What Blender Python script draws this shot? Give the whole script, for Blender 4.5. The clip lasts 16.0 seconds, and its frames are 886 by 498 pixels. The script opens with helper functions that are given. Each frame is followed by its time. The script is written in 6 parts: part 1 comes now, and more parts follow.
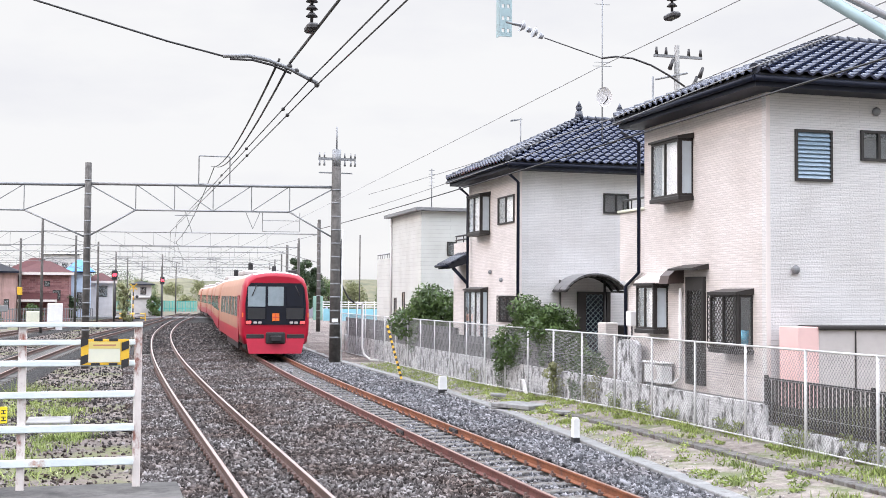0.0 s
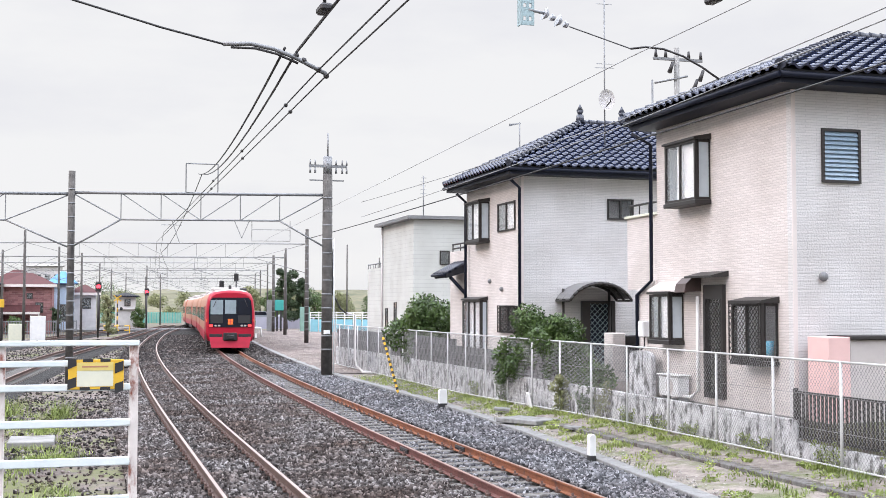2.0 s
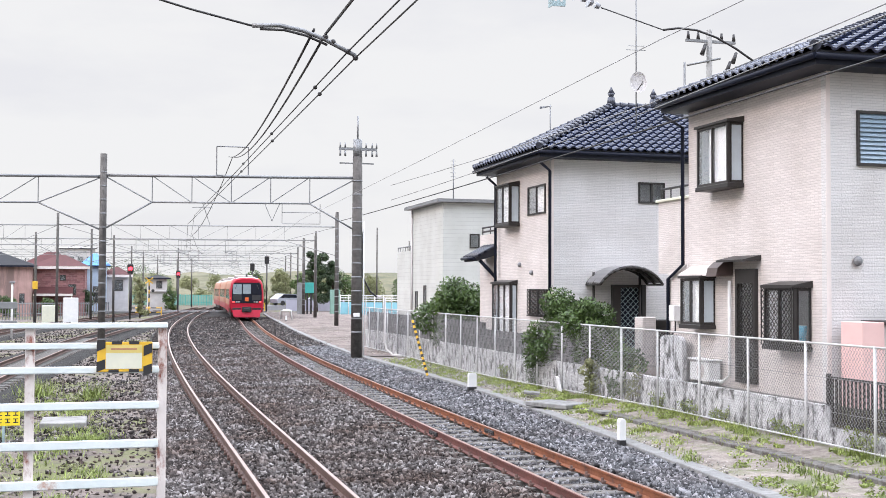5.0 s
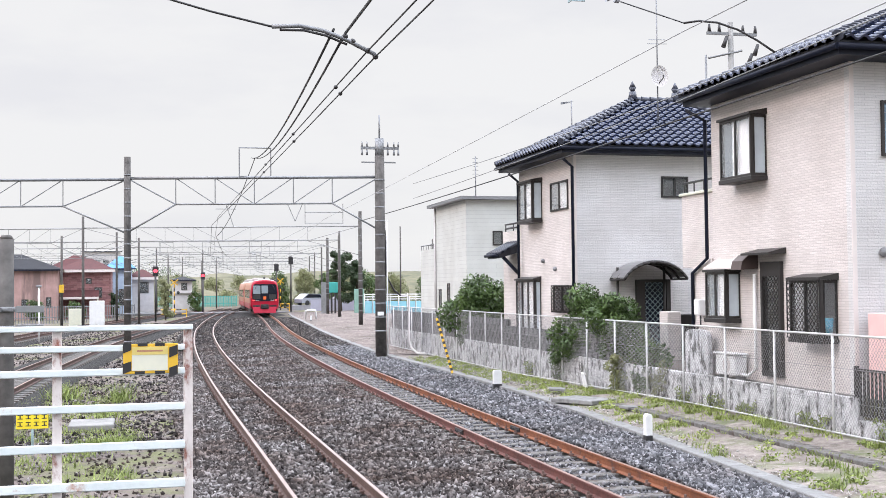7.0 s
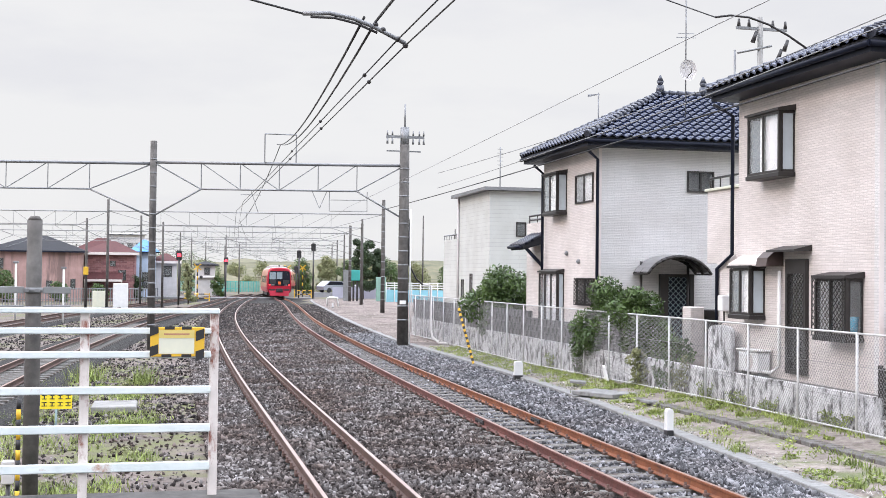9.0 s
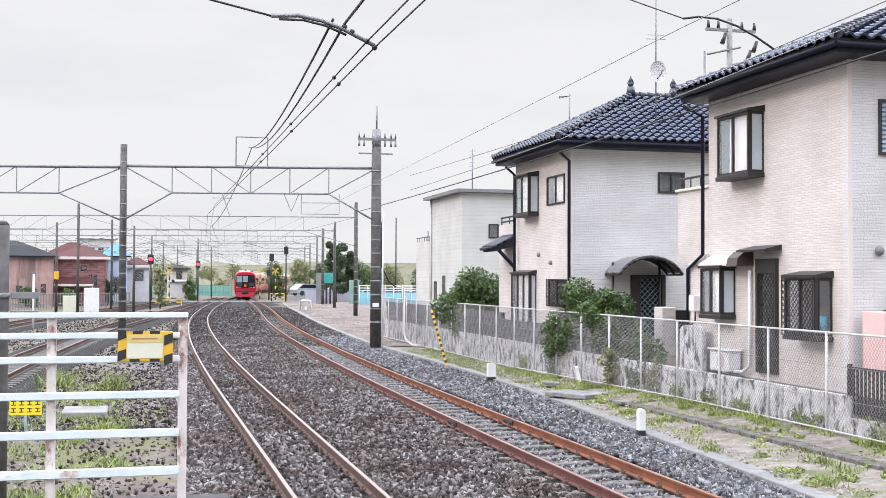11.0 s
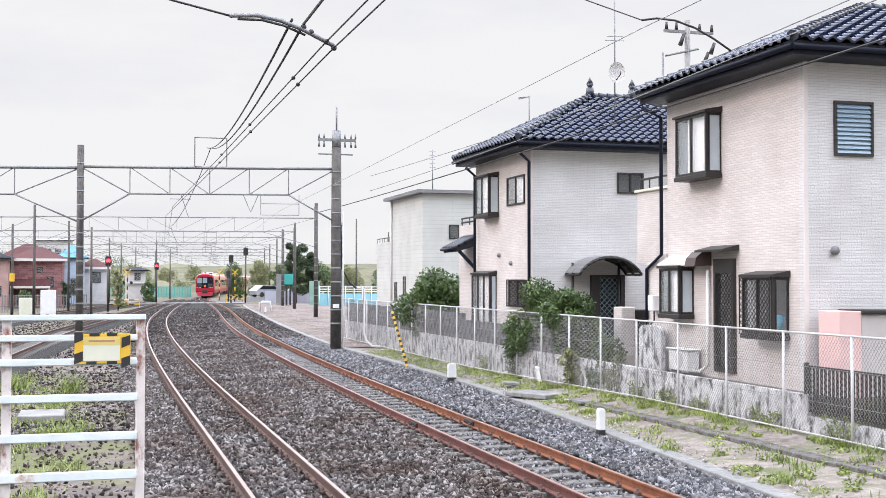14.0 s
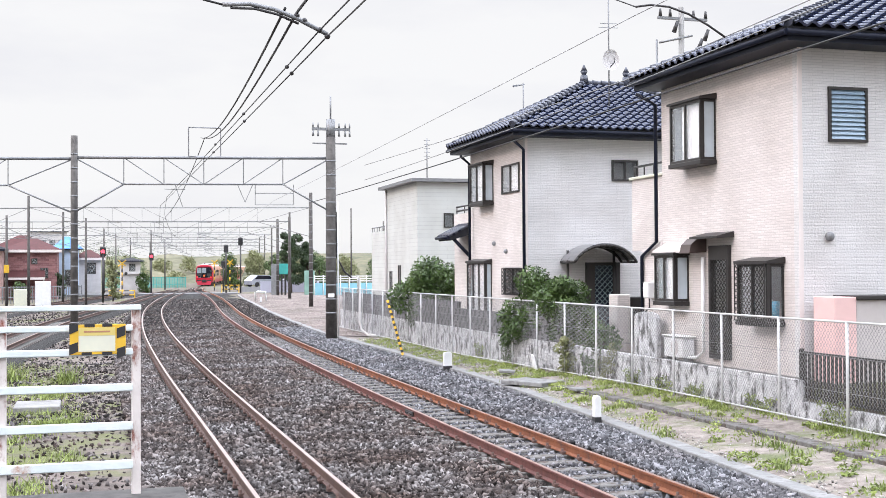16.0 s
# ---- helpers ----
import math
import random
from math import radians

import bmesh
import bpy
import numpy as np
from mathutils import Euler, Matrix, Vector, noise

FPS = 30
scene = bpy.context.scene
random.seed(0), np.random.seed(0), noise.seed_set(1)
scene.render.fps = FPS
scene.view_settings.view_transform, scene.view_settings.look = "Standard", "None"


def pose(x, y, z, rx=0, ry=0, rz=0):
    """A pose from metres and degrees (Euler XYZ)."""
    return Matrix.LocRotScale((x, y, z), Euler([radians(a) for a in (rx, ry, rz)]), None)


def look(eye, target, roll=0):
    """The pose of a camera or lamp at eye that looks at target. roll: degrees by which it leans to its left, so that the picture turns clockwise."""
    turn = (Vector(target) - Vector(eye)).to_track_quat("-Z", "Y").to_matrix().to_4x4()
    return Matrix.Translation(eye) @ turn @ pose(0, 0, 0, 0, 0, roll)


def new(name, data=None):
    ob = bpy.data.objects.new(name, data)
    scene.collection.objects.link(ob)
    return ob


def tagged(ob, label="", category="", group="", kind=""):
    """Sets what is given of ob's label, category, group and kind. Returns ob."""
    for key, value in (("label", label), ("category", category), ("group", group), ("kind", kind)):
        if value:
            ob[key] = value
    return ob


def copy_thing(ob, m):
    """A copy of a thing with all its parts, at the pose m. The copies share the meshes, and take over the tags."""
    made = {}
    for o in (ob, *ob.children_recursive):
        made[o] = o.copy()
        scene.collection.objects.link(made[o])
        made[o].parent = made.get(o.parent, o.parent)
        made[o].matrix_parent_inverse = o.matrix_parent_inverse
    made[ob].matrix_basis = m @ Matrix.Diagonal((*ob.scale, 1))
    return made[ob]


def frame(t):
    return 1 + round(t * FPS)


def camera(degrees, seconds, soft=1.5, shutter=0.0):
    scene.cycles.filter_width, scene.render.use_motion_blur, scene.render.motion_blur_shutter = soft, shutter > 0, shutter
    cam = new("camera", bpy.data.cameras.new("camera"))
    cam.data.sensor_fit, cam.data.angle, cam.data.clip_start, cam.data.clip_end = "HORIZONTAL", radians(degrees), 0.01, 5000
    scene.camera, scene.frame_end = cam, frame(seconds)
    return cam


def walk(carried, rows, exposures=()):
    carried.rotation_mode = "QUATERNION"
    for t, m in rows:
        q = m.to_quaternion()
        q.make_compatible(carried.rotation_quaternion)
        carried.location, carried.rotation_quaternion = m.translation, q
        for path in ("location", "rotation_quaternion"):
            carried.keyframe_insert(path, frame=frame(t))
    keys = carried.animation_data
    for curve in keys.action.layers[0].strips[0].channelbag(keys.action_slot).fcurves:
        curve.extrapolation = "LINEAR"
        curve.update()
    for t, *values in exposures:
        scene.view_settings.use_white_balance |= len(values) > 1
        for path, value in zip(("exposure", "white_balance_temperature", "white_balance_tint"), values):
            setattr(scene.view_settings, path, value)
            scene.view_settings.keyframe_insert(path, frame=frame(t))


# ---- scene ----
cam = camera(41.0, 16.0, soft=0.8)
PATH = [
    (0.0, look((-0.539, -1.927, 2.692), (4.962, 17.285, 3.490), 0.41)),
    (0.5, look((-0.580, -1.521, 2.697), (5.012, 17.659, 3.628), 0.48)),
    (1.0, look((-0.567, -1.125, 2.700), (5.123, 18.021, 3.715), 0.41)),
    (1.5, look((-0.578, -0.804, 2.696), (5.175, 18.323, 3.727), 0.24)),
    (2.0, look((-0.588, -0.628, 2.705), (5.164, 18.503, 3.668), 0.06)),
    (2.5, look((-0.569, -0.588, 2.701), (5.089, 18.577, 3.535), -0.04)),
    (3.0, look((-0.558, -0.573, 2.701), (4.984, 18.630, 3.420), 0.00)),
    (3.5, look((-0.563, -0.578, 2.706), (4.879, 18.656, 3.372), 0.20)),
    (4.0, look((-0.562, -0.570, 2.706), (4.818, 18.681, 3.375), 0.43)),
    (6.5, look((-0.564, -0.553, 2.710), (4.428, 18.802, 3.387), -0.48)),
    (7.0, look((-0.558, -0.555, 2.706), (4.333, 18.827, 3.348), -0.59)),
    (7.5, look((-0.567, -0.565, 2.707), (4.193, 18.851, 3.306), -0.34)),
    (8.0, look((-0.586, -0.557, 2.704), (4.041, 18.893, 3.254), 0.09)),
    (8.5, look((-0.595, -0.555, 2.703), (3.941, 18.917, 3.210), 0.46)),
    (9.0, look((-0.594, -0.555, 2.705), (3.932, 18.921, 3.178), 0.66)),
    (11.5, look((-0.562, -0.551, 2.704), (4.526, 18.783, 3.232), 0.13)),
    (12.0, look((-0.562, -0.556, 2.703), (4.629, 18.751, 3.253), 0.09)),
    (12.5, look((-0.562, -0.548, 2.704), (4.741, 18.728, 3.280), 0.06)),
    (13.0, look((-0.563, -0.551, 2.710), (4.845, 18.695, 3.297), 0.04)),
    (13.5, look((-0.564, -0.555, 2.709), (4.950, 18.661, 3.286), 0.07)),
    (14.0, look((-0.559, -0.547, 2.704), (5.048, 18.644, 3.231), 0.06)),
    (14.5, look((-0.560, -0.545, 2.702), (5.108, 18.630, 3.159), 0.00)),
    (15.0, look((-0.557, -0.539, 2.700), (5.130, 18.632, 3.090), -0.09)),
    (15.5, look((-0.555, -0.533, 2.699), (5.137, 18.636, 3.053), -0.21)),
    (16.0, look((-0.558, -0.534, 2.701), (5.132, 18.636, 3.037), -0.32)),
]
walk(cam, PATH, ((0.0, 0.05), (2.5, -0.03), (7.0, -0.04), (9.0, -0.06), (12.5, -0.02), (14.5, 0.0), (16.0, 0.05)))

# ---------- world and sun ----------
SUN_EL, SUN_AZ = radians(30), radians(-98)   # azimuth from +y towards +x
world = bpy.data.worlds.new("sky")
scene.world = world
world.use_nodes = True
wn, wl = world.node_tree.nodes, world.node_tree.links
wn.clear()
sky = wn.new("ShaderNodeTexSky")
sky.sky_type, sky.sun_disc = "NISHITA", False
sky.sun_elevation, sky.sun_rotation = SUN_EL, SUN_AZ
bg_sky = wn.new("ShaderNodeBackground")
bg_sky.inputs[1].default_value = 0.08
wl.new(sky.outputs[0], bg_sky.inputs[0])
tc = wn.new("ShaderNodeTexCoord")
mp = wn.new("ShaderNodeMapping")
mp.inputs["Scale"].default_value = (1.6, 1.6, 5.0)
wl.new(tc.outputs["Generated"], mp.inputs[0])
nz = wn.new("ShaderNodeTexNoise")
nz.inputs["Scale"].default_value, nz.inputs["Detail"].default_value, nz.inputs["Roughness"].default_value = 2.4, 7.0, 0.55
wl.new(mp.outputs[0], nz.inputs["Vector"])
rp = wn.new("ShaderNodeValToRGB")
rp.color_ramp.elements[0].position, rp.color_ramp.elements[0].color = 0.34, (0.83, 0.83, 0.865, 1)
rp.color_ramp.elements[1].position, rp.color_ramp.elements[1].color = 0.52, (0.895, 0.892, 0.905, 1)
wl.new(nz.outputs["Fac"], rp.inputs[0])
bg_cloud = wn.new("ShaderNodeBackground")
bg_cloud.inputs[1].default_value = 1.06
# an overcast sky is far brighter overhead than near the horizon
sepw = wn.new("ShaderNodeSeparateXYZ")
wl.new(tc.outputs["Generated"], sepw.inputs[0])
lifts = wn.new("ShaderNodeCombineXYZ")
for axis, most in ((0, 4.6), (1, 4.85), (2, 5.35)):
    lift = wn.new("ShaderNodeMapRange")
    lift.interpolation_type = "SMOOTHSTEP"
    lift.inputs[1].default_value, lift.inputs[2].default_value = 0.25, 0.66
    lift.inputs[3].default_value, lift.inputs[4].default_value = 1.0, most
    wl.new(sepw.outputs[2], lift.inputs[0])
    wl.new(lift.outputs[0], lifts.inputs[axis])
vm = wn.new("ShaderNodeVectorMath")
vm.operation = "MULTIPLY"
wl.new(rp.outputs[0], vm.inputs[0])
wl.new(lifts.outputs[0], vm.inputs[1])
wl.new(vm.outputs[0], bg_cloud.inputs[0])
mixw = wn.new("ShaderNodeMixShader")
mixw.inputs[0].default_value = 0.94
wl.new(bg_sky.outputs[0], mixw.inputs[1])
wl.new(bg_cloud.outputs[0], mixw.inputs[2])
wo = wn.new("ShaderNodeOutputWorld")
wl.new(mixw.outputs[0], wo.inputs[0])

sun_data = bpy.data.lights.new("sun", "SUN")
sun_data.energy, sun_data.angle, sun_data.color = 1.25, radians(14), (1.0, 0.79, 0.70)
sun = new("sun", sun_data)
sun_dir = Vector((math.sin(SUN_AZ) * math.cos(SUN_EL), math.cos(SUN_AZ) * math.cos(SUN_EL), math.sin(SUN_EL)))
sun.matrix_basis = look(sun_dir * 100, (0, 0, 0))


# ---------- materials ----------
def mat(name, color, rough=0.8, metal=0.0, scale=4.0, var=0.25, bump=0.0, bscale=None, color2=None, spec=0.5, stain=None, coat=0.0, isl=0.0):
    m = bpy.data.materials.new(name)
    m.use_nodes = True
    n, l = m.node_tree.nodes, m.node_tree.links
    b = n["Principled BSDF"]
    b.inputs["Roughness"].default_value, b.inputs["Metallic"].default_value = rough, metal
    b.inputs["Specular IOR Level"].default_value = spec
    b.inputs["Coat Weight"].default_value = coat
    t = n.new("ShaderNodeTexCoord")
    a = n.new("ShaderNodeTexNoise")
    a.inputs["Scale"].default_value, a.inputs["Detail"].default_value, a.inputs["Roughness"].default_value = scale, 8.0, 0.65
    l.new(t.outputs["Object"], a.inputs["Vector"])
    big = n.new("ShaderNodeTexNoise")
    big.inputs["Scale"].default_value, big.inputs["Detail"].default_value = scale * 0.13, 3.0
    l.new(t.outputs["Object"], big.inputs["Vector"])
    add = n.new("ShaderNodeMath")
    add.operation = "MULTIPLY_ADD"
    l.new(a.outputs["Fac"], add.inputs[0])
    add.inputs[1].default_value = 0.6
    half = n.new("ShaderNodeMath")
    half.operation = "MULTIPLY"
    half.inputs[1].default_value = 0.4
    l.new(big.outputs["Fac"], half.inputs[0])
    l.new(half.outputs[0], add.inputs[2])
    r = n.new("ShaderNodeValToRGB")
    c2 = color2 or tuple(min(1.0, c * (1 + var)) for c in color)
    c1 = color if color2 else tuple(c * (1 - var) for c in color)
    r.color_ramp.elements[0].position, r.color_ramp.elements[0].color = 0.36, (*c1, 1)
    r.color_ramp.elements[1].position, r.color_ramp.elements[1].color = 0.64, (*c2, 1)
    l.new(add.outputs[0], r.inputs[0])
    out = r.outputs[0]
    if stain:
        sc, amount = stain[0], stain[1]
        s = n.new("ShaderNodeTexNoise")
        s.inputs["Scale"].default_value, s.inputs["Detail"].default_value, s.inputs["Roughness"].default_value = sc, 9.0, 0.7
        mpn = n.new("ShaderNodeMapping")
        mpn.inputs["Scale"].default_value = (1, 1, stain[3] if len(stain) > 3 else 1.0)
        l.new(t.outputs["Object"], mpn.inputs[0])
        l.new(mpn.outputs[0], s.inputs["Vector"])
        sr = n.new("ShaderNodeValToRGB")
        sr.color_ramp.elements[0].position, sr.color_ramp.elements[1].position = 1 - amount - 0.05, 1 - amount + 0.06
        l.new(s.outputs["Fac"], sr.inputs[0])
        mx = n.new("ShaderNodeMixRGB")
        mx.inputs[2].default_value = (*stain[2], 1)
        l.new(sr.outputs[0], mx.inputs[0])
        l.new(out, mx.inputs[1])
        out = mx.outputs[0]
    if isl:
        g = n.new("ShaderNodeNewGeometry")
        gr = n.new("ShaderNodeMapRange")
        gr.inputs[3].default_value, gr.inputs[4].default_value = 1 - isl, 1 + isl
        l.new(g.outputs["Random Per Island"], gr.inputs[0])
        hs = n.new("ShaderNodeHueSaturation")
        l.new(gr.outputs[0], hs.inputs["Value"])
        l.new(out, hs.inputs["Color"])
        out = hs.outputs[0]
    l.new(out, b.inputs["Base Color"])
    if bump:
        f = n.new("ShaderNodeTexNoise")
        f.inputs["Scale"].default_value, f.inputs["Detail"].default_value = bscale or scale * 3, 6.0
        l.new(t.outputs["Object"], f.inputs["Vector"])
        bp = n.new("ShaderNodeBump")
        bp.inputs["Strength"].default_value, bp.inputs["Distance"].default_value = min(bump, 1.0), 0.02
        l.new(f.outputs["Fac"], bp.inputs["Height"])
        l.new(bp.outputs[0], b.inputs["Normal"])
    return m


def siding(name, ca, cb, joint, wide=0.30, high=0.075, bump=0.6):
    """Wall cladding: thin staggered stone courses."""
    m = mat(name, ca, 0.85, scale=9, var=0.08)
    n, l = m.node_tree.nodes, m.node_tree.links
    b = n["Principled BSDF"]
    t = n.new("ShaderNodeTexCoord")
    sep = n.new("ShaderNodeSeparateXYZ")
    l.new(t.outputs["Object"], sep.inputs[0])
    sm = n.new("ShaderNodeMath")
    l.new(sep.outputs[0], sm.inputs[0])
    l.new(sep.outputs[1], sm.inputs[1])
    cmb = n.new("ShaderNodeCombineXYZ")
    l.new(sm.outputs[0], cmb.inputs[0])
    l.new(sep.outputs[2], cmb.inputs[1])
    br = n.new("ShaderNodeTexBrick")
    br.inputs["Scale"].default_value = 1.0
    br.inputs["Brick Width"].default_value, br.inputs["Row Height"].default_value = wide, high
    br.inputs["Mortar Size"].default_value, br.inputs["Mortar Smooth"].default_value = 0.006, 0.3
    br.inputs["Color1"].default_value, br.inputs["Color2"].default_value, br.inputs["Mortar"].default_value = (*ca, 1), (*cb, 1), (*joint, 1)
    l.new(cmb.outputs[0], br.inputs["Vector"])
    dirt = n.new("ShaderNodeTexNoise")
    dirt.inputs["Scale"].default_value, dirt.inputs["Detail"].default_value = 0.9, 8.0
    l.new(t.outputs["Object"], dirt.inputs["Vector"])
    dr = n.new("ShaderNodeValToRGB")
    dr.color_ramp.elements[0].position, dr.color_ramp.elements[0].color = 0.25, (0.86, 0.85, 0.84, 1)
    dr.color_ramp.elements[1].position, dr.color_ramp.elements[1].color = 0.6, (1, 1, 1, 1)
    l.new(dirt.outputs["Fac"], dr.inputs[0])
    mx = n.new("ShaderNodeMixRGB")
    mx.blend_type = "MULTIPLY"
    mx.inputs[0].default_value = 1.0
    l.new(br.outputs[0], mx.inputs[1])
    l.new(dr.outputs[0], mx.inputs[2])
    l.new(mx.outputs[0], b.inputs["Base Color"])
    fine = n.new("ShaderNodeTexNoise")
    fine.inputs["Scale"].default_value = 30.0
    l.new(t.outputs["Object"], fine.inputs["Vector"])
    hmix = n.new("ShaderNodeMath")
    hmix.operation = "MULTIPLY_ADD"
    l.new(br.outputs[0], hmix.inputs[0])
    hmix.inputs[1].default_value = 2.5
    l.new(fine.outputs["Fac"], hmix.inputs[2])
    bp = n.new("ShaderNodeBump")
    bp.inputs["Strength"].default_value, bp.inputs["Distance"].default_value = bump, 0.015
    l.new(hmix.outputs[0], bp.inputs["Height"])
    l.new(bp.outputs[0], b.inputs["Normal"])
    return m


def glow(name, color, strength):
    m = bpy.data.materials.new(name)
    m.use_nodes = True
    b = m.node_tree.nodes["Principled BSDF"]
    b.inputs["Base Color"].default_value = (*color, 1)
    b.inputs["Emission Color"].default_value = (*color, 1)
    b.inputs["Emission Strength"].default_value = strength
    return m


M = {}
M["ground"] = mat("earth", (0.062, 0.049, 0.043), 0.95, scale=4, color2=(0.175, 0.143, 0.128), bump=1.0, bscale=22, stain=(0.35, 0.46, (0.105, 0.115, 0.04)))
M["verge"] = mat("verge_soil", (0.115, 0.094, 0.082), 0.95, scale=7, color2=(0.33, 0.29, 0.262), bump=1.0, bscale=28, stain=(0.9, 0.45, (0.115, 0.13, 0.06)))
M["yard"] = mat("yard_gravel", (0.10, 0.082, 0.074), 0.95, scale=5, color2=(0.33, 0.28, 0.26), bump=1.0, bscale=30, stain=(0.35, 0.46, (0.12, 0.10, 0.088)))


def stone_bed(name, lo, hi, edge, scale):
    """Crushed stone seen from afar: cells of uneven grey with gap shade painted in."""
    m = mat(name, lo, 0.95, scale=3)
    n, l = m.node_tree.nodes, m.node_tree.links
    b = n["Principled BSDF"]
    t = n.new("ShaderNodeTexCoord")
    vor = n.new("ShaderNodeTexVoronoi")
    vor.inputs["Scale"].default_value = scale
    l.new(t.outputs["Object"], vor.inputs["Vector"])
    sep = n.new("ShaderNodeSeparateColor")
    l.new(vor.outputs["Color"], sep.inputs[0])
    r = n.new("ShaderNodeValToRGB")
    r.color_ramp.elements[0].color, r.color_ramp.elements[1].color = (*lo, 1), (*hi, 1)
    l.new(sep.outputs[0], r.inputs[0])
    # darkens the colour away from each cell's centre, as shade between stones
    e = n.new("ShaderNodeValToRGB")
    e.color_ramp.elements[0].position, e.color_ramp.elements[0].color = 0.25, (1, 1, 1, 1)
    e.color_ramp.elements[1].position, e.color_ramp.elements[1].color = 0.62, (edge, edge, edge, 1)
    l.new(vor.outputs["Distance"], e.inputs[0])
    big = n.new("ShaderNodeTexNoise")
    big.inputs["Scale"].default_value, big.inputs["Detail"].default_value = 0.5, 5.0
    l.new(t.outputs["Object"], big.inputs["Vector"])
    br = n.new("ShaderNodeValToRGB")
    br.color_ramp.elements[0].position, br.color_ramp.elements[0].color = 0.35, (0.75, 0.68, 0.64, 1)
    br.color_ramp.elements[1].position, br.color_ramp.elements[1].color = 0.6, (1, 1, 1, 1)
    l.new(big.outputs["Fac"], br.inputs[0])
    prev = r.outputs[0]
    for o in (e.outputs[0], br.outputs[0]):
        mx = n.new("ShaderNodeMixRGB")
        mx.blend_type, mx.inputs[0].default_value = "MULTIPLY", 1.0
        l.new(prev, mx.inputs[1])
        l.new(o, mx.inputs[2])
        prev = mx.outputs[0]
    l.new(prev, b.inputs["Base Color"])
    bp = n.new("ShaderNodeBump")
    bp.inputs["Strength"].default_value, bp.inputs["Distance"].default_value = 1.0, 0.04
    bp.invert = True
    l.new(vor.outputs["Distance"], bp.inputs["Height"])
    l.new(bp.outputs[0], b.inputs["Normal"])
    return m


# near black, standing in for shade between the loose stones on top
M["bed"] = stone_bed("ballast_bed", (0.004, 0.0034, 0.0034), (0.056, 0.050, 0.049), 0.03, 11.0)


def crushed(name, tones, brown):
    """Crushed stone: each piece has a tone of its own, some stained brown."""
    m = mat(name, tones[1], 0.9, scale=3, spec=0.25)
    n, l = m.node_tree.nodes, m.node_tree.links
    g = n.new("ShaderNodeNewGeometry")
    r = n.new("ShaderNodeValToRGB")
    for k, p in enumerate((0.42, 0.78)):
        r.color_ramp.elements.new(p)
    for e, c in zip(r.color_ramp.elements, tones):
        e.color = (*c, 1)
    l.new(g.outputs["Random Per Island"], r.inputs[0])
    t = n.new("ShaderNodeTexCoord")
    z = n.new("ShaderNodeTexNoise")
    z.inputs["Scale"].default_value, z.inputs["Detail"].default_value, z.inputs["Roughness"].default_value = 0.55, 6.0, 0.6
    l.new(t.outputs["Object"], z.inputs["Vector"])
    zr = n.new("ShaderNodeValToRGB")
    zr.color_ramp.elements[0].position, zr.color_ramp.elements[0].color = 0.38, (*brown, 1)
    zr.color_ramp.elements[1].position, zr.color_ramp.elements[1].color = 0.60, (1, 1, 1, 1)
    l.new(z.outputs["Fac"], zr.inputs[0])
    mx = n.new("ShaderNodeMixRGB")
    mx.blend_type, mx.inputs[0].default_value = "MULTIPLY", 1.0
    l.new(r.outputs[0], mx.inputs[1])
    l.new(zr.outputs[0], mx.inputs[2])
    l.new(mx.outputs[0], n["Principled BSDF"].inputs["Base Color"])
    return m


M["stone"] = crushed("ballast_stone", ((0.030, 0.031, 0.035), (0.095, 0.097, 0.106), (0.185, 0.187, 0.20), (0.36, 0.36, 0.385)), (0.82, 0.78, 0.76))
M["stone_rust"] = crushed("rusty_ballast_stone", ((0.020, 0.017, 0.0165), (0.068, 0.060, 0.059), (0.150, 0.138, 0.136), (0.33, 0.315, 0.315)), (0.55, 0.44, 0.39))
M["stone_far"] = crushed("dark_ballast_stone", ((0.006, 0.005, 0.005), (0.028, 0.025, 0.025), (0.085, 0.078, 0.077), (0.25, 0.235, 0.235)), (0.62, 0.52, 0.47))
M["sleeper"] = mat("sleeper_concrete", (0.08, 0.076, 0.072), 0.9, scale=8, color2=(0.19, 0.183, 0.175), bump=0.5, stain=(5, 0.46, (0.06, 0.045, 0.037)))
M["rust"] = mat("rail_rust", (0.13, 0.042, 0.02), 0.8, scale=7, color2=(0.25, 0.09, 0.038), bump=0.3, stain=(2, 0.42, (0.09, 0.04, 0.03)))
M["rust_dark"] = mat("old_rail_rust", (0.055, 0.032, 0.027), 0.75, scale=7, color2=(0.11, 0.062, 0.05), bump=0.3)
M["rust_maroon"] = mat("maroon_rail_rust", (0.075, 0.026, 0.022), 0.75, scale=7, color2=(0.15, 0.055, 0.045), bump=0.3)
M["railtop"] = mat("rail_running_surface", (0.46, 0.36, 0.33), 0.36, metal=0.8, scale=9, var=0.2)
M["railtop_dull"] = mat("dull_running_surface", (0.24, 0.15, 0.12), 0.45, metal=0.5, scale=9, var=0.2)
M["concrete"] = mat("concrete", (0.16, 0.156, 0.152), 0.9, scale=6, color2=(0.28, 0.275, 0.267), bump=0.3, stain=(1.2, 0.4, (0.10, 0.097, 0.09)))
M["kerb"] = mat("kerb_concrete", (0.15, 0.15, 0.15), 0.9, scale=7, color2=(0.26, 0.26, 0.257), bump=0.3, stain=(2.5, 0.40, (0.10, 0.097, 0.09)))
M["stained"] = mat("stained_retaining_wall", (0.42, 0.42, 0.43), 0.9, scale=9, color2=(0.72, 0.72, 0.73), bump=0.5, stain=(5.5, 0.465, (0.085, 0.082, 0.08), 0.5))
M["blockwall"] = mat("weathered_block_wall", (0.10, 0.10, 0.105), 0.95, scale=8, color2=(0.22, 0.22, 0.225), bump=0.5, stain=(5.0, 0.47, (0.045, 0.043, 0.042), 0.12))
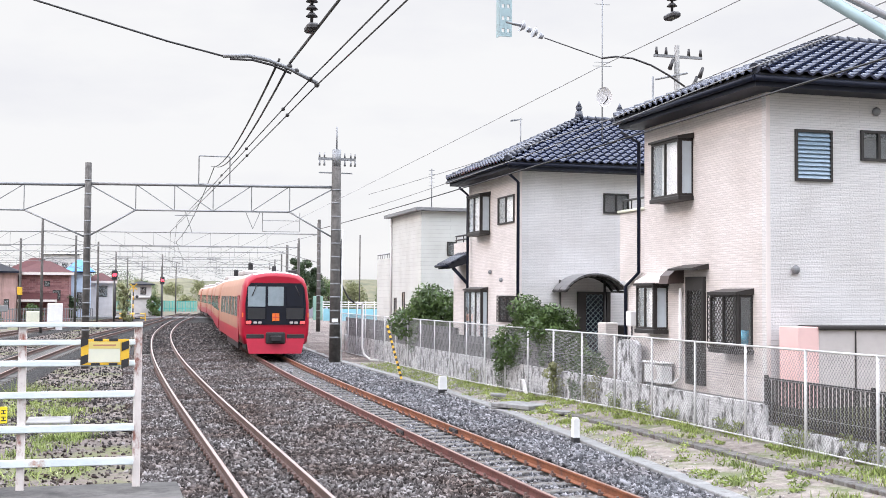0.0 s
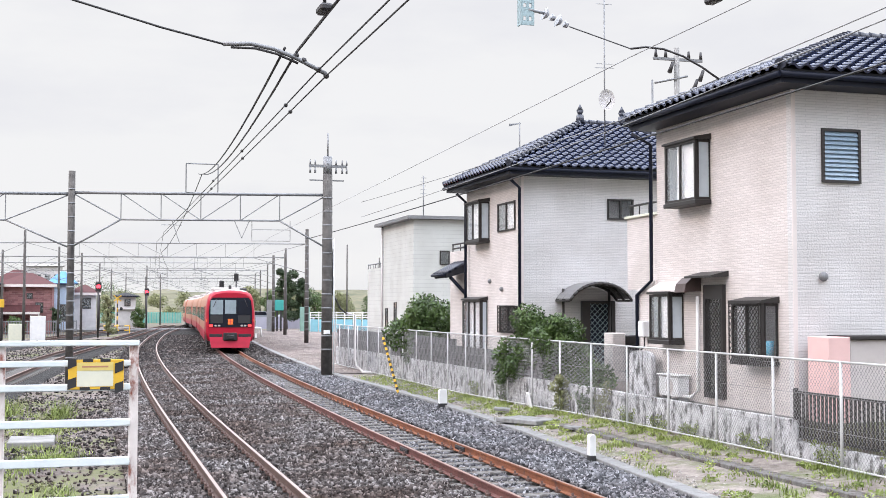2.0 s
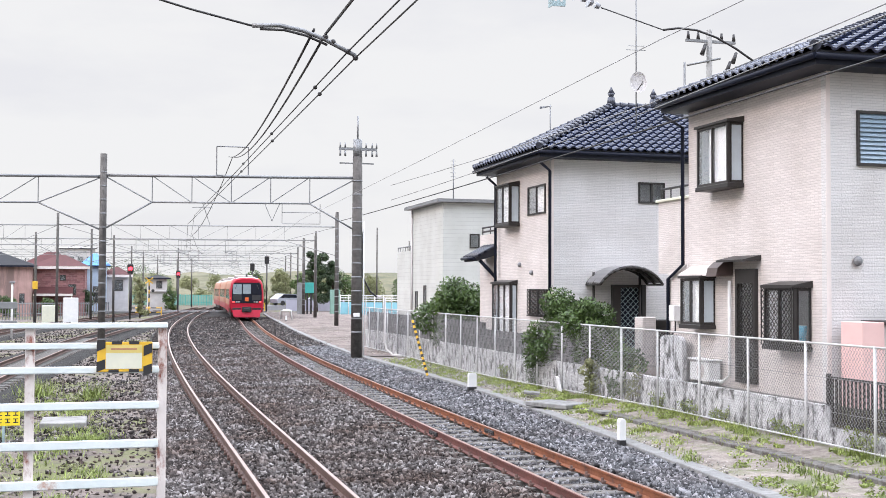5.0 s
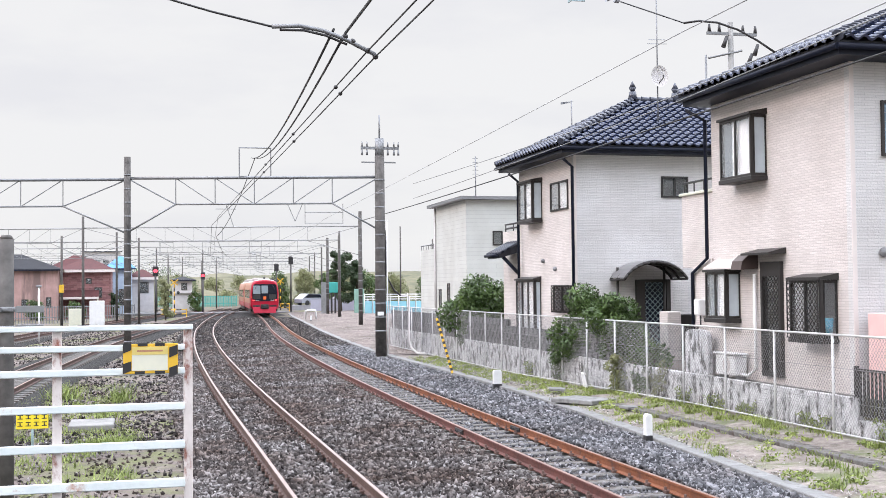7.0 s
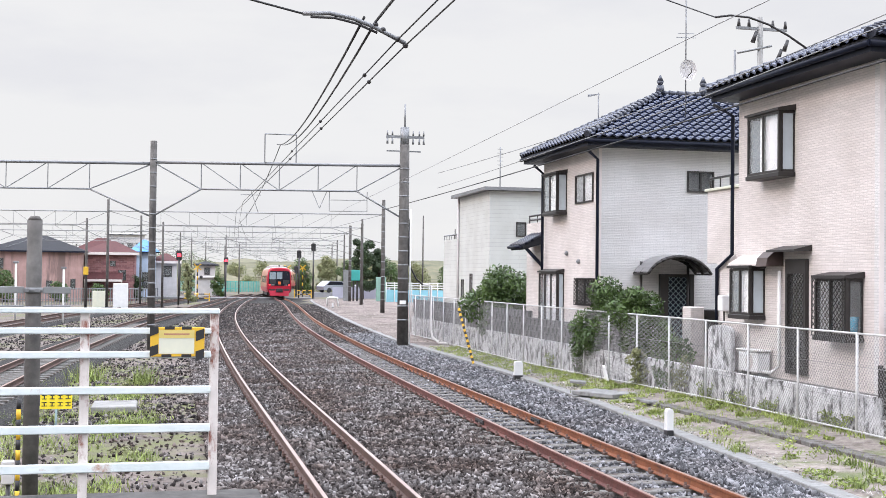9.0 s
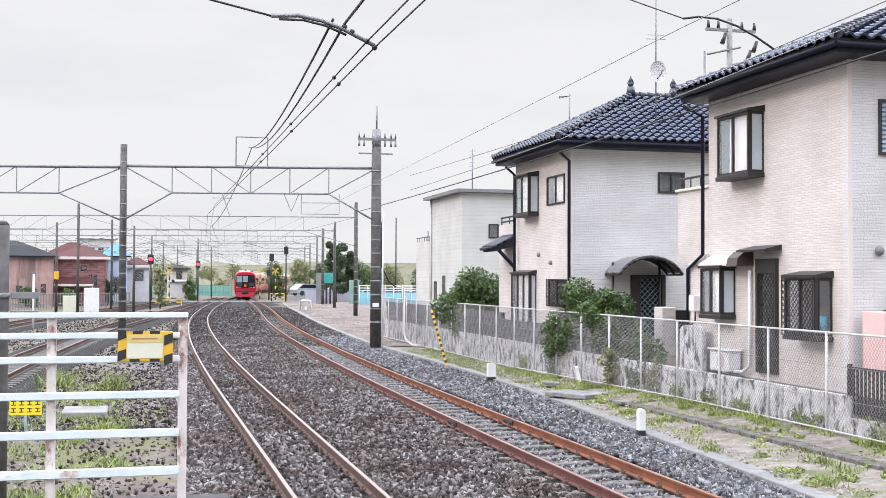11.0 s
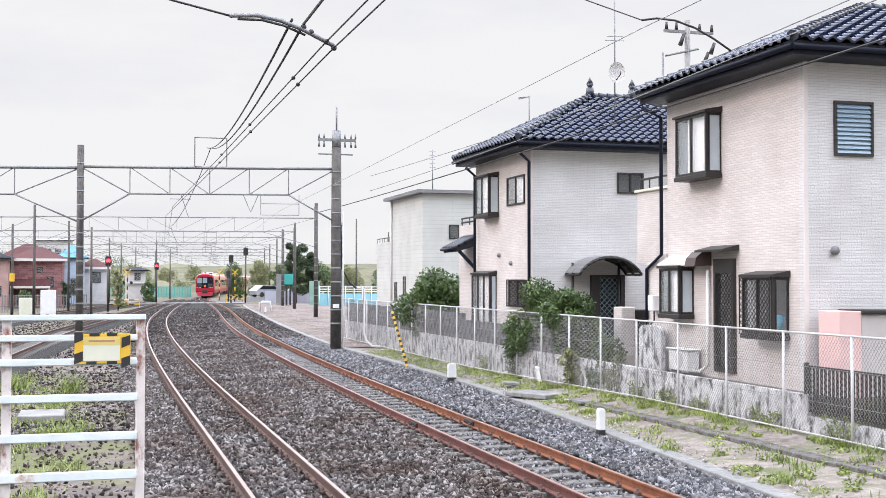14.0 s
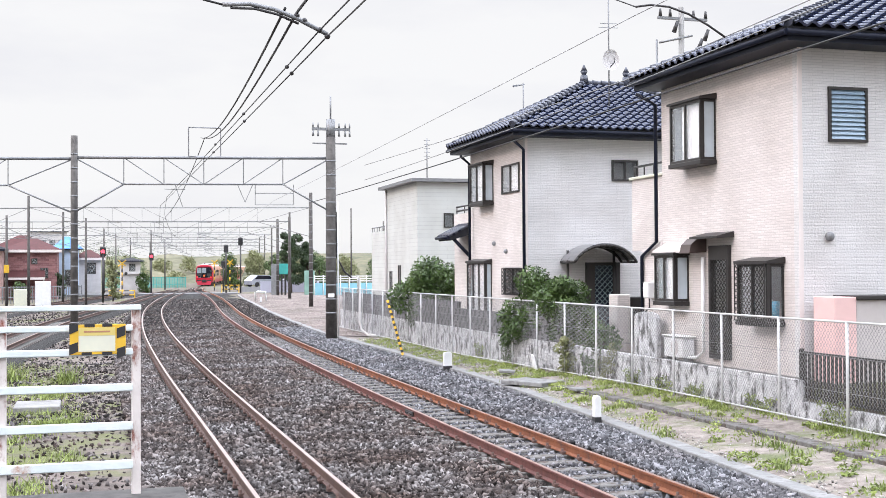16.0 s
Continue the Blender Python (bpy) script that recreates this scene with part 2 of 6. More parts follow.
# pale steel; its lightness stands for bright haze washing out far gantries
M["farsteel"] = mat("washed_out_pale_steel", (0.23, 0.234, 0.238), 0.6, metal=0.1, scale=6, var=0.2)
M["trim"] = mat("beige_corner_trim", (0.66, 0.60, 0.575), 0.7, scale=5, var=0.06)
M["lavender"] = mat("lavender_panel", (0.46, 0.46, 0.56), 0.7, scale=2, var=0.08)
M["pole"] = mat("pole_concrete", (0.042, 0.039, 0.037), 0.9, scale=5, color2=(0.12, 0.112, 0.106), bump=0.2, stain=(1.2, 0.4, (0.022, 0.02, 0.02), 0.2))
M["steel"] = mat("galvanised_steel", (0.20, 0.205, 0.215), 0.5, metal=0.35, scale=6, var=0.2)
M["bluesteel"] = mat("pale_blue_steel", (0.30, 0.40, 0.425), 0.55, metal=0.1, scale=6, var=0.15)
M["dark"] = mat("dark_metal", (0.028, 0.026, 0.028), 0.5, scale=8, var=0.3)
M["wire"] = mat("wire", (0.03, 0.03, 0.032), 0.5, scale=4, var=0.2)
M["greywire"] = mat("grey_wire", (0.30, 0.30, 0.31), 0.6, scale=4, var=0.2)
M["white"] = mat("white_paint_rusty", (0.56, 0.62, 0.63), 0.6, scale=5, color2=(0.70, 0.75, 0.755), bump=0.15, stain=(2.6, 0.33, (0.36, 0.17, 0.10)))
M["whiterust"] = mat("white_post_rusty", (0.54, 0.49, 0.47), 0.65, scale=5, color2=(0.70, 0.64, 0.615), bump=0.2, stain=(6.0, 0.425, (0.21, 0.055, 0.03), 0.5))
M["fencewhite"] = mat("fence_white", (0.43, 0.435, 0.44), 0.55, scale=5, color2=(0.58, 0.58, 0.575), stain=(4, 0.35, (0.22, 0.16, 0.13)))
M["mesh"] = mat("chain_link_wire", (0.25, 0.25, 0.255), 0.6, metal=0.2, scale=3, var=0.5)
M["plastic"] = mat("white_plastic", (0.70, 0.70, 0.70), 0.5, scale=4, var=0.1)
M["yellow"] = mat("yellow_paint", (0.66, 0.40, 0.03), 0.6, scale=5, var=0.15)
M["lemon"] = mat("yellow_sign", (0.85, 0.66, 0.03), 0.55, scale=5, var=0.08)
M["black"] = mat("black_paint", (0.018, 0.018, 0.02), 0.55, scale=5, var=0.2)
M["pale"] = mat("faded_notice", (0.55, 0.56, 0.47), 0.6, scale=6, color2=(0.66, 0.65, 0.52))
# warm and cool light on the same cladding is put into two colours
M["wall"] = siding("cladding", (0.675, 0.622, 0.598), (0.60, 0.553, 0.533), (0.52, 0.478, 0.46), 0.24, 0.046, 0.6)
M["wall_cool_lit"] = siding("cool_lit_stone_cladding", (0.665, 0.648, 0.642), (0.61, 0.597, 0.595), (0.52, 0.51, 0.512), 0.42, 0.046, 0.8)
M["wall3"] = siding("pale_siding", (0.52, 0.53, 0.505), (0.495, 0.505, 0.485), (0.36, 0.36, 0.36), 3.0, 0.20, 0.4)
M["brick"] = siding("red_brick_cladding", (0.31, 0.15, 0.15), (0.17, 0.075, 0.08), (0.36, 0.24, 0.235), 0.6, 0.2, 0.4)
M["pinkwall"] = mat("pink_render", (0.42, 0.27, 0.25), 0.9, scale=1.2, var=0.2, stain=(0.6, 0.46, (0.21, 0.145, 0.135), 0.12))
M["bluewall"] = mat("blue_siding", (0.42, 0.52, 0.66), 0.8, scale=2, var=0.1)
M["greywall"] = mat("grey_render", (0.52, 0.50, 0.50), 0.9, scale=2, var=0.12)
M["pink"] = mat("pink_panel", (0.70, 0.47, 0.45), 0.6, scale=2, var=0.06)
M["shed"] = mat("shed_door", (0.50, 0.46, 0.45), 0.6, scale=3, var=0.08)
M["tile"] = mat("glazed_roof_tile", (0.020, 0.027, 0.060), 0.16, scale=6, color2=(0.045, 0.058, 0.115), coat=0.5)
M["ridge"] = mat("ridge_tile", (0.045, 0.05, 0.07), 0.3, scale=6, var=0.3)
M["maroon"] = mat("maroon_roof", (0.075, 0.022, 0.023), 0.9, scale=3, var=0.3)
M["blueroof"] = mat("blue_roof", (0.05, 0.20, 0.46), 0.6, scale=3, var=0.2)
M["darkroof"] = mat("dark_roof", (0.014, 0.015, 0.02), 0.9, scale=3, var=0.4)
M["bronze"] = mat("bronze_aluminium", (0.030, 0.027, 0.026), 0.5, metal=0.2, scale=6, var=0.15)
M["brownhood"] = mat("brown_hood", (0.075, 0.052, 0.047), 0.5, scale=6, var=0.2)
M["gutter"] = mat("dark_gutter", (0.008, 0.011, 0.024), 0.5, scale=6, var=0.2, spec=0.25)
M["curtain"] = mat("white_curtain", (0.86, 0.86, 0.88), 0.9, scale=6, var=0.05)
M["frost"] = mat("frosted_pane", (0.50, 0.56, 0.60), 0.25, scale=3, var=0.1)
M["louvre"] = mat("louvre_glass", (0.24, 0.33, 0.42), 0.25, scale=3, var=0.1)
M["teal"] = mat("teal_paint", (0.04, 0.33, 0.30), 0.5, scale=4, var=0.12)
M["aqua"] = mat("aqua_panel", (0.24, 0.50, 0.58), 0.6, scale=1.5, var=0.12)
M["cyan"] = mat("cyan_bucket", (0.08, 0.48, 0.72), 0.4, scale=4, var=0.05)
M["red"] = mat("train_red", (0.36, 0.004, 0.024), 0.35, scale=1.2, var=0.10, coat=0.1, spec=0.35)
M["redlow"] = mat("train_skirt_red", (0.52, 0.03, 0.065), 0.40, scale=1.5, var=0.12)
M["orange"] = mat("train_orange", (0.36, 0.165, 0.105), 0.4, scale=1.0, color2=(0.43, 0.23, 0.15), spec=0.35)
M["roofgrey"] = mat("train_roof", (0.42, 0.38, 0.37), 0.5, scale=2, var=0.12)
M["mask"] = mat("train_black_mask", (0.008, 0.010, 0.018), 0.15, scale=2, var=0.2, spec=0.35)
M["emblem"] = mat("orange_emblem", (0.80, 0.20, 0.03), 0.4, scale=4, var=0.05)
M["lamp_red"] = glow("red_lamp", (0.9, 0.06, 0.06), 1.6)
M["lamp_white"] = mat("unlit_lamp_lens", (0.45, 0.40, 0.40), 0.15, scale=9, var=0.1)
M["signal_red"] = glow("red_signal", (1.0, 0.05, 0.08), 3.0)
M["bark"] = mat("bark", (0.06, 0.045, 0.035), 0.95, scale=5, var=0.3, bump=0.4)
M["leaf"] = mat("leaf", (0.030, 0.062, 0.014), 0.55, scale=1.5, color2=(0.085, 0.14, 0.03), isl=0.5)
M["leafdark"] = mat("dark_leaf", (0.018, 0.035, 0.014), 0.6, scale=1.5, color2=(0.05, 0.085, 0.03), isl=0.4)
M["leafpale"] = mat("pale_leaf", (0.14, 0.16, 0.07), 0.7, scale=1.0, color2=(0.29, 0.29, 0.15), isl=0.3)
M["grass"] = mat("grass_blade", (0.11, 0.155, 0.035), 0.7, scale=1.0, color2=(0.31, 0.36, 0.10), isl=0.45)
M["hill"] = mat("dry_hillside", (0.06, 0.066, 0.036), 0.95, scale=0.6, color2=(0.19, 0.17, 0.105), bump=0.5)
M["asphalt"] = mat("asphalt", (0.16, 0.16, 0.165), 0.9, scale=4, var=0.15)
M["carbody"] = mat("car_paint", (0.36, 0.38, 0.44), 0.25, metal=0.3, scale=3, var=0.05, coat=0.4)
M["smoke"] = mat("smoked_panel", (0.16, 0.158, 0.165), 0.35, scale=3, var=0.2)
M["net"] = mat("green_net", (0.22, 0.36, 0.30), 0.8, scale=2, var=0.15)
M["yardpebble"] = mat("beige_pebble", (0.12, 0.10, 0.09), 0.9, scale=2, color2=(0.30, 0.255, 0.235), isl=0.6)
M["notice_yellow"] = mat("faded_yellow_print", (0.62, 0.50, 0.16), 0.6, scale=6, var=0.15)
M["litter"] = mat("pale_pebble", (0.20, 0.185, 0.17), 0.9, scale=2, color2=(0.42, 0.40, 0.38), isl=0.6)
# lighter base colour imitates sky reflections on dark cab glass
M["cab_reflect"] = mat("cab_glass_painted_reflection", (0.25, 0.30, 0.33), 0.12, scale=2, var=0.2)
M["insul"] = mat("insulator", (0.30, 0.31, 0.34), 0.3, scale=6, var=0.15)


def glass_mat():
    m = bpy.data.materials.new("window_glass")
    m.use_nodes = True
    b = m.node_tree.nodes["Principled BSDF"]
    b.inputs["Base Color"].default_value = (0.80, 0.84, 0.86, 1)
    b.inputs["Roughness"].default_value = 0.04
    b.inputs["Transmission Weight"].default_value = 0.92
    b.inputs["IOR"].default_value = 1.5
    return m


M["glass"] = glass_mat()


# ---------- mesh helpers ----------
def to_mesh(name, bm, *materials):
    me = bpy.data.meshes.new(name)
    bmesh.ops.recalc_face_normals(bm, faces=bm.faces)
    bm.to_mesh(me)
    bm.free()
    for m in materials:
        me.materials.append(m)
    return me


def part(name, bm, material, parent, label=""):
    ms = material if isinstance(material, (list, tuple)) else [material]
    ob = new(name, to_mesh(name, bm, *ms))
    ob.parent = parent
    if label:
        tagged(ob, label)
    return ob


def solo(name, bm, material, label, category, group="", kind=""):
    ms = material if isinstance(material, (list, tuple)) else [material]
    return tagged(new(name, to_mesh(name, bm, *ms)), label, category, group, kind)


def thing(name, at, label, category, group="", kind="", turn=0.0):
    e = new(name)
    e.empty_display_size = 0.2
    e.matrix_basis = pose(at[0], at[1], at[2], 0, 0, turn)
    return tagged(e, label, category, group, kind)


def B():
    return bmesh.new()


def box(bm, x0, x1, y0, y1, z0, z1, bev=0.0, mi=0):
    v = [bm.verts.new((x, y, z)) for z in (z0, z1) for x, y in ((x0, y0), (x1, y0), (x1, y1), (x0, y1))]
    fs = [bm.faces.new([v[i] for i in f]) for f in ((3, 2, 1, 0), (4, 5, 6, 7), (0, 1, 5, 4), (1, 2, 6, 5), (2, 3, 7, 6), (3, 0, 4, 7))]
    for f in fs:
        f.material_index = mi
    if bev:
        es = list({e for f in fs for e in f.edges})
        bmesh.ops.bevel(bm, geom=es, offset=bev, segments=1, affect="EDGES")
    return bm


def rod(bm, a, b, r, r2=None, n=8, mi=0):
    a, b = Vector(a), Vector(b)
    r2 = r if r2 is None else r2
    w = (b - a).normalized()
    u = w.orthogonal().normalized()
    v = w.cross(u)
    ring = lambda c, rr: [bm.verts.new(c + (u * math.cos(2 * math.pi * i / n) + v * math.sin(2 * math.pi * i / n)) * rr) for i in range(n)]
    p, q = ring(a, r), ring(b, r2)
    for i in range(n):
        f = bm.faces.new((p[i], p[(i + 1) % n], q[(i + 1) % n], q[i]))
        f.smooth, f.material_index = n > 5, mi
    bm.faces.new(p[::-1]).material_index = mi
    bm.faces.new(q).material_index = mi
    return bm


def pipe(bm, pts, r, n=6):
    """One continuous tube through the points."""
    pts = [Vector(p) for p in pts]
    rings = []
    for i, p in enumerate(pts):
        w = (pts[min(i + 1, len(pts) - 1)] - pts[max(i - 1, 0)]).normalized()
        u = w.cross(Vector((0.31, 0.17, 0.93))).normalized()
        v = w.cross(u)
        rings.append([bm.verts.new(p + (u * math.cos(2 * math.pi * k / n) + v * math.sin(2 * math.pi * k / n)) * r) for k in range(n)])
    for a, b in zip(rings, rings[1:]):
        for k in range(n):
            bm.faces.new((a[k], a[(k + 1) % n], b[(k + 1) % n], b[k])).smooth = True
    bm.faces.new(rings[0][::-1])
    bm.faces.new(rings[-1])
    return bm


def prism(bm, poly, axis, a, b, mi=0):
    """A polygon of two coordinates pushed along the third axis from a to b."""
    def at(p, d):
        return {"x": (d, p[0], p[1]), "y": (p[0], d, p[1]), "z": (p[0], p[1], d)}[axis]
    lo, hi = [bm.verts.new(at(p, a)) for p in poly], [bm.verts.new(at(p, b)) for p in poly]
    n = len(poly)
    fs = [bm.faces.new(lo[::-1]), bm.faces.new(hi)] + [bm.faces.new((lo[i], lo[(i + 1) % n], hi[(i + 1) % n], hi[i])) for i in range(n)]
    for f in fs:
        f.material_index = mi
    return bm


def sag(a, b, drop, n=14):
    a, b = Vector(a), Vector(b)
    return [a.lerp(b, i / n) - Vector((0, 0, 4 * drop * (i / n) * (1 - i / n))) for i in range(n + 1)]


def raw(name, verts, faces, material):
    """A mesh from numpy arrays: verts (n, 3), faces (m, k)."""
    me = bpy.data.meshes.new(name)
    verts, faces = np.asarray(verts, np.float32), np.asarray(faces, np.int32)
    k = faces.shape[1]
    me.vertices.add(len(verts))
    me.vertices.foreach_set("co", verts.ravel())
    me.loops.add(faces.size)
    me.loops.foreach_set("vertex_index", faces.ravel())
    me.polygons.add(len(faces))
    me.polygons.foreach_set("loop_start", np.arange(len(faces), dtype=np.int32) * k)
    me.update(calc_edges=True)
    me.validate()
    me.materials.append(material)
    return me


# ---------- the lines of the tracks ----------
def line(*pts):
    ys, xs = np.array([p[0] for p in pts], float), np.array([p[1] for p in pts], float)
    fine = np.arange(ys[0], ys[-1], 0.5)
    raw_x = np.interp(fine, ys, xs)
    pad = np.r_[np.full(24, raw_x[0]) + (np.arange(-24, 0) * (raw_x[1] - raw_x[0])), raw_x, raw_x[-1] + np.arange(1, 25) * (raw_x[-1] - raw_x[-2])]
    w = np.hanning(49)
    sm = np.convolve(pad, w / w.sum(), "valid")
    return lambda y: float(np.interp(y, fine, sm))


x_right = line((-30, 5.92), (22, 5.92), (32, 6.04), (42, 6.27), (50, 6.58), (60, 7.03), (70, 7.6), (80, 8.3), (95, 9.5), (110, 10.65), (126, 11.7), (142, 12.5), (159, 13.2), (175, 14.3), (190, 16.0), (205, 18.0), (230, 22.0), (270, 30.0), (400, 62.0))
x_left = line((-30, 1.90), (20, 1.90), (32, 1.89), (44, 2.02), (52, 2.18), (60, 2.42), (70, 2.8), (80, 3.3), (90, 3.95), (100, 4.75), (110, 5.6), (120, 6.55), (133, 8.0), (150, 10.2), (165, 12.2), (180, 14.6))
x_third = line((-30, -7.6), (0, -6.3), (33, -4.75), (42, -4.3), (53, -3.5), (68, -2.2), (87, 0.1), (108, 2.7), (130, 5.3), (150, 7.7), (175, 11.2))
x_fourth = line((-30, -15.5), (30, -12.2), (64, -9.0), (84, -6.9), (107, -3.4), (130, 0.6), (155, 6.0))
x_kerb = line((-30, 7.3), (10, 7.35), (15.5, 7.85), (21.4, 8.4), (27.7, 8.78), (31, 8.88), (38, 8.95), (47, 8.75), (58, 9.3), (73, 10.2), (95, 11.9), (115, 13.4), (135, 15.2), (160, 17.0))

FENCE_X = 10.4


def ground_z(x, y):
    k = x_kerb(y)
    z = -0.32 if x < k else -0.02
    if x >= k and y < 46:
        rise = 0.22 * max(0.0, min(1.0, (34 - y) / 12))
        z = -0.02 + rise * min(1.0, (x - k) / max(0.5, FENCE_X - k))
        if x > 10.68:
            z = 0.78
    return z


def build_ground():
    xs = np.r_[-3000, -800, -200, -80, np.arange(-30, 7.6, 1.5), np.arange(7.75, 10.6, 0.25), 10.66, 10.72, np.arange(11.5, 40, 3.0), 80, 200, 800, 3000]
    ys = np.r_[-3000, -800, -200, -60, np.arange(-20, 60, 2.0), np.arange(60, 300, 8.0), 400, 800, 1500, 3000]
    v = [(x, y, ground_z(x, y)) for y in ys for x in xs]
    n = len(xs)
    f = [(j * n + i, j * n + i + 1, (j + 1) * n + i + 1, (j + 1) * n + i) for j in range(len(ys) - 1) for i in range(n - 1)]
    tagged(new("ground", raw("ground", v, f, M["ground"])), "dry brown earth with patches of sparse green weeds", "ground", kind="structure")


build_ground()


def strip(name, fa, fb, y0, y1, z, material, step=2.0, skirt=0.0):
    ys = np.arange(y0, y1 + 0.01, step)
    v, f = [], []
    for y in ys:
        a, b = fa(y), fb(y)
        v += [(a - skirt, y, z - 0.3), (a, y, z), (b, y, z), (b + skirt, y, z - 0.3)]
    for j in range(len(ys) - 1):
        for i in range(3):
            f.append((4 * j + i, 4 * j + i + 1, 4 * j + i + 5, 4 * j + i + 4))
    return new(name, raw(name, v, f, material))


tagged(strip("ballast_bed", lambda y: x_left(y) - 1.55, lambda y: x_kerb(y) - 0.05, -30, 178, -0.265, M["bed"], skirt=0.55), "bed of dark grey crushed stone under the tracks", "ballast", kind="structure")
tagged(strip("ballast_bed", lambda y: x_third(y) - 1.5, lambda y: x_third(y) + 1.5, -30, 174, -0.215, M["bed"], skirt=0.4), "weedy brown stone bed under a side track", "ballast", kind="structure")
tagged(strip("ballast_bed", lambda y: x_fourth(y) - 1.5, lambda y: x_fourth(y) + 1.5, -30, 152, -0.225, M["bed"], skirt=0.4), "weedy brown stone bed under a far side track", "ballast", kind="structure")
tagged(strip("ballast_bed", lambda y: x_right(y) - 1.9, lambda y: x_right(y) + 1.9, 176, 395, -0.2, M["bed"], skirt=0.4), "stone bed under the far main track", "ballast", kind="structure")
tagged(strip("verge", lambda y: x_kerb(y) + 0.16, lambda y: 60.0, 46, 135, 0.02, M["yard"]), "pale brown gravel yard beside the line", "ground", kind="structure")

RAIL = [(-0.064, -0.153), (0.064, -0.153), (0.064, -0.138), (0.014, -0.118), (0.014, -0.042), (0.034, -0.03), (0.034, -0.004), (0.026, 0.0), (-0.026, 0.0), (-0.034, -0.004), (-0.034, -0.03), (-0.014, -0.042), (-0.014, -0.118), (-0.064, -0.138)]


def rail_mesh(f, off, y0, y1, mats, step=1.0):
    ys = np.arange(y0, y1 + 0.01, step)
    bm = B()
    rings = []
    for y in ys:
        c = f(y) + off
        rings.append([bm.verts.new((c + u, y, z)) for u, z in RAIL])
    n = len(RAIL)
    for a, b in zip(rings, rings[1:]):
        for i in range(n):
            q = bm.faces.new((a[i], a[(i + 1) % n], b[(i + 1) % n], b[i]))
            q.material_index = 1 if i == 7 else 0
    bm.faces.new(rings[0])
    bm.faces.new(rings[-1][::-1])
    return bm


def sleeper_mesh(material):
    bm = B()
    box(bm, -1.0, 1.0, -0.11, 0.11, -0.30, -0.165, 0.015)
    return to_mesh("sleeper", bm, material)


def clip_mesh():
    bm = B()
    for s in (-1, 1):
        box(bm, s * 0.075 - 0.035, s * 0.075 + 0.035, -0.055, 0.055, -0.17, -0.115, 0.01)
        rod(bm, (s * 0.09, 0, -0.165), (s * 0.09, 0, -0.075), 0.02, n=6)
    return to_mesh("fastening", bm, M["rust_dark"])


SLEEPER, CLIP = sleeper_mesh(M["sleeper"]), clip_mesh()


def track(name, f, y0, y1, label, mats, sleepers, clips=(0, 0), sunk=0.0):
    t = thing(name, (0, 0, 0), label, "railway track", kind="structure")
    for off in (-0.566, 0.566):
        ms = [M["rust_maroon"] if mats[0] is M["rust"] else M["rust_dark"], mats[1]] if off < 0 else mats
        part("rail", rail_mesh(f, off, y0, y1, ms), ms, t)
    y = sleepers[0]
    while y < sleepers[1]:
        s = new("sleeper", SLEEPER)
        s.parent = t
        turn = -math.atan((f(y + 0.5) - f(y - 0.5)))
        s.matrix_basis = Matrix.Translation((f(y), y, -sunk)) @ Matrix.Rotation(turn, 4, "Z")
        if clips[0] <= y < clips[1]:
            for off in (-0.566, 0.566):
                c = new("fastening", CLIP)
                c.parent = t
                c.matrix_basis = Matrix.Translation((f(y) + off, y, 0.0)) @ Matrix.Rotation(turn, 4, "Z")
        y += 0.625
    return t


tr = track("main_track", x_right, -25, 390, "main railway track with rusty orange-brown rails on concrete sleepers", [M["rust"], M["railtop_dull"]], (9, 90), (9, 60))
# bolted joint plates
for off in (-0.566, 0.566):
    for s in (-1, 1):
        bm = B()
        box(bm, s * 0.03 - 0.014, s * 0.03 + 0.014, -0.28, 0.28, -0.12, -0.035, 0.005)
        for k in (-0.2, -0.07, 0.07, 0.2):
            rod(bm, (s * 0.03, k, -0.08), (s * 0.065, k, -0.08), 0.02, n=6)
        ob = part("joint_plate", bm, M["dark"], tr, "dark bolted joint plate")
        ob.matrix_basis = Matrix.Translation((x_right(21.7) + off, 21.7, 0))
track("main_track", x_left, -25, 179, "curving railway track with bright worn rail heads", [M["rust_dark"], M["railtop"]], (9, 80), (9, 45), 0.05)
track("side_track", x_third, -25, 174, "side railway track with brown rails in weedy ground", [M["rust_dark"], M["railtop_dull"]], (22, 70))
track("side_track", x_fourth, -25, 152, "far side track with dark rails", [M["rust_dark"], M["railtop_dull"]], (50, 90))


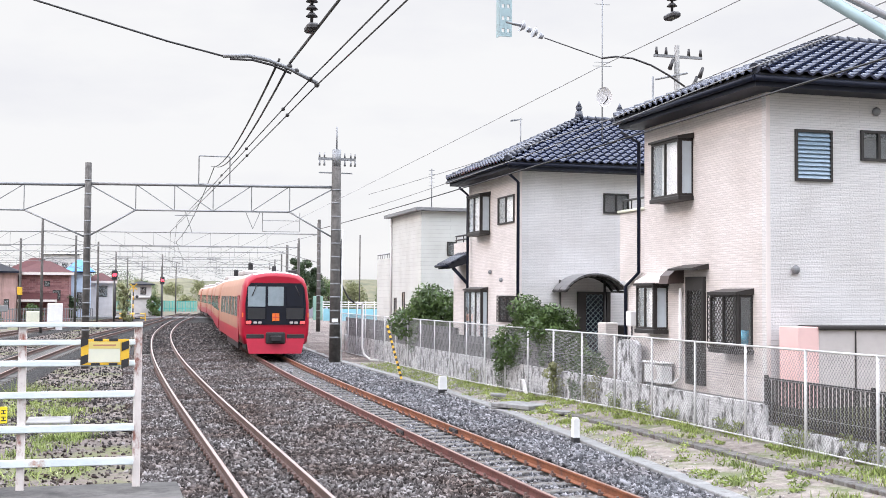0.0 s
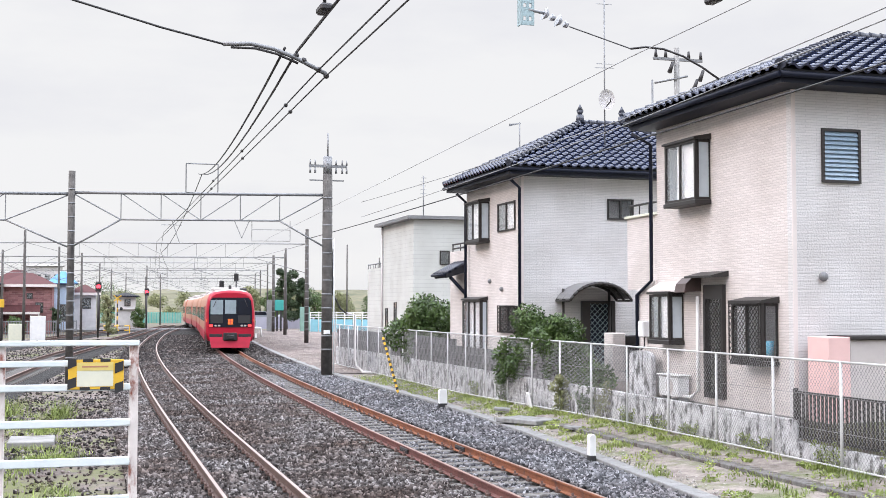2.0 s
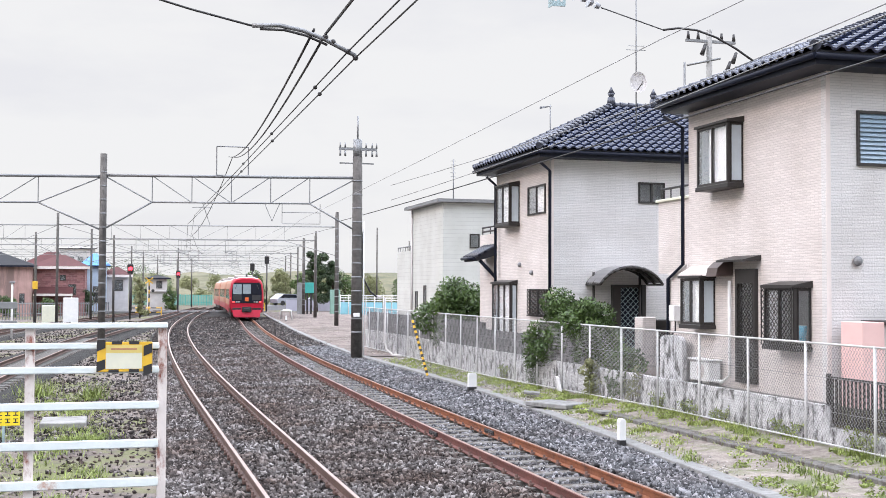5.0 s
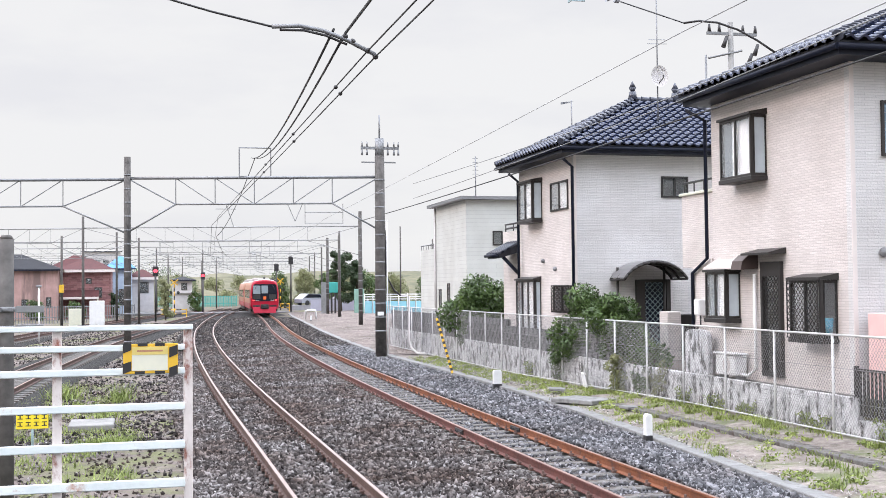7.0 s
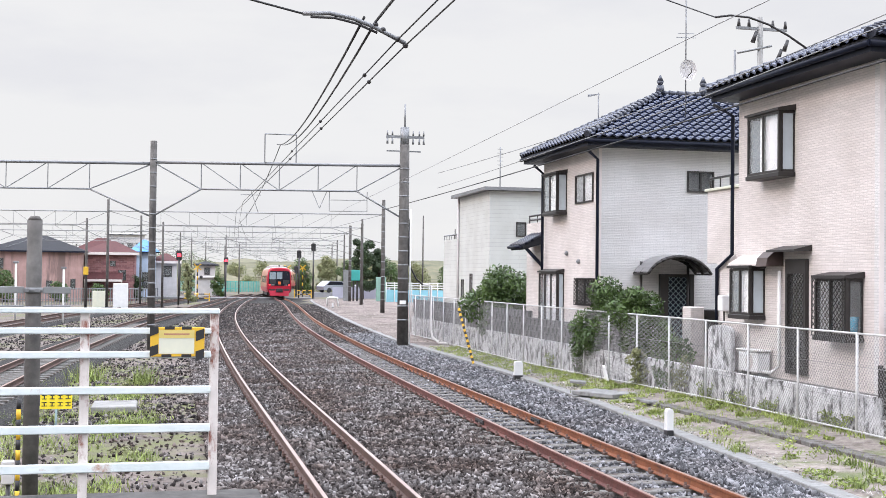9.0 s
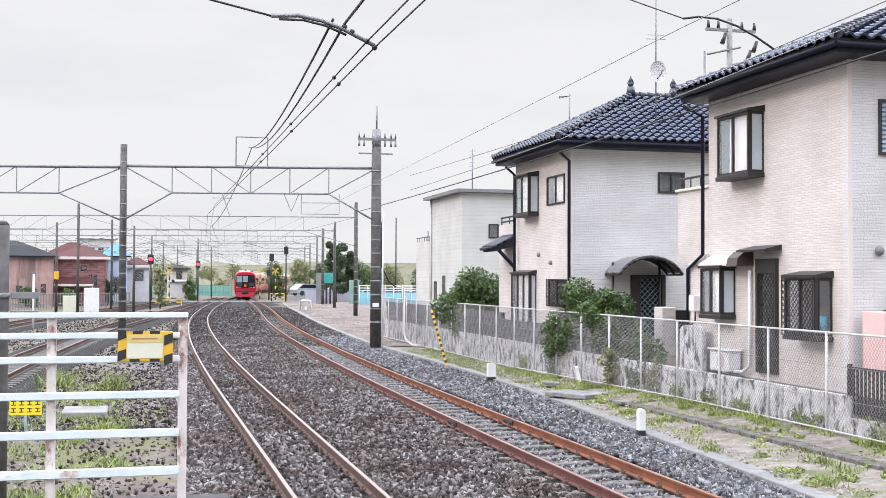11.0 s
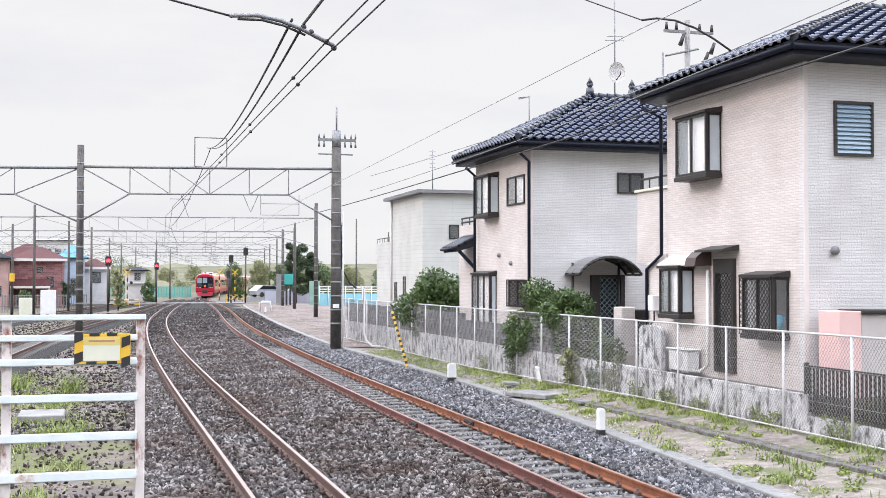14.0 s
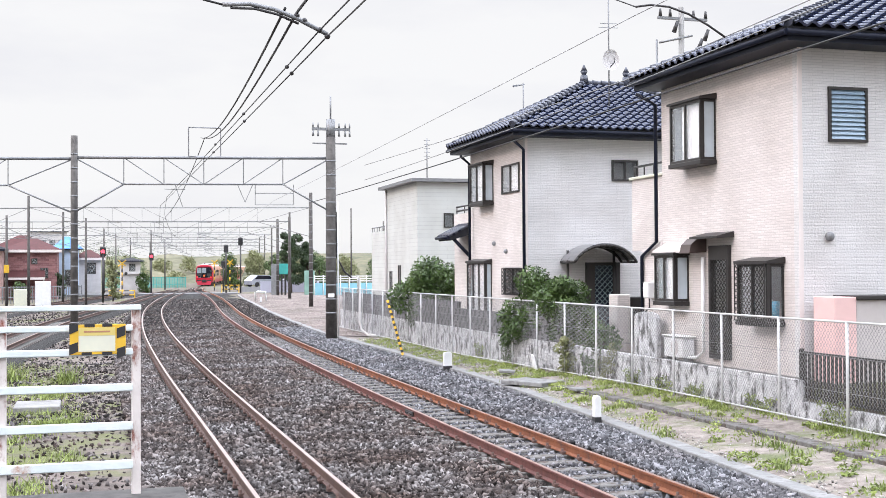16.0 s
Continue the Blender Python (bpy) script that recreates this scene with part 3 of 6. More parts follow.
# loose ballast
def stones(name, count, y0, y1, xa, xb, zb, size, material, label, seed, power=1.0, deep=0.065):
    rng = np.random.default_rng(seed)
    y = y0 + (y1 - y0) * rng.random(count) ** power
    a, b = np.array([xa(v) for v in np.linspace(y0, y1, 200)]), np.array([xb(v) for v in np.linspace(y0, y1, 200)])
    g = np.linspace(y0, y1, 200)
    x = np.interp(y, g, a) + (np.interp(y, g, b) - np.interp(y, g, a)) * rng.random(count)
    cube = np.array([(0.62, 0, 0), (0, 0.62, 0), (-0.62, 0, 0), (0, -0.62, 0), (0, 0, 0.62), (0, 0, -0.62)])
    tris = np.array([(0, 1, 4), (1, 2, 4), (2, 3, 4), (3, 0, 4), (1, 0, 5), (2, 1, 5), (3, 2, 5), (0, 3, 5)])
    s = size * (0.55 + 0.9 * rng.random((count, 1, 1)))
    v = (cube[None] + 0.34 * (rng.random((count, 6, 3)) - 0.5)) * s * np.array([1.25, 0.9, 0.62]) * (0.75 + 0.5 * rng.random((count, 1, 3)))
    q = rng.normal(size=(count, 4))
    q /= np.linalg.norm(q, axis=1, keepdims=True)
    w, i, j, k = q.T
    rot = np.stack([1 - 2 * (j * j + k * k), 2 * (i * j - k * w), 2 * (i * k + j * w), 2 * (i * j + k * w), 1 - 2 * (i * i + k * k), 2 * (j * k - i * w), 2 * (i * k - j * w), 2 * (j * k + i * w), 1 - 2 * (i * i + j * j)], 1).reshape(-1, 3, 3)
    v = np.einsum("nab,nvb->nva", rot, v)
    z = zb + deep * (rng.random(count) - 0.35)
    v += np.stack([x, y, z], 1)[:, None]
    f = (tris[None] + 6 * np.arange(count)[:, None, None]).reshape(-1, 3)
    tagged(new(name, raw(name, v.reshape(-1, 3), f, material)), label, "ballast", kind="stuff")


tagged(strip("ballast_shoulder", lambda y: x_right(y) + 0.9, lambda y: x_kerb(y) - 0.03, -30, 120, -0.125, M["bed"], skirt=0.25), "heaped crushed stone beside the kerb", "ballast", kind="structure")
stones("ballast_stones", 52000, 10, 62, lambda y: x_right(y) + 0.85, lambda y: x_kerb(y) - 0.02, -0.085, 0.064, M["stone"], "loose grey crushed stone along the kerb", 1, 1.5)
stones("ballast_stones", 6000, 10, 50, lambda y: x_right(y) + 0.66, lambda y: x_right(y) + 0.95, -0.205, 0.060, M["stone"], "grey crushed stone against the outer rail", 7, 1.3)
stones("ballast_stones", 15000, 10, 52, lambda y: x_right(y) - 0.47, lambda y: x_right(y) + 0.47, -0.225, 0.058, M["stone"], "grey-brown crushed stone between rusty rails", 2, 1.4)
stones("ballast_stones", 66000, 10, 66, lambda y: x_left(y) + 0.70, lambda y: x_right(y) - 0.72, -0.215, 0.063, M["stone_rust"], "brownish grey crushed stone between two tracks", 3, 1.5)
stones("ballast_stones", 21000, 10, 62, lambda y: x_left(y) - 0.46, lambda y: x_left(y) + 0.44, -0.195, 0.062, M["stone_rust"], "grey crushed stone between bright rails", 4, 1.5)
stones("ballast_stones", 34000, 10, 56, lambda y: x_left(y) - 1.8, lambda y: x_left(y) - 0.68, -0.235, 0.064, M["stone_rust"], "dark crushed stone on the bed's shoulder", 5, 1.4)
stones("ballast_stones", 7000, 10, 40, lambda y: x_left(y) - 6.5, lambda y: x_left(y) - 1.7, -0.33, 0.055, M["stone_rust"], "scattered crushed stone on bare earth", 6, 1.2)

stones("ballast_stones", 9000, 50, 112, lambda y: x_right(y) - 0.5, lambda y: x_right(y) + 0.5, -0.225, 0.085, M["stone_far"], "grey-brown crushed stone between far rusty rails", 12, 1.3)
stones("ballast_stones", 15000, 24, 110, lambda y: x_left(y) - 10, lambda y: x_left(y) - 1.5, -0.335, 0.085, M["stone_far"], "scattered dark stones on earth beside the side track", 13, 1.5)
stones("ballast_stones", 26000, 58, 120, lambda y: x_left(y) - 1.4, lambda y: x_right(y) - 0.68, -0.22, 0.105, M["stone_far"], "crushed stone between the far tracks", 8, 1.3)
stones("ballast_stones", 10000, 56, 110, lambda y: x_right(y) + 0.8, lambda y: x_kerb(y) - 0.02, -0.09, 0.105, M["stone_far"], "crushed stone along the far kerb", 9, 1.3)

# soil of the verge between kerb and fence
vy = np.arange(-2.0, 46.1, 1.0)
vv, vf = [], []
for j, y in enumerate(vy):
    k0 = x_kerb(y) + 0.16
    for i in range(9):
        x = k0 + (10.57 - k0) * i / 8
        vv.append((x, y, ground_z(x, y) + 0.012))
for j in range(len(vy) - 1):
    for i in range(8):
        vf.append((j * 9 + i, j * 9 + i + 1, j * 9 + i + 10, j * 9 + i + 9))
tagged(new("verge", raw("verge", vv, vf, M["verge"])), "beige soil verge with debris and weeds", "ground", kind="structure")

# kerb
kerb = thing("kerb", (0, 0, 0), "pale concrete kerb along the stone bed", "kerb", kind="structure")
y = 10.0
kerb_bm = B()
box(kerb_bm, -0.11, 0.17, -0.495, 0.495, -0.35, 0.0, 0.012)
KERB = to_mesh("kerb_stone", kerb_bm, M["kerb"])
while y < 130:
    k = new("kerb_stone", KERB)
    k.parent = kerb
    turn = -math.atan(x_kerb(y + 0.5) - x_kerb(y - 0.5))
    k.matrix_basis = Matrix.Translation((x_kerb(y) + 0.07, y, 0.02 + random.uniform(-0.008, 0.008))) @ Matrix.Rotation(turn, 4, "Z")
    y += 1.0


# ---------- platform, its end fence ----------
bm = B()
box(bm, -7.5, 0.0, -25, 8.42, -0.4, 1.04, 0.02)
plat = solo("platform", bm, M["concrete"], "grey weathered concrete railway platform", "platform", kind="structure")
bm = B()
box(bm, -7.5, 0.10, -25, 8.48, 1.044, 1.10, 0.012)
part("platform_deck", bm, M["pole"], plat, "dark worn platform deck")


def near_fence():
    f = thing("platform_fence", (0, 8.3, 1.1), "white painted steel barrier with rust stains on the platform end", "fence")
    for x in (-0.25, -1.16, -2.07, -2.98, -3.9):
        bm = B()
        box(bm, x - 0.032, x + 0.032, -0.03, 0.03, -0.02, 1.34, 0.006)
        part("post", bm, M["whiterust"], f, "white post with rust streaks")
    for z, h in ((1.335, 0.045), (1.19, 0.05), (1.02, 0.055), (0.765, 0.06), (0.49, 0.065), (0.215, 0.07)):
        bm = B()
        box(bm, -4.0, -0.215 if z > 1.3 else -0.275, -0.062, -0.033, z - h / 2 + 0.005, z + h / 2, 0.006)
        if z < 1.3:
            rod(bm, (-0.285, -0.066, z), (-0.285, -0.02, z), 0.014, n=6)
        part("rail", bm, M["white"], f)
    s = thing("warning_board", (-0.51, 8.225, 2.215), "yellow and black warning board with a faded notice", "sign")
    bm = B()
    box(bm, -0.195, 0.187, -0.004, 0.008, -0.106, 0.106, 0.003)
    part("board", bm, M["yellow"], s)
    bm = B()
    box(bm, -0.135, 0.115, -0.007, -0.0045, -0.085, 0.085)
    part("notice", bm, M["pale"], s, "pale faded notice sheet")
    part("notice_heading", box(B(), -0.135, 0.115, -0.009, -0.0071, 0.028, 0.085), M["notice_yellow"], s, "faded yellow heading strip")
    part("notice_line", box(B(), -0.10, 0.08, -0.0105, -0.0091, 0.050, 0.062), M["orange"], s, "faded orange line of lettering")
    for x, z in ((-0.168, -0.072), (-0.168, 0.075), (0.155, 0.04), (0.155, -0.105), (-0.06, 0.1), (0.06, 0.1), (-0.08, -0.1), (0.06, -0.1)):
        bm = B()
        w, h = (0.03, 0.036) if abs(x) > 0.1 else (0.035, 0.011)
        if abs(x) > 0.1:
            prism(bm, [(x - w, z - h), (x + w, z - h + 0.025), (x + w, z + h + 0.02 if z < 0.07 else 0.111), (x - w, z + h)], "y", -0.0072, -0.0045)
        else:
            box(bm, x - w, x + w, -0.0072, -0.0045, z - h, z + h)
        part("stripe", bm, M["black"], s)


near_fence()


def concrete_post():
    p = thing("concrete_post", (-2.13, 14.2, -0.3), "round grey concrete post with steel bands", "post")
    bm = B()
    rod(bm, (0, 0, -0.1), (0, 0, 3.62), 0.092, 0.086, n=20)
    rod(bm, (0, 0, 3.62), (0, 0, 3.67), 0.086, 0.05, n=20)
    part("shaft", bm, M["pole"], p)
    for z in (2.575, 2.795):
        bm = B()
        rod(bm, (0, 0, z - 0.03), (0, 0, z + 0.03), 0.10, n=20)
        for x in (-0.09, 0.03):
            box(bm, x, x + 0.05, -0.13, -0.09, z - 0.02, z + 0.02)
        part("band", bm, M["steel"], p, "steel clamp band")
        part("bracket_plate", box(B(), -0.52, -0.11, 0.02, 0.06, z - 0.04, z + 0.04, 0.005), M["farsteel"], p, "weathered pale steel plate")
        part("bracket_plate", box(B(), 0.11, 0.42, 0.02, 0.06, z - 0.04, z + 0.04, 0.005), M["farsteel"], p, "weathered pale steel plate")
    s = thing("striped_pole", (-1.93, 11.2, -0.3), "thin pole with slanting yellow and black bands", "pole")
    for i in range(17):
        bm = B()
        z = 0.2 + i * 0.095
        rod(bm, (0, 0, z), (0, 0, z + 0.095), 0.021, n=8)
        part("band", bm, M["yellow"] if i % 2 else M["black"], s)
    bm = B()
    rod(bm, (0, 0, -0.05), (0.02, 0, 0.2), 0.025, n=8)
    part("foot", bm, M["black"], s)
    b = thing("junction_box", (-2.03, 11.35, -0.3), "small pale metal junction box on a post", "box")
    bm = B()
    box(bm, -0.06, 0.05, -0.05, 0.05, 1.0, 1.22, 0.01)
    part("casing", bm, M["greywall"], b)
    bm = B()
    rod(bm, (0, 0, -0.05), (0, 0, 1.0), 0.02)
    part("stem", bm, M["dark"], b)


concrete_post()


def yellow_sign():
    s = thing("yellow_notice", (-2.55, 22.4, -0.31), "small yellow notice with black lettering on a post", "sign")
    bm = B()
    rod(bm, (0.0, 0.02, -0.1), (0.0, 0.02, 0.80), 0.022)
    part("post", bm, M["bluesteel"], s, "thin pale steel post")
    bm = B()
    box(bm, -0.28, 0.28, -0.006, 0.006, 0.5, 0.82, 0.004)
    part("board", bm, M["lemon"], s)
    for row in (0.72, 0.59):
        for k in range(4):
            x = -0.21 + k * 0.14
            bm = B()
            box(bm, x - 0.045, x + 0.045, -0.010, -0.0065, row + 0.025, row + 0.04)
            box(bm, x - 0.045, x + 0.045, -0.010, -0.0065, row - 0.04, row - 0.025)
            box(bm, x - 0.01, x + 0.01, -0.010, -0.0065, row - 0.024, row + 0.024)
            part("lettering_bar", bm, M["black"], s)


yellow_sign()
bm = B()
box(bm, -2.15, -1.2, 26.0, 27.3, -0.33, -0.17, 0.02)
solo("concrete_slab", bm, M["concrete"], "flat pale concrete cover slab lying on the ground", "slab")


# ---------- train ----------
def train_y(t):
    return 48.3 + 11.35 * t - 0.106 * t * t


PROFILE = [(-1.33, 0.62), (-1.45, 1.05), (-1.47, 1.6), (-1.45, 2.4), (-1.36, 3.1), (-1.22, 3.42), (-0.95, 3.60), (-0.5, 3.69), (0, 3.71)]
PROFILE = PROFILE + [(-x, z) for x, z in PROFILE[-2::-1]]


def train_car(lead):
    """One car, its near end at y = 0, reaching to y = 20."""
    c = thing("train_car", (0, 0, 0), "red and orange express train car with a black-masked cab end" if lead else "orange and red express train car", "train", "cars of the train")
    rings = [(0.0, 0.90, 0.93), (0.12, 0.965, 0.975), (0.45, 0.995, 0.995), (0.9, 1, 1), (19.9, 1, 1), (20.0, 0.97, 0.99)] if lead else [(0.0, 0.97, 0.99), (0.1, 1, 1), (19.9, 1, 1), (20.0, 0.97, 0.99)]
    bm = B()
    prev = None
    for y, sx, sz in rings:
        r = [bm.verts.new((x * sx, y, 0.62 + (z - 0.62) * sz)) for x, z in PROFILE]
        if prev:
            for i in range(len(r) - 1):
                f = bm.faces.new((prev[i], prev[i + 1], r[i + 1], r[i]))
                red = lead and y < 1.0
                f.material_index = 1 if (red and (y < 0.2 or i < 6 or i > 9)) else (2 if 5 <= i <= 10 else 0)
                f.smooth = True
            bm.faces.new((prev[0], r[0], r[-1], prev[-1])).material_index = 3
        else:
            bm.faces.new(r).material_index = 1
        prev = r
    bm.faces.new(prev[::-1]).material_index = 0
    part("body", bm, [M["orange"], M["red"], M["roofgrey"], M["dark"]], c)
    for s in (-1, 1):
        bm = B()
        box(bm, s * 1.475 - 0.006, s * 1.475 + 0.006, 1.2, 19.6, 0.64, 1.22)
        part("lower_stripe", bm, M["red"], c, "deep red lower band")
        for y in ([3.6, 6.3, 9.0, 11.7, 14.4, 17.0] if lead else [1.9, 4.6, 7.3, 10.0, 12.7, 15.4, 18.0]):
            bm = B()
            prism(bm, [(s * 1.462, 1.75), (s * 1.478, 1.75), (s * 1.452, 2.62), (s * 1.436, 2.62)], "y", y - 0.95, y + 0.95)
            part("side_window", bm, M["mask"], c, "dark side window")
        bm = B()
        box(bm, s * 1.462 - 0.012, s * 1.462 + 0.012, 1.35, 2.25, 0.75, 2.7, 0.01)
        part("door", bm, M["red"], c)
        bm = B()
        box(bm, s * 1.22 - 0.04, s * 1.22 + 0.04, 5.0, 15.0, 0.22, 0.62)
        part("underframe_box", bm, M["dark"], c)
    for y in (3.2, 16.8):
        bm = B()
        box(bm, -1.1, 1.1, y - 1.4, y + 1.4, 0.28, 0.58, 0.05)
        for yy in (y - 1.05, y + 1.05):
            for s in (-1, 1):
                rod(bm, (s * 0.50, yy, 0.43), (s * 0.63, yy, 0.43), 0.43, n=18)
        part("bogie", bm, M["dark"], c)
    bm = B()
    box(bm, -0.85, 0.85, 8.5, 12.5, 3.66, 3.93, 0.08)
    part("roof_unit", bm, M["roofgrey"], c)
    if not lead:
        return c
    bm = B()
    prism(bm, [(-1.25, 1.44), (1.25, 1.44), (1.275, 2.3), (1.20, 3.02), (1.05, 3.2), (-1.05, 3.2), (-1.20, 3.02), (-1.275, 2.3)], "y", -0.03, 0.02)
    part("black_mask", bm, M["mask"], c, "glossy black cab front")
    for x0, x1 in ((-1.17, -0.44), (-0.33, 0.33), (0.44, 1.17)):
        bm = B()
        z0 = 2.24 if x1 < 0.4 and x0 > -0.4 else 2.20
        box(bm, x0, x1, -0.045, -0.031, z0, 3.05, 0.012)
        # left and centre panes carry the painted reflection, the right stays dark
        part("windscreen", bm, M["cab_reflect"] if x0 < 0.4 else M["mask"], c, "windscreen with a pale reflection in its colour" if x0 < 0.4 else "dark windscreen")
    for s in (-1, 1):
        bm = B()
        rod(bm, (s * 1.0, -0.06, 2.65), (s * 0.82, -0.06, 3.1), 0.02, n=6)
        part("wiper", bm, M["black"], c)
        bm = B()
        box(bm, s * 1.13 - 0.10, s * 1.13 + 0.10, -0.055, -0.02, 1.47, 1.60, 0.02)
        part("tail_lamp", bm, M["lamp_red"], c, "glowing red tail lamp")
        for k in (0.66, 0.86):
            bm = B()
            box(bm, s * k - 0.075, s * k + 0.075, -0.05, -0.02, 1.48, 1.58, 0.02)
            part("headlamp", bm, M["lamp_white"], c, "pale unlit headlamp")
        bm = B()
        box(bm, s * 1.34 - 0.06, s * 1.34 + 0.06, 0.05, 0.3, 1.75, 1.95, 0.02)
        part("side_marker", bm, M["emblem"], c, "small orange side marker")
        bm = B()
        box(bm, min(s * 0.48, s * 1.22), max(s * 0.48, s * 1.22), -0.02, 0.03, 0.86, 1.04, 0.02)
        part("vent_slot", bm, M["black"], c)
    bm = B()
    box(bm, -0.15, 0.15, -0.05, -0.031, 1.60, 1.93, 0.02)
    em = part("emblem", bm, M["emblem"], c, "square orange emblem panel")
    part("emblem_bar", box(B(), -0.15, 0.15, -0.056, -0.0505, 1.745, 1.775), M["redlow"], em)
    part("emblem_bar", box(B(), -0.012, 0.012, -0.062, -0.0565, 1.60, 1.93), M["redlow"], em)
    for s in (-1, 1):
        part("lower_panel", box(B(), min(s * 0.44, s * 1.17), max(s * 0.44, s * 1.17), -0.04, -0.031, 1.68, 2.15, 0.01), M["black"], c, "black panel under the windscreen")
    bm = B()
    prism(bm, [(-1.10, 0.22), (1.10, 0.22), (1.22, 0.86), (0.45, 0.86), (0.45, 0.66), (-0.45, 0.66), (-0.45, 0.86), (-1.22, 0.86)], "y", -0.03, 0.3)
    part("skirt", bm, M["redlow"], c, "bright red front skirt")
    bm = B()
    box(bm, -0.41, 0.41, -0.10, 0.25, 0.64, 1.12, 0.04)
    box(bm, -0.22, 0.22, -0.35, -0.05, 0.74, 0.98, 0.03)
    part("coupler", bm, M["black"], c)
    bm = B()
    box(bm, -0.08, 0.08, 1.0, 1.3, 3.68, 3.95, 0.02)
    part("roof_horn", bm, M["dark"], c)
    part("roof_box", box(B(), 0.6, 1.0, 1.2, 1.8, 3.58, 3.78, 0.03), M["dark"], c)
    return c


cars = [train_car(True)]
mid = train_car(False)
cars.append(mid)
for k in range(4):
    cars.append(copy_thing(mid, pose(0, 0, 0)))


# ---------- windows and walls ----------
def wall(bm, axis, at, thick, a0, a1, z0, z1, holes):
    """A wall in the plane axis = at, from a0 to a1, with rectangular openings (a, b, zlow, zhigh) that go through it."""
    cuts_a = sorted({a0, a1, *[h[0] for h in holes], *[h[1] for h in holes]})
    for p, q in zip(cuts_a, cuts_a[1:]):
        spans = sorted((h[2], h[3]) for h in holes if h[0] <= p + 1e-6 and h[1] >= q - 1e-6)
        z = z0
        for lo, hi in spans + [(z1, z1)]:
            if lo > z + 1e-4:
                if axis == "x":
                    box(bm, at, at + thick, p, q, z, lo)
                else:
                    box(bm, p, q, at, at + thick, z, lo)
            z = hi
    bmesh.ops.remove_doubles(bm, verts=bm.verts, dist=1e-4)
    return bm


def window_x(parent, x, y0, y1, z0, z1, out=0.04, panes=2, grille=False, curtain=True, bay=0.0):
    """A window in a wall facing -x; bay: how far it stands out."""
    w = part("window", frame_bm_x(x - bay - out, y0, y1, z0, z1, panes), M["bronze"], parent, "dark bronze window frame")
    xi = x - bay
    n = panes
    for k in range(n):
        a, b = y0 + (y1 - y0) * k / n, y0 + (y1 - y0) * (k + 1) / n
        part("pane", box(B(), xi - 0.012, xi - 0.004, a + 0.03, b - 0.03, z0 + 0.04, z1 - 0.04), M["glass"], w).visible_shadow = False
    if curtain:
        bm = B()
        m = 24
        ys = np.linspace(y0 + 0.03, y0 + (y1 - y0) * 0.72, m)
        top, low = [], []
        for i, yy in enumerate(ys):
            d = 0.02 * math.sin(i * 1.9)
            top.append(bm.verts.new((xi + 0.07 + d, yy, z1 - 0.05)))
            low.append(bm.verts.new((xi + 0.07 + d * 1.4, yy, z0 + 0.05)))
        for i in range(m - 1):
            bm.faces.new((top[i], top[i + 1], low[i + 1], low[i])).smooth = True
        part("curtain", bm, M["curtain"], w, "white hanging curtain")
    if bay:
        for yy in (y0, y1 - 0.05):
            part("side_frame", wall(B(), "y", yy, 0.05, xi + 0.03, x - 0.005, z0, z1, [(xi + 0.05, x - 0.03, z0 + 0.05, z1 - 0.05)]), M["bronze"], w)
            part("side_pane", box(B(), xi + 0.05, x - 0.03, yy + 0.018, yy + 0.026, z0 + 0.05, z1 - 0.05), M["frost"] if curtain else M["glass"], w, "pale side pane")
        part("sill", box(B(), xi - 0.06, x - 0.004, y0 - 0.04, y1 + 0.04, z0 - 0.09, z0 - 0.002, 0.01), M["bronze"], w)
        part("hood", prism(B(), [(xi - 0.08, z1 + 0.003), (x - 0.004, z1 + 0.003), (x - 0.004, z1 + 0.12), (xi - 0.08, z1 + 0.05)], "y", y0 - 0.05, y1 + 0.05), M["bronze"], w)
    if grille:
        bm = B()
        lattice_x(bm, xi - out - 0.05, y0, y1, z0, z1, 0.11)
        part("grille", bm, M["bronze"], w, "dark diamond lattice grille")
    return w


def frame_bm_x(x, y0, y1, z0, z1, panes):
    t = 0.045
    w = (y1 - y0 - t) / panes
    return wall(B(), "x", x, 0.06, y0, y1, z0, z1, [(y0 + t + k * w, y0 + (k + 1) * w, z0 + t, z1 - t) for k in range(panes)])


def lattice_x(bm, x, y0, y1, z0, z1, step):
    h, w = z1 - z0, y1 - y0
    k = -h
    while k < w:
        a, b = max(k, 0), min(k + h, w)
        if b - a > 0.02:
            rod(bm, (x, y0 + a, z0 + a - k), (x, y0 + b, z0 + b - k), 0.007, n=4)
            rod(bm, (x - 0.012, y1 - a, z0 + a - k), (x - 0.012, y1 - b, z0 + b - k), 0.007, n=4)
        k += step
    for y in (y0, y1):
        rod(bm, (x, y, z0), (x, y, z1), 0.012, n=4)
    for z in (z0, z1):
        rod(bm, (x, y0, z), (x, y1, z), 0.012, n=4)


def lattice_y(bm, y, x0, x1, z0, z1, step):
    h, w = z1 - z0, x1 - x0
    k = -h
    while k < w:
        a, b = max(k, 0), min(k + h, w)
        if b - a > 0.02:
            rod(bm, (x0 + a, y, z0 + a - k), (x0 + b, y, z0 + b - k), 0.008, n=4)
            rod(bm, (x1 - a, y - 0.014, z0 + a - k), (x1 - b, y - 0.014, z0 + b - k), 0.008, n=4)
        k += step


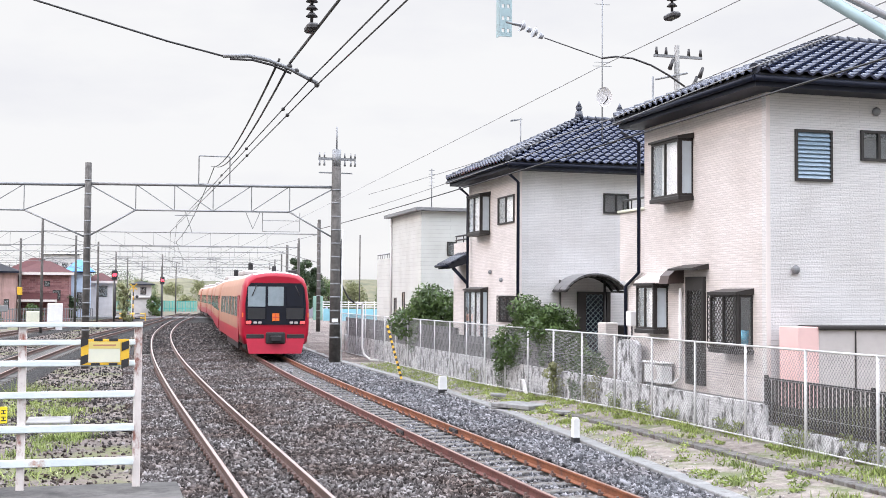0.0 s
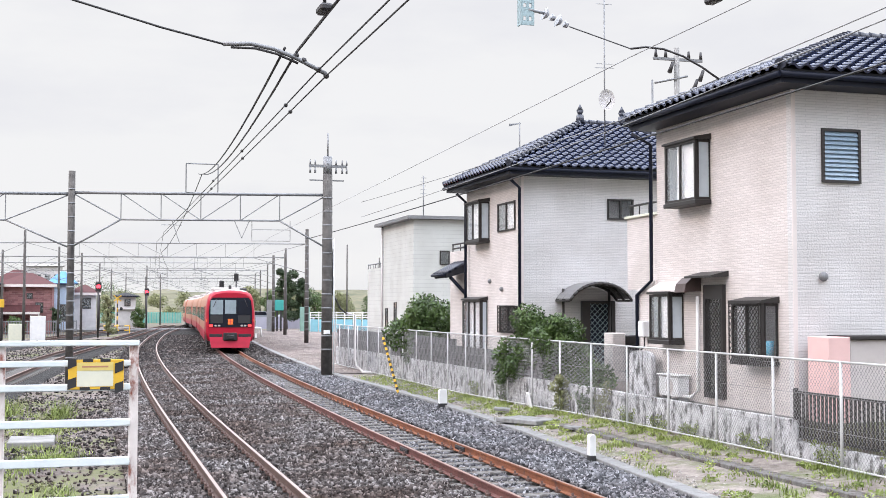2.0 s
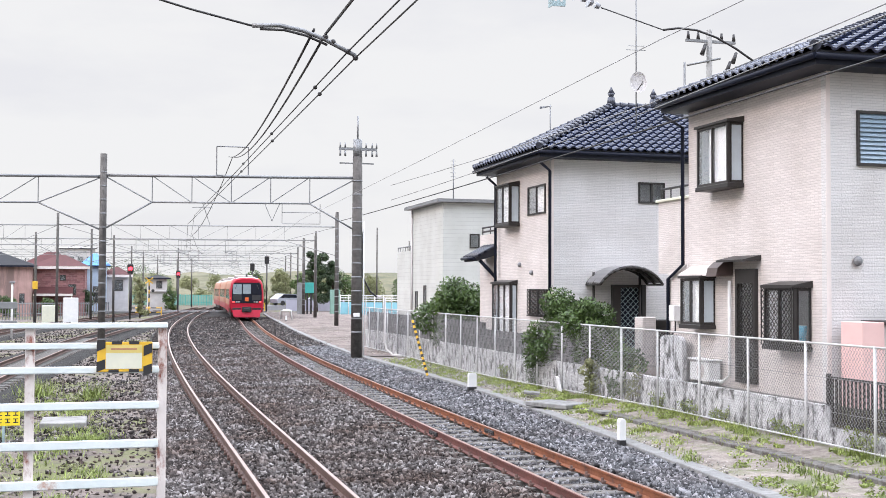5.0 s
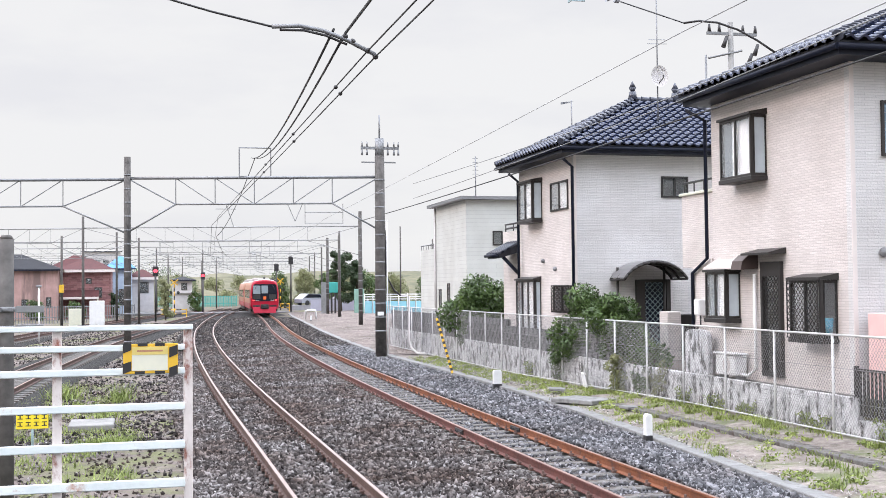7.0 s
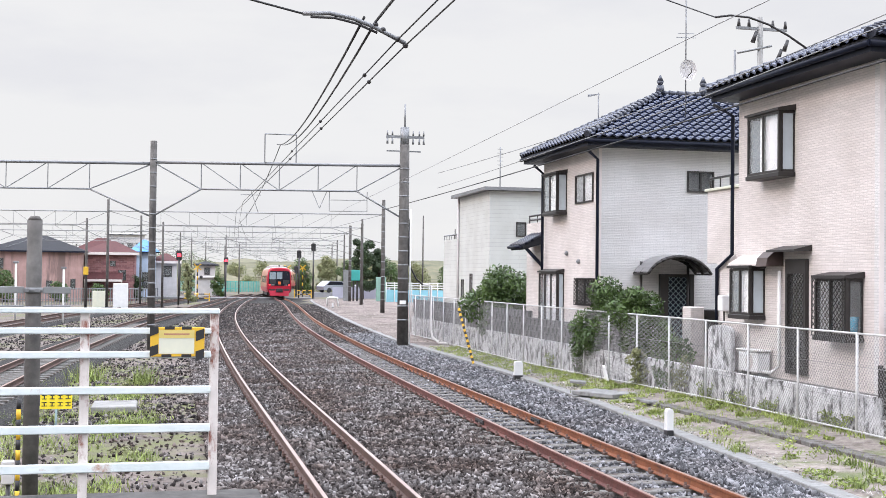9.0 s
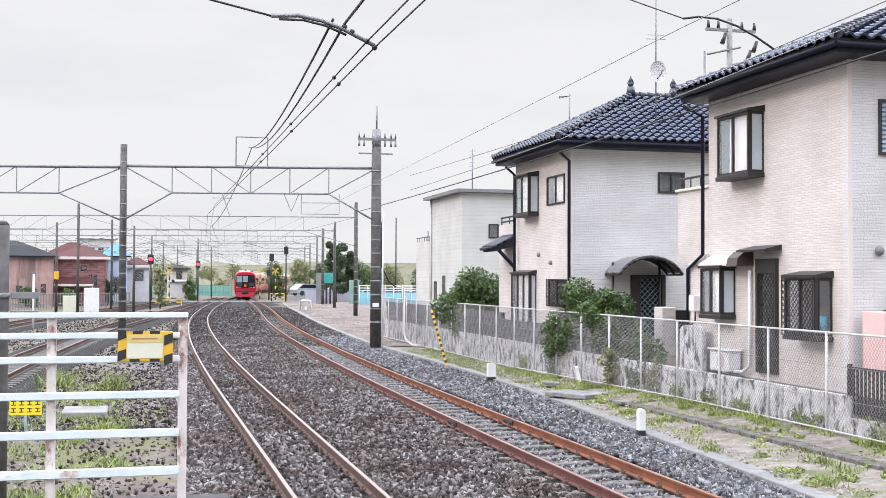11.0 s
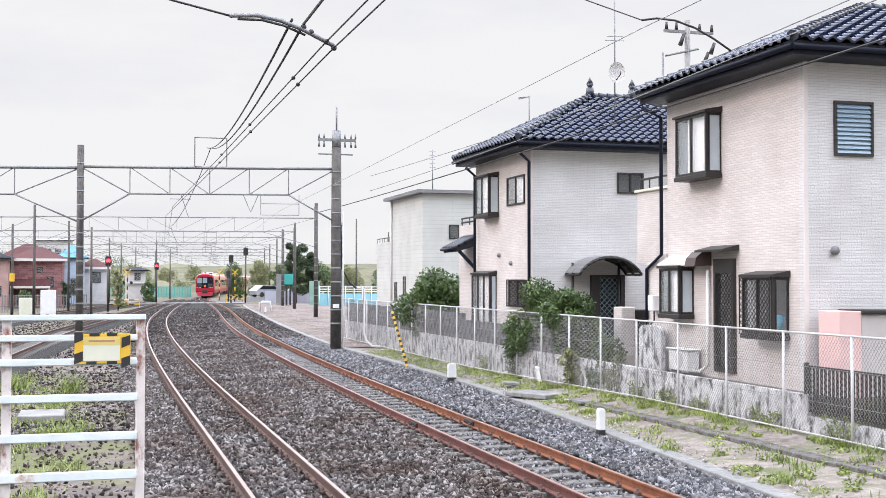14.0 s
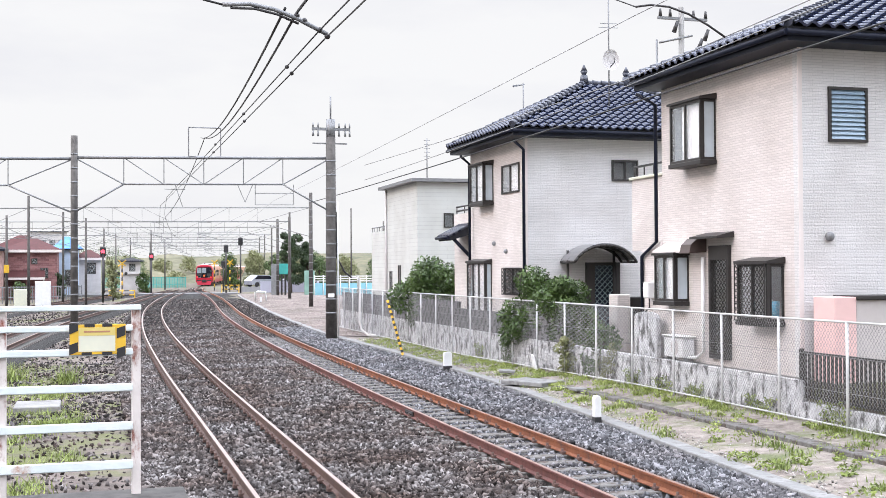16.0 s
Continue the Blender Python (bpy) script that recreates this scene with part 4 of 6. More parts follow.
def window_y(parent, y, x0, x1, z0, z1, panes=2, louvres=0):
    """A window in a wall facing -y."""
    t = 0.05
    pw = (x1 - x0 - t) / panes
    bm = wall(B(), "y", y - 0.045, 0.075, x0, x1, z0, z1, [(x0 + t + k * pw, x0 + (k + 1) * pw, z0 + t, z1 - t) for k in range(panes)])
    w = part("window", bm, M["bronze"], parent, "dark bronze window frame")
    if louvres:
        h = (z1 - z0 - 2 * t) / louvres
        for i in range(louvres):
            z = z0 + t + h * i
            part("louvre", prism(B(), [(y + 0.0, z + h * 1.02), (y + 0.008, z + h * 1.02), (y - 0.032, z), (y - 0.04, z)], "x", x0 + t, x1 - t), M["louvre"], w)
    else:
        for k in range(panes):
            a, b = x0 + (x1 - x0) * k / panes, x0 + (x1 - x0) * (k + 1) / panes
            part("pane", box(B(), a + 0.025, b - 0.025, y - 0.01, y - 0.002, z0 + t, z1 - t), M["glass"], w)
    return w


def tile_mesh():
    """One S-shaped pantile, 0.27 wide, lying in the xy plane, its lower edge at y = 0."""
    bm = B()
    top, low, und = [], [], []
    for i in range(6):
        u = i / 5
        z = 0.036 * math.sin(u * 2 * math.pi) + 0.038
        top.append(bm.verts.new((u * 0.28 - 0.14, 0.31, z * 0.75)))
        low.append(bm.verts.new((u * 0.28 - 0.14, 0.0, z + 0.05)))
        und.append(bm.verts.new((u * 0.28 - 0.14, 0.005, z + 0.005)))
    for i in range(5):
        bm.faces.new((low[i], low[i + 1], top[i + 1], top[i])).smooth = True
        bm.faces.new((und[i], und[i + 1], low[i + 1], low[i]))
    me = bpy.data.meshes.new("roof_tile")
    bm.to_mesh(me)
    bm.free()
    me.materials.append(M["tile"])
    return me


TILE = tile_mesh()


def hip_roof(parent, x0, x1, y0, y1, z, rise, run, limit, finials):
    """A tiled hip roof; eaves at z, the ridge along x, hip run in x at both ends."""
    yr = (y0 + y1) / 2
    a, b = Vector((x0 + run, yr, z + rise)), Vector((x1 - run, yr, z + rise))
    c = [Vector((x0, y0, z)), Vector((x1, y0, z)), Vector((x1, y1, z)), Vector((x0, y1, z))]
    bm = B()
    vs = [bm.verts.new(p) for p in (*c, a, b)] + [bm.verts.new(p - Vector((0, 0, 0.06))) for p in c]
    for f in ((0, 1, 5, 4), (1, 2, 5), (2, 3, 4, 5), (3, 0, 4), (6, 9, 8, 7), (0, 6, 7, 1), (1, 7, 8, 2), (2, 8, 9, 3), (3, 9, 6, 0)):
        bm.faces.new([vs[i] for i in f])
    roof = part("roof", bm, M["darkroof"], parent, "dark blue-grey glazed tile hip roof")
    count, rest = 0, []
    for corner, along, top in ((c[0], (c[1] - c[0]), (a, b)), (c[3], (c[0] - c[3]), (a, a))):
        length = along.length
        e = along.normalized()
        up_vec = (top[0] - corner) - e * (top[0] - corner).dot(e)
        slope = up_vec.length
        v = up_vec.normalized()
        n = e.cross(v).normalized()
        l0, l1 = (top[0] - corner).dot(e), (top[1] - corner).dot(e)
        rows = int(slope / 0.26)
        for r in range(rows):
            s = r * slope / rows
            lo, hi = l0 * s / slope + 0.02, length - (length - l1) * s / slope - 0.02
            k = math.ceil(lo / 0.265 + 0.2)
            while (k + 0.3) * 0.265 < hi:
                p = corner + e * (k * 0.265) + v * (s - 0.05) + n * 0.004
                m = Matrix(((e.x, v.x, n.x, p.x), (e.y, v.y, n.y, p.y), (e.z, v.z, n.z, p.z), (0, 0, 0, 1)))
                if count < limit:
                    o = new("roof_tile", TILE)
                    o.parent = roof
                    o.matrix_basis = m
                else:
                    rest.append(m)
                count += 1
                k += 1
    if rest:
        tv = np.array([q.co[:] for q in TILE.vertices])
        tf = np.array([list(q.vertices) for q in TILE.polygons])
        allv = np.concatenate([tv @ np.array(m.to_3x3()).T + np.array(m.translation) for m in rest])
        allf = np.concatenate([tf + len(tv) * i for i in range(len(rest))])
        o = new("roof_tiling", raw("roof_tiling", allv, allf, M["tile"]))
        o.parent = roof
        tagged(o, kind="stuff")
    # hip and ridge caps
    for p, q in ((c[0], a), (c[3], a), (a, b), (c[1], b)):
        n = int((q - p).length / 0.24)
        for i in range(n):
            s, t = p.lerp(q, i / n), p.lerp(q, (i + 1.12) / n)
            part("ridge_tile", rod(B(), s + Vector((0, 0, 0.07)), t + Vector((0, 0, 0.055)), 0.10, 0.085, n=8), M["ridge"], roof)
    for p in ((a, b) if finials else ()):
        bm = B()
        rod(bm, p + Vector((0, 0, 0.05)), p + Vector((0, 0, 0.30)), 0.15, 0.11, n=8)
        rod(bm, p + Vector((0, 0, 0.30)), p + Vector((0, 0, 0.42)), 0.06, 0.12, n=8)
        rod(bm, p + Vector((0, 0, 0.42)), p + Vector((0, 0, 0.62)), 0.11, 0.015, n=8)
        part("finial", bm, M["ridge"], roof, "grey pointed ridge finial")
    # fascia and gutter
    for (px, py), (qx, qy) in (((x0, y0), (x1, y0)), ((x0, y0), (x0, y1))):
        bm = B()
        rod(bm, (px, py, z - 0.09), (qx, qy, z - 0.09), 0.055, n=8)
        part("gutter", bm, M["gutter"], roof, "dark round eaves gutter")
    bm = B()
    box(bm, x0 + 0.07, x1 - 0.07, y0 + 0.07, y1 - 0.07, z - 0.22, z - 0.066)
    part("soffit", bm, M["gutter"], roof, "dark boxed eaves")
    return roof


def house(x, y, depth, width, z0, z1, holes_w, holes_s, label, tiles, finials, rise):
    h = thing("house", (0, 0, 0), label, "house", "houses by the line")
    t = 0.16
    part("wall", wall(B(), "x", x, t, y + t, y + depth, z0, z1, holes_w), M["wall"], h, "cladded wall facing the line")
    # side wall takes the greyer copy, coloured for cooler light
    part("wall", wall(B(), "y", y, t, x, x + width, z0, z1, holes_s), M["wall_cool_lit"], h, "stone-patterned side wall, coloured greyer for its cooler light")
    part("wall", box(B(), x + width - t, x + width, y + t, y + depth, z0, z1), M["wall"], h)
    part("wall", box(B(), x + t, x + width - t, y + depth - t, y + depth, z0, z1), M["wall"], h)
    part("floor", box(B(), x + t, x + width - t, y + t, y + depth - t, z0 + 2.7, z0 + 2.9), M["greywall"], h)
    part("base", box(B(), x - 0.02, x + width, y - 0.02, y + depth, 0.5, z0), M["concrete"], h, "grey concrete plinth")
    part("corner_trim", box(B(), x - 0.012, x + 0.07, y - 0.012, y - 0.001, z0, z1), M["trim"], h)
    hip_roof(h, x - 0.6, x + (9.6 if not finials else 7.7), y - 0.6, y + depth + (0.55 if finials else 0.28), z1 + 0.17, rise, 3.45, tiles, finials)
    return h


# --- the near house ---
W1 = [(19.85, 21.1, 4.78, 5.95), (20.98, 21.84, 2.02, 2.95), (19.32, 20.05, 0.95, 3.12), (17.55, 18.55, 1.75, 2.76)]
S1 = [(11.58, 12.36, 4.85, 5.8), (12.97, 13.75, 5.27, 5.84)]
h1 = house(11.0, 17.07, 5.05, 7.0, 0.82, 6.50, W1, S1, "two-storey beige clad house with a dark glazed tile roof", 300, False, 1.36)
window_x(h1, 11.0, 19.85, 21.1, 4.78, 5.95, bay=0.3)
window_x(h1, 11.0, 20.98, 21.84, 2.02, 2.95, bay=0.3)
w = window_x(h1, 11.0, 17.55, 18.55, 1.75, 2.76, bay=0.3, curtain=False, grille=True)
window_y(h1, 17.07, 11.58, 12.36, 4.85, 5.8, 1, 11)
window_y(h1, 17.07, 12.97, 13.75, 5.27, 5.84, 2)
d = part("door", box(B(), 10.98, 11.02, 19.34, 20.03, 0.97, 3.1, 0.01), M["glass"], h1, "narrow glazed side door behind a lattice")
bm = B()
lattice_x(bm, 10.93, 19.36, 20.01, 1.0, 2.85, 0.11)
part("lattice", bm, M["bronze"], d, "dark diamond lattice")
bm = B()
for a, b, c0, c1 in ((19.32, 19.40, 0.95, 3.12), (19.97, 20.05, 0.95, 3.12), (19.40, 19.97, 2.86, 3.12), (19.40, 19.97, 0.95, 1.05)):
    box(bm, 10.92, 11.06, a, b, c0, c1)
part("door_frame", bm, M["bronze"], d)
part("door_canopy", prism(B(), [(10.62, 3.25), (10.995, 3.27), (10.995, 3.38), (10.62, 3.29)], "y", 19.2, 20.25), M["bronze"], h1, "thin brown door canopy")
bm = B()
prism(bm, [(10.995, 3.0), (10.995, 3.30), (10.80, 3.27), (10.66, 3.15), (10.62, 2.98)], "y", 20.25, 20.66)
part("vent_hood", bm, M["brownhood"], h1, "rounded brown kitchen vent hood")
part("shutter_box", prism(B(), [(10.68, 3.0), (10.995, 3.08), (10.995, 3.22), (10.68, 3.04)], "y", 20.68, 21.95), M["trim"], h1, "white sloping hood over the window")
bm = B()
pipe(bm, [(10.93, 20.28, 2.9), (10.93, 20.28, 1.05), (10.85, 20.45, 0.92), (10.8, 20.7, 0.92)], 0.035, 8)
part("hose_pipe", bm, M["plastic"], h1, "white covered pipe")
bm = B()
pipe(bm, [(10.55, 22.4, 6.4), (10.9, 22.2, 6.15), (10.9, 22.2, 3.25), (10.95, 23.0, 2.95), (10.95, 23.0, 0.85)], 0.04, 8)
part("downpipe", bm, M["gutter"], h1, "dark rainwater downpipe")
for xx, zz, r in ((11.57, 3.22, 0.085), (13.3, 6.2, 0.085)):
    bm = B()
    bmesh.ops.create_uvsphere(bm, u_segments=14, v_segments=8, radius=r, matrix=Matrix.Translation((xx, 17.03, zz)) @ Matrix.Diagonal((1, 0.8, 1, 1)))
    part("vent_cap", bm, M["steel"], h1, "round steel vent cap")
bm = B()
rod(bm, (10.9, 17.72, 1.82), (10.9, 17.72, 2.1), 0.085, 0.10, n=16)
solo("bucket", bm, M["cyan"], "bright blue plastic tub in a bay window", "bucket")
# the set-back wing with its balcony
part("wing_wall", box(B(), 12.5, 17.9, 22.122, 26.7, 3.12, 4.9), M["wall"], h1, "overhanging upper wing in beige cladding")
part("lower_wing", box(B(), 11.0, 15.0, 22.122, 23.02, 0.5, 3.04), M["wall"], h1)
part("lower_wing_roof", prism(B(), [(22.124, 3.042), (23.06, 3.042), (23.06, 3.07), (22.124, 3.26)], "x", 10.97, 12.49), M["trim"], h1)
part("parapet_cap", box(B(), 12.44, 17.9, 22.124, 26.76, 4.902, 4.97, 0.01), M["pale"], h1)
bm = B()
rod(bm, (12.52, 22.3, 5.22), (12.52, 26.6, 5.22), 0.03)
for k in range(9):
    rod(bm, (12.52, 22.4 + k * 0.52, 4.96), (12.52, 22.4 + k * 0.52, 5.22), 0.018, n=6)
part("balcony_rail", bm, M["bronze"], h1, "dark balcony handrail")

# --- the second house ---
W2 = [(33.05, 34.35, 4.7, 5.85), (30.78, 32.25, 4.87, 5.70), (33.25, 35.0, 0.95, 2.88), (30.62, 32.1, 1.95, 2.72)]
S2 = [(13.61, 14.43, 5.17, 5.77), (13.0, 13.7, 0.85, 2.85)]
h2 = house(11.0, 30.34, 4.95, 6.5, 0.8, 6.39, W2, S2, "two-storey beige clad house with blue-grey tiles and finials", 300, True, 1.72)
window_x(h2, 11.0, 33.05, 34.35, 4.7, 5.85, bay=0.3)
window_x(h2, 11.0, 30.78, 32.25, 4.87, 5.70)
window_x(h2, 11.0, 33.25, 35.0, 0.95, 2.88, bay=0.2, panes=3)
window_x(h2, 11.0, 30.62, 32.1, 1.95, 2.72, curtain=False, grille=True)
window_y(h2, 30.34, 13.61, 14.43, 5.17, 5.77, 2)
d2 = part("door", box(B(), 13.02, 13.68, 30.33, 30.37, 0.87, 2.83), M["mask"], h2, "dark front door behind a lattice")
bm = B()
lattice_y(bm, 30.28, 13.04, 13.66, 0.9, 2.8, 0.16)
part("lattice", bm, M["bluesteel"], d2)
bm = B()
box(bm, 12.78, 13.02, 30.2, 30.335, 0.85, 2.86)
box(bm, 13.68, 13.80, 30.22, 30.42, 0.85, 2.86)
box(bm, 13.02, 13.68, 30.22, 30.42, 2.78, 2.86)
part("door_frame", bm, M["bronze"], d2)
for px, py in ((10.97, 30.25), (10.92, 35.0)):
    bm = B()
    pipe(bm, [(px - 0.35, py, 6.25), (px - 0.05, py, 6.0), (px - 0.05, py, 0.85)], 0.045, 8)
    part("downpipe", bm, M["gutter"], h2, "dark rainwater downpipe")
part("wing_wall", box(B(), 11.35, 16.5, 35.292, 38.2, 0.5, 4.55), M["wall"], h2, "low pink-beige rear wing")
bm = B()
for z in (4.66, 4.8):
    rod(bm, (11.4, 35.4, z), (11.4, 38.1, z), 0.03, n=6)
for k in range(4):
    rod(bm, (11.4, 35.5 + k * 0.85, 4.54), (11.4, 35.5 + k * 0.85, 4.8), 0.02, n=6)
part("balcony_rail", bm, M["bronze"], h2)
bm = B()
prism(bm, [(10.62, 3.62), (11.35, 3.84), (11.35, 4.14), (10.58, 3.74)], "y", 36.2, 37.6)
porch = part("porch_roof", bm, M["darkroof"], h2, "small dark tiled porch roof")
for k in range(5):
    part("tile_roll", rod(B(), (10.56, 36.28 + k * 0.31, 3.76), (11.34, 36.28 + k * 0.31, 4.17), 0.055, n=8), M["ridge"], porch)
for k in range(3):
    part("eaves_tile", rod(B(), (10.52 + k * 0.2, 36.2, 3.72 + k * 0.1), (10.52 + k * 0.2, 37.6, 3.72 + k * 0.1), 0.05, n=8), M["gutter"], porch)
bm = B()
rod(bm, (10.75, 36.3, 3.66), (11.3, 36.3, 3.1), 0.06, n=6)
part("porch_bracket", bm, M["gutter"], h2)
for yy, zz in ((32.95, 3.45), (31.9, 3.2)):
    bm = B()
    bmesh.ops.create_uvsphere(bm, u_segments=12, v_segments=6, radius=0.07, matrix=Matrix.Translation((10.97, yy, zz)))
    part("vent_cap", bm, M["steel"], h2)


def car_canopy():
    c = thing("entrance_canopy", (0, 0, 0), "arched translucent canopy on dark aluminium ribs over the entrance", "canopy")
    y0, y1 = 29.3, 30.3
    n = 12
    pts = [(12.95 + 1.015 * math.sin(a), 2.86 + 0.62 * (math.cos(a) - math.cos(1.15)) / (1 - math.cos(1.15)) * 0.75) for a in np.linspace(-1.15, 1.15, n + 1)]
    for y in (y0, (y0 + y1) / 2, y1 - 0.03):
        bm = B()
        for p, q in zip(pts, pts[1:]):
            rod(bm, (p[0], y, p[1]), (q[0], y, q[1]), 0.04, n=6)
        part("rib", bm, M["bronze"], c)
    for i in range(0, n, 2):
        bm = B()
        p, q, r = pts[i], pts[i + 1], pts[i + 2]
        for s, t in ((p, q), (q, r)):
            v = [bm.verts.new(co) for co in ((s[0], y0, s[1] + 0.045), (t[0], y0, t[1] + 0.045), (t[0], y1, t[1] + 0.045), (s[0], y1, s[1] + 0.045))]
            u = [bm.verts.new(w.co + Vector((0, 0, 0.012))) for w in v]
            bm.faces.new(v)
            bm.faces.new(u)
            for j in range(4):
                bm.faces.new((v[j], v[(j + 1) % 4], u[(j + 1) % 4], u[j]))
        part("panel", bm, M["smoke"], c, "grey translucent roof panel")
    for i in (0, 4, 8, 12):
        part("purlin", rod(B(), (pts[i][0], y0, pts[i][1]), (pts[i][0], y1, pts[i][1]), 0.03, n=6), M["bronze"], c)
    for x in (12.2, 13.6):
        part("leg", rod(B(), (x, y1 - 0.1, 0.75), (x, y1 - 0.1, 3.2), 0.04, n=8), M["bronze"], c)


car_canopy()
bm = B()
box(bm, 12.34, 12.72, 27.3, 27.8, 0.75, 2.02, 0.02)
solo("gate_pillar", bm, M["wall"], "beige gate pillar beside the entrance", "pillar")
bm = B()
box(bm, 12.73, 13.3, 27.4, 27.7, 0.75, 1.95, 0.02)
solo("letter_box", bm, M["bronze"], "dark brown metal gate box", "box")

# --- the third house ---
h3 = thing("house", (14.5, 54.5, 0), "pale two-storey house with a thin flat roof", "house", "houses by the line")
part("wall", wall(B(), "x", 0.0, 0.2, 0.2, 6.2, 0.0, 6.9, [(3.2, 3.7, 1.4, 2.9), (5.0, 5.5, 1.6, 2.6)]), M["wall3"], h3)
part("wall", wall(B(), "y", 0.0, 0.2, 0.0, 8.5, 0.0, 6.9, [(1.32, 1.82, 4.7, 5.4)]), M["wall3"], h3)
part("wall", box(B(), 8.3, 8.5, 0.2, 6.2, 0, 6.9), M["wall3"], h3)
part("wall", box(B(), 0.2, 8.3, 6.0, 6.2, 0, 6.9), M["wall3"], h3)
part("roof", prism(B(), [(-0.35, -0.3), (8.9, -0.3), (8.9, 6.7), (-0.35, 6.7)], "z", 6.91, 7.07), M["steel"], h3, "thin grey metal roof edge")
window_y(h3, 0.0, 1.32, 1.82, 4.7, 5.4, 1)
window_x(h3, 0.0, 3.2, 3.7, 1.4, 2.9, panes=1, curtain=False)
window_x(h3, 0.0, 5.0, 5.5, 1.6, 2.6, panes=1, curtain=False)
part("side_block", box(B(), -0.1, 5.0, 6.21, 9.3, 0.0, 4.75), M["wall3"], h3)
bm = B()
rod(bm, (-0.08, 6.3, 4.98), (-0.08, 9.25, 4.98), 0.035)
for k in range(6):
    rod(bm, (-0.08, 6.35 + 0.57 * k, 4.74), (-0.08, 6.35 + 0.57 * k, 4.98), 0.02, n=6)
part("balcony_rail", bm, M["steel"], h3)
part("downpipe", rod(B(), (-0.06, 6.1, 0), (-0.06, 6.1, 6.9), 0.05), M["greywall"], h3)
bm = B()
rod(bm, (1.2, 2.5, 7.0), (1.2, 2.5, 9.3), 0.03)
for k in range(5):
    rod(bm, (1.05, 2.5, 8.4 + k * 0.2), (1.35, 2.5, 8.4 + k * 0.2), 0.015, n=5)
part("aerial", bm, M["steel"], h3, "thin roof aerial")


# ---------- small things in front of the near house ----------
def shed():
    s = thing("garden_shed", (0, 0, 0), "grey steel garden shed with pink end panel", "shed")
    part("end_panel", box(B(), 11.14, 11.56, 16.3, 16.9, 0.78, 2.2, 0.01), M["pink"], s, "faded pink panel")
    part("body", box(B(), 11.57, 13.6, 16.32, 16.9, 0.78, 2.15, 0.01), M["shed"], s)
    part("roof", box(B(), 11.55, 13.7, 16.25, 16.95, 2.155, 2.22, 0.01), M["bronze"], s)
    for x in (12.3, 13.05):
        part("door_seam", box(B(), x, x + 0.025, 16.305, 16.318, 0.8, 2.13), M["bronze"], s)


shed()


def aircon():
    a = thing("air_conditioner", (10.72, 20.7, 0.9), "white outdoor air conditioner unit on a shelf", "air conditioner")
    part("casing", box(B(), -0.05, 0.22, -0.05, 0.75, 0.0, 0.40, 0.02), M["plastic"], a)
    part("top_tray", box(B(), -0.08, 0.24, -0.08, 0.82, 0.41, 0.44, 0.01), M["plastic"], a)
    bm = B()
    rod(bm, (-0.06, 0.28, 0.2), (-0.045, 0.28, 0.2), 0.15, n=16)
    part("fan_grille", bm, M["shed"], a)
    for yy in (0.0, 0.7):
        part("leg", box(B(), 0.0, 0.2, yy - 0.02, yy + 0.02, -0.12, 0.0), M["steel"], a)
    t = thing("garden_board", (10.72, 21.88, 0.84), "weathered white rounded board with black mould stains", "board")
    pts = [(0.0, 0.0), (1.05, 0.0)] + [(0.525 + 0.525 * math.cos(q) ** 0.6 if q < 1.5708 else 0.525 - 0.525 * (-math.cos(q)) ** 0.6, 0.72 + 0.2 * math.sin(q) ** 0.7) for q in np.linspace(0.05, 3.09, 12)]
    part("sheet", prism(B(), pts, "x", 0.0, 0.1), M["stained"], t)
    m = thing("gas_meter", (10.9, 22.55, 2.05), "small grey wall meter with pipes", "meter")
    part("box", box(B(), -0.1, 0.09, -0.12, 0.12, 0.0, 0.34, 0.02), M["plastic"], m)
    bm = B()
    pipe(bm, [(0, 0, 0.0), (0, 0, -0.2), (-0.05, 0.2, -0.35), (-0.1, 0.25, -0.5)], 0.02, 6)
    part("pipe", bm, M["dark"], m)


aircon()

# retaining wall, yard railing
bm = B()
box(bm, 10.58, 10.7, 16.4, 53.9, -0.35, 0.84, 0.012)
rw = solo("retaining_wall", bm, M["stained"], "pale concrete retaining wall with black water stains", "wall", kind="structure")
bm = B()
box(bm, 10.58, 10.7, 2.0, 16.399, -0.35, 0.50, 0.012)
solo("retaining_wall", bm, M["stained"], "low stained concrete wall under a railing", "wall", kind="structure")


def block_wall():
    w = thing("block_wall", (10.60, 0, 0.842), "dark weathered concrete block wall above the retaining wall", "wall", kind="structure")
    bm = box(B(), 0.0, 0.09, -0.1945, 0.1945, 0.0, 0.2, 0.006)
    block = to_mesh("block", bm, M["blockwall"])
    for r in range(4):
        y = 27.0 + (0.2 if r % 2 else 0.0)
        while y < 53.6:
            if r < 3 or y > 35.2:
                o = new("block", block)
                o.parent = w
                o.matrix_basis = pose(random.uniform(0, 0.004), y, r * 0.206)
            y += 0.398


block_wall()


def yard_railing():
    r = thing("yard_railing", (10.64, 0, 0.5), "dark brown aluminium railing on a low wall", "railing")
    for z in (0.08, 0.80):
        part("rail", box(B(), -0.02, 0.02, 6.0, 16.5, z - 0.02, z + 0.02), M["bronze"], r)
    y = 6.1
    while y < 16.5:
        part("bar", box(B(), -0.012, 0.012, y - 0.022, y + 0.022, 0.1, 0.78), M["bronze"], r)
        y += 0.105
    for y in (6.0, 8.6, 11.2, 13.5, 16.5):
        part("post", box(B(), -0.03, 0.03, y - 0.03, y + 0.03, 0.0, 0.86), M["bronze"], r)


yard_railing()


# ---------- line-side fence ----------
def fence_base(y):
    return -0.02 + 0.2 * max(0.0, min(1.0, (34 - y) / 12))


def fence_top(y):
    return 1.86


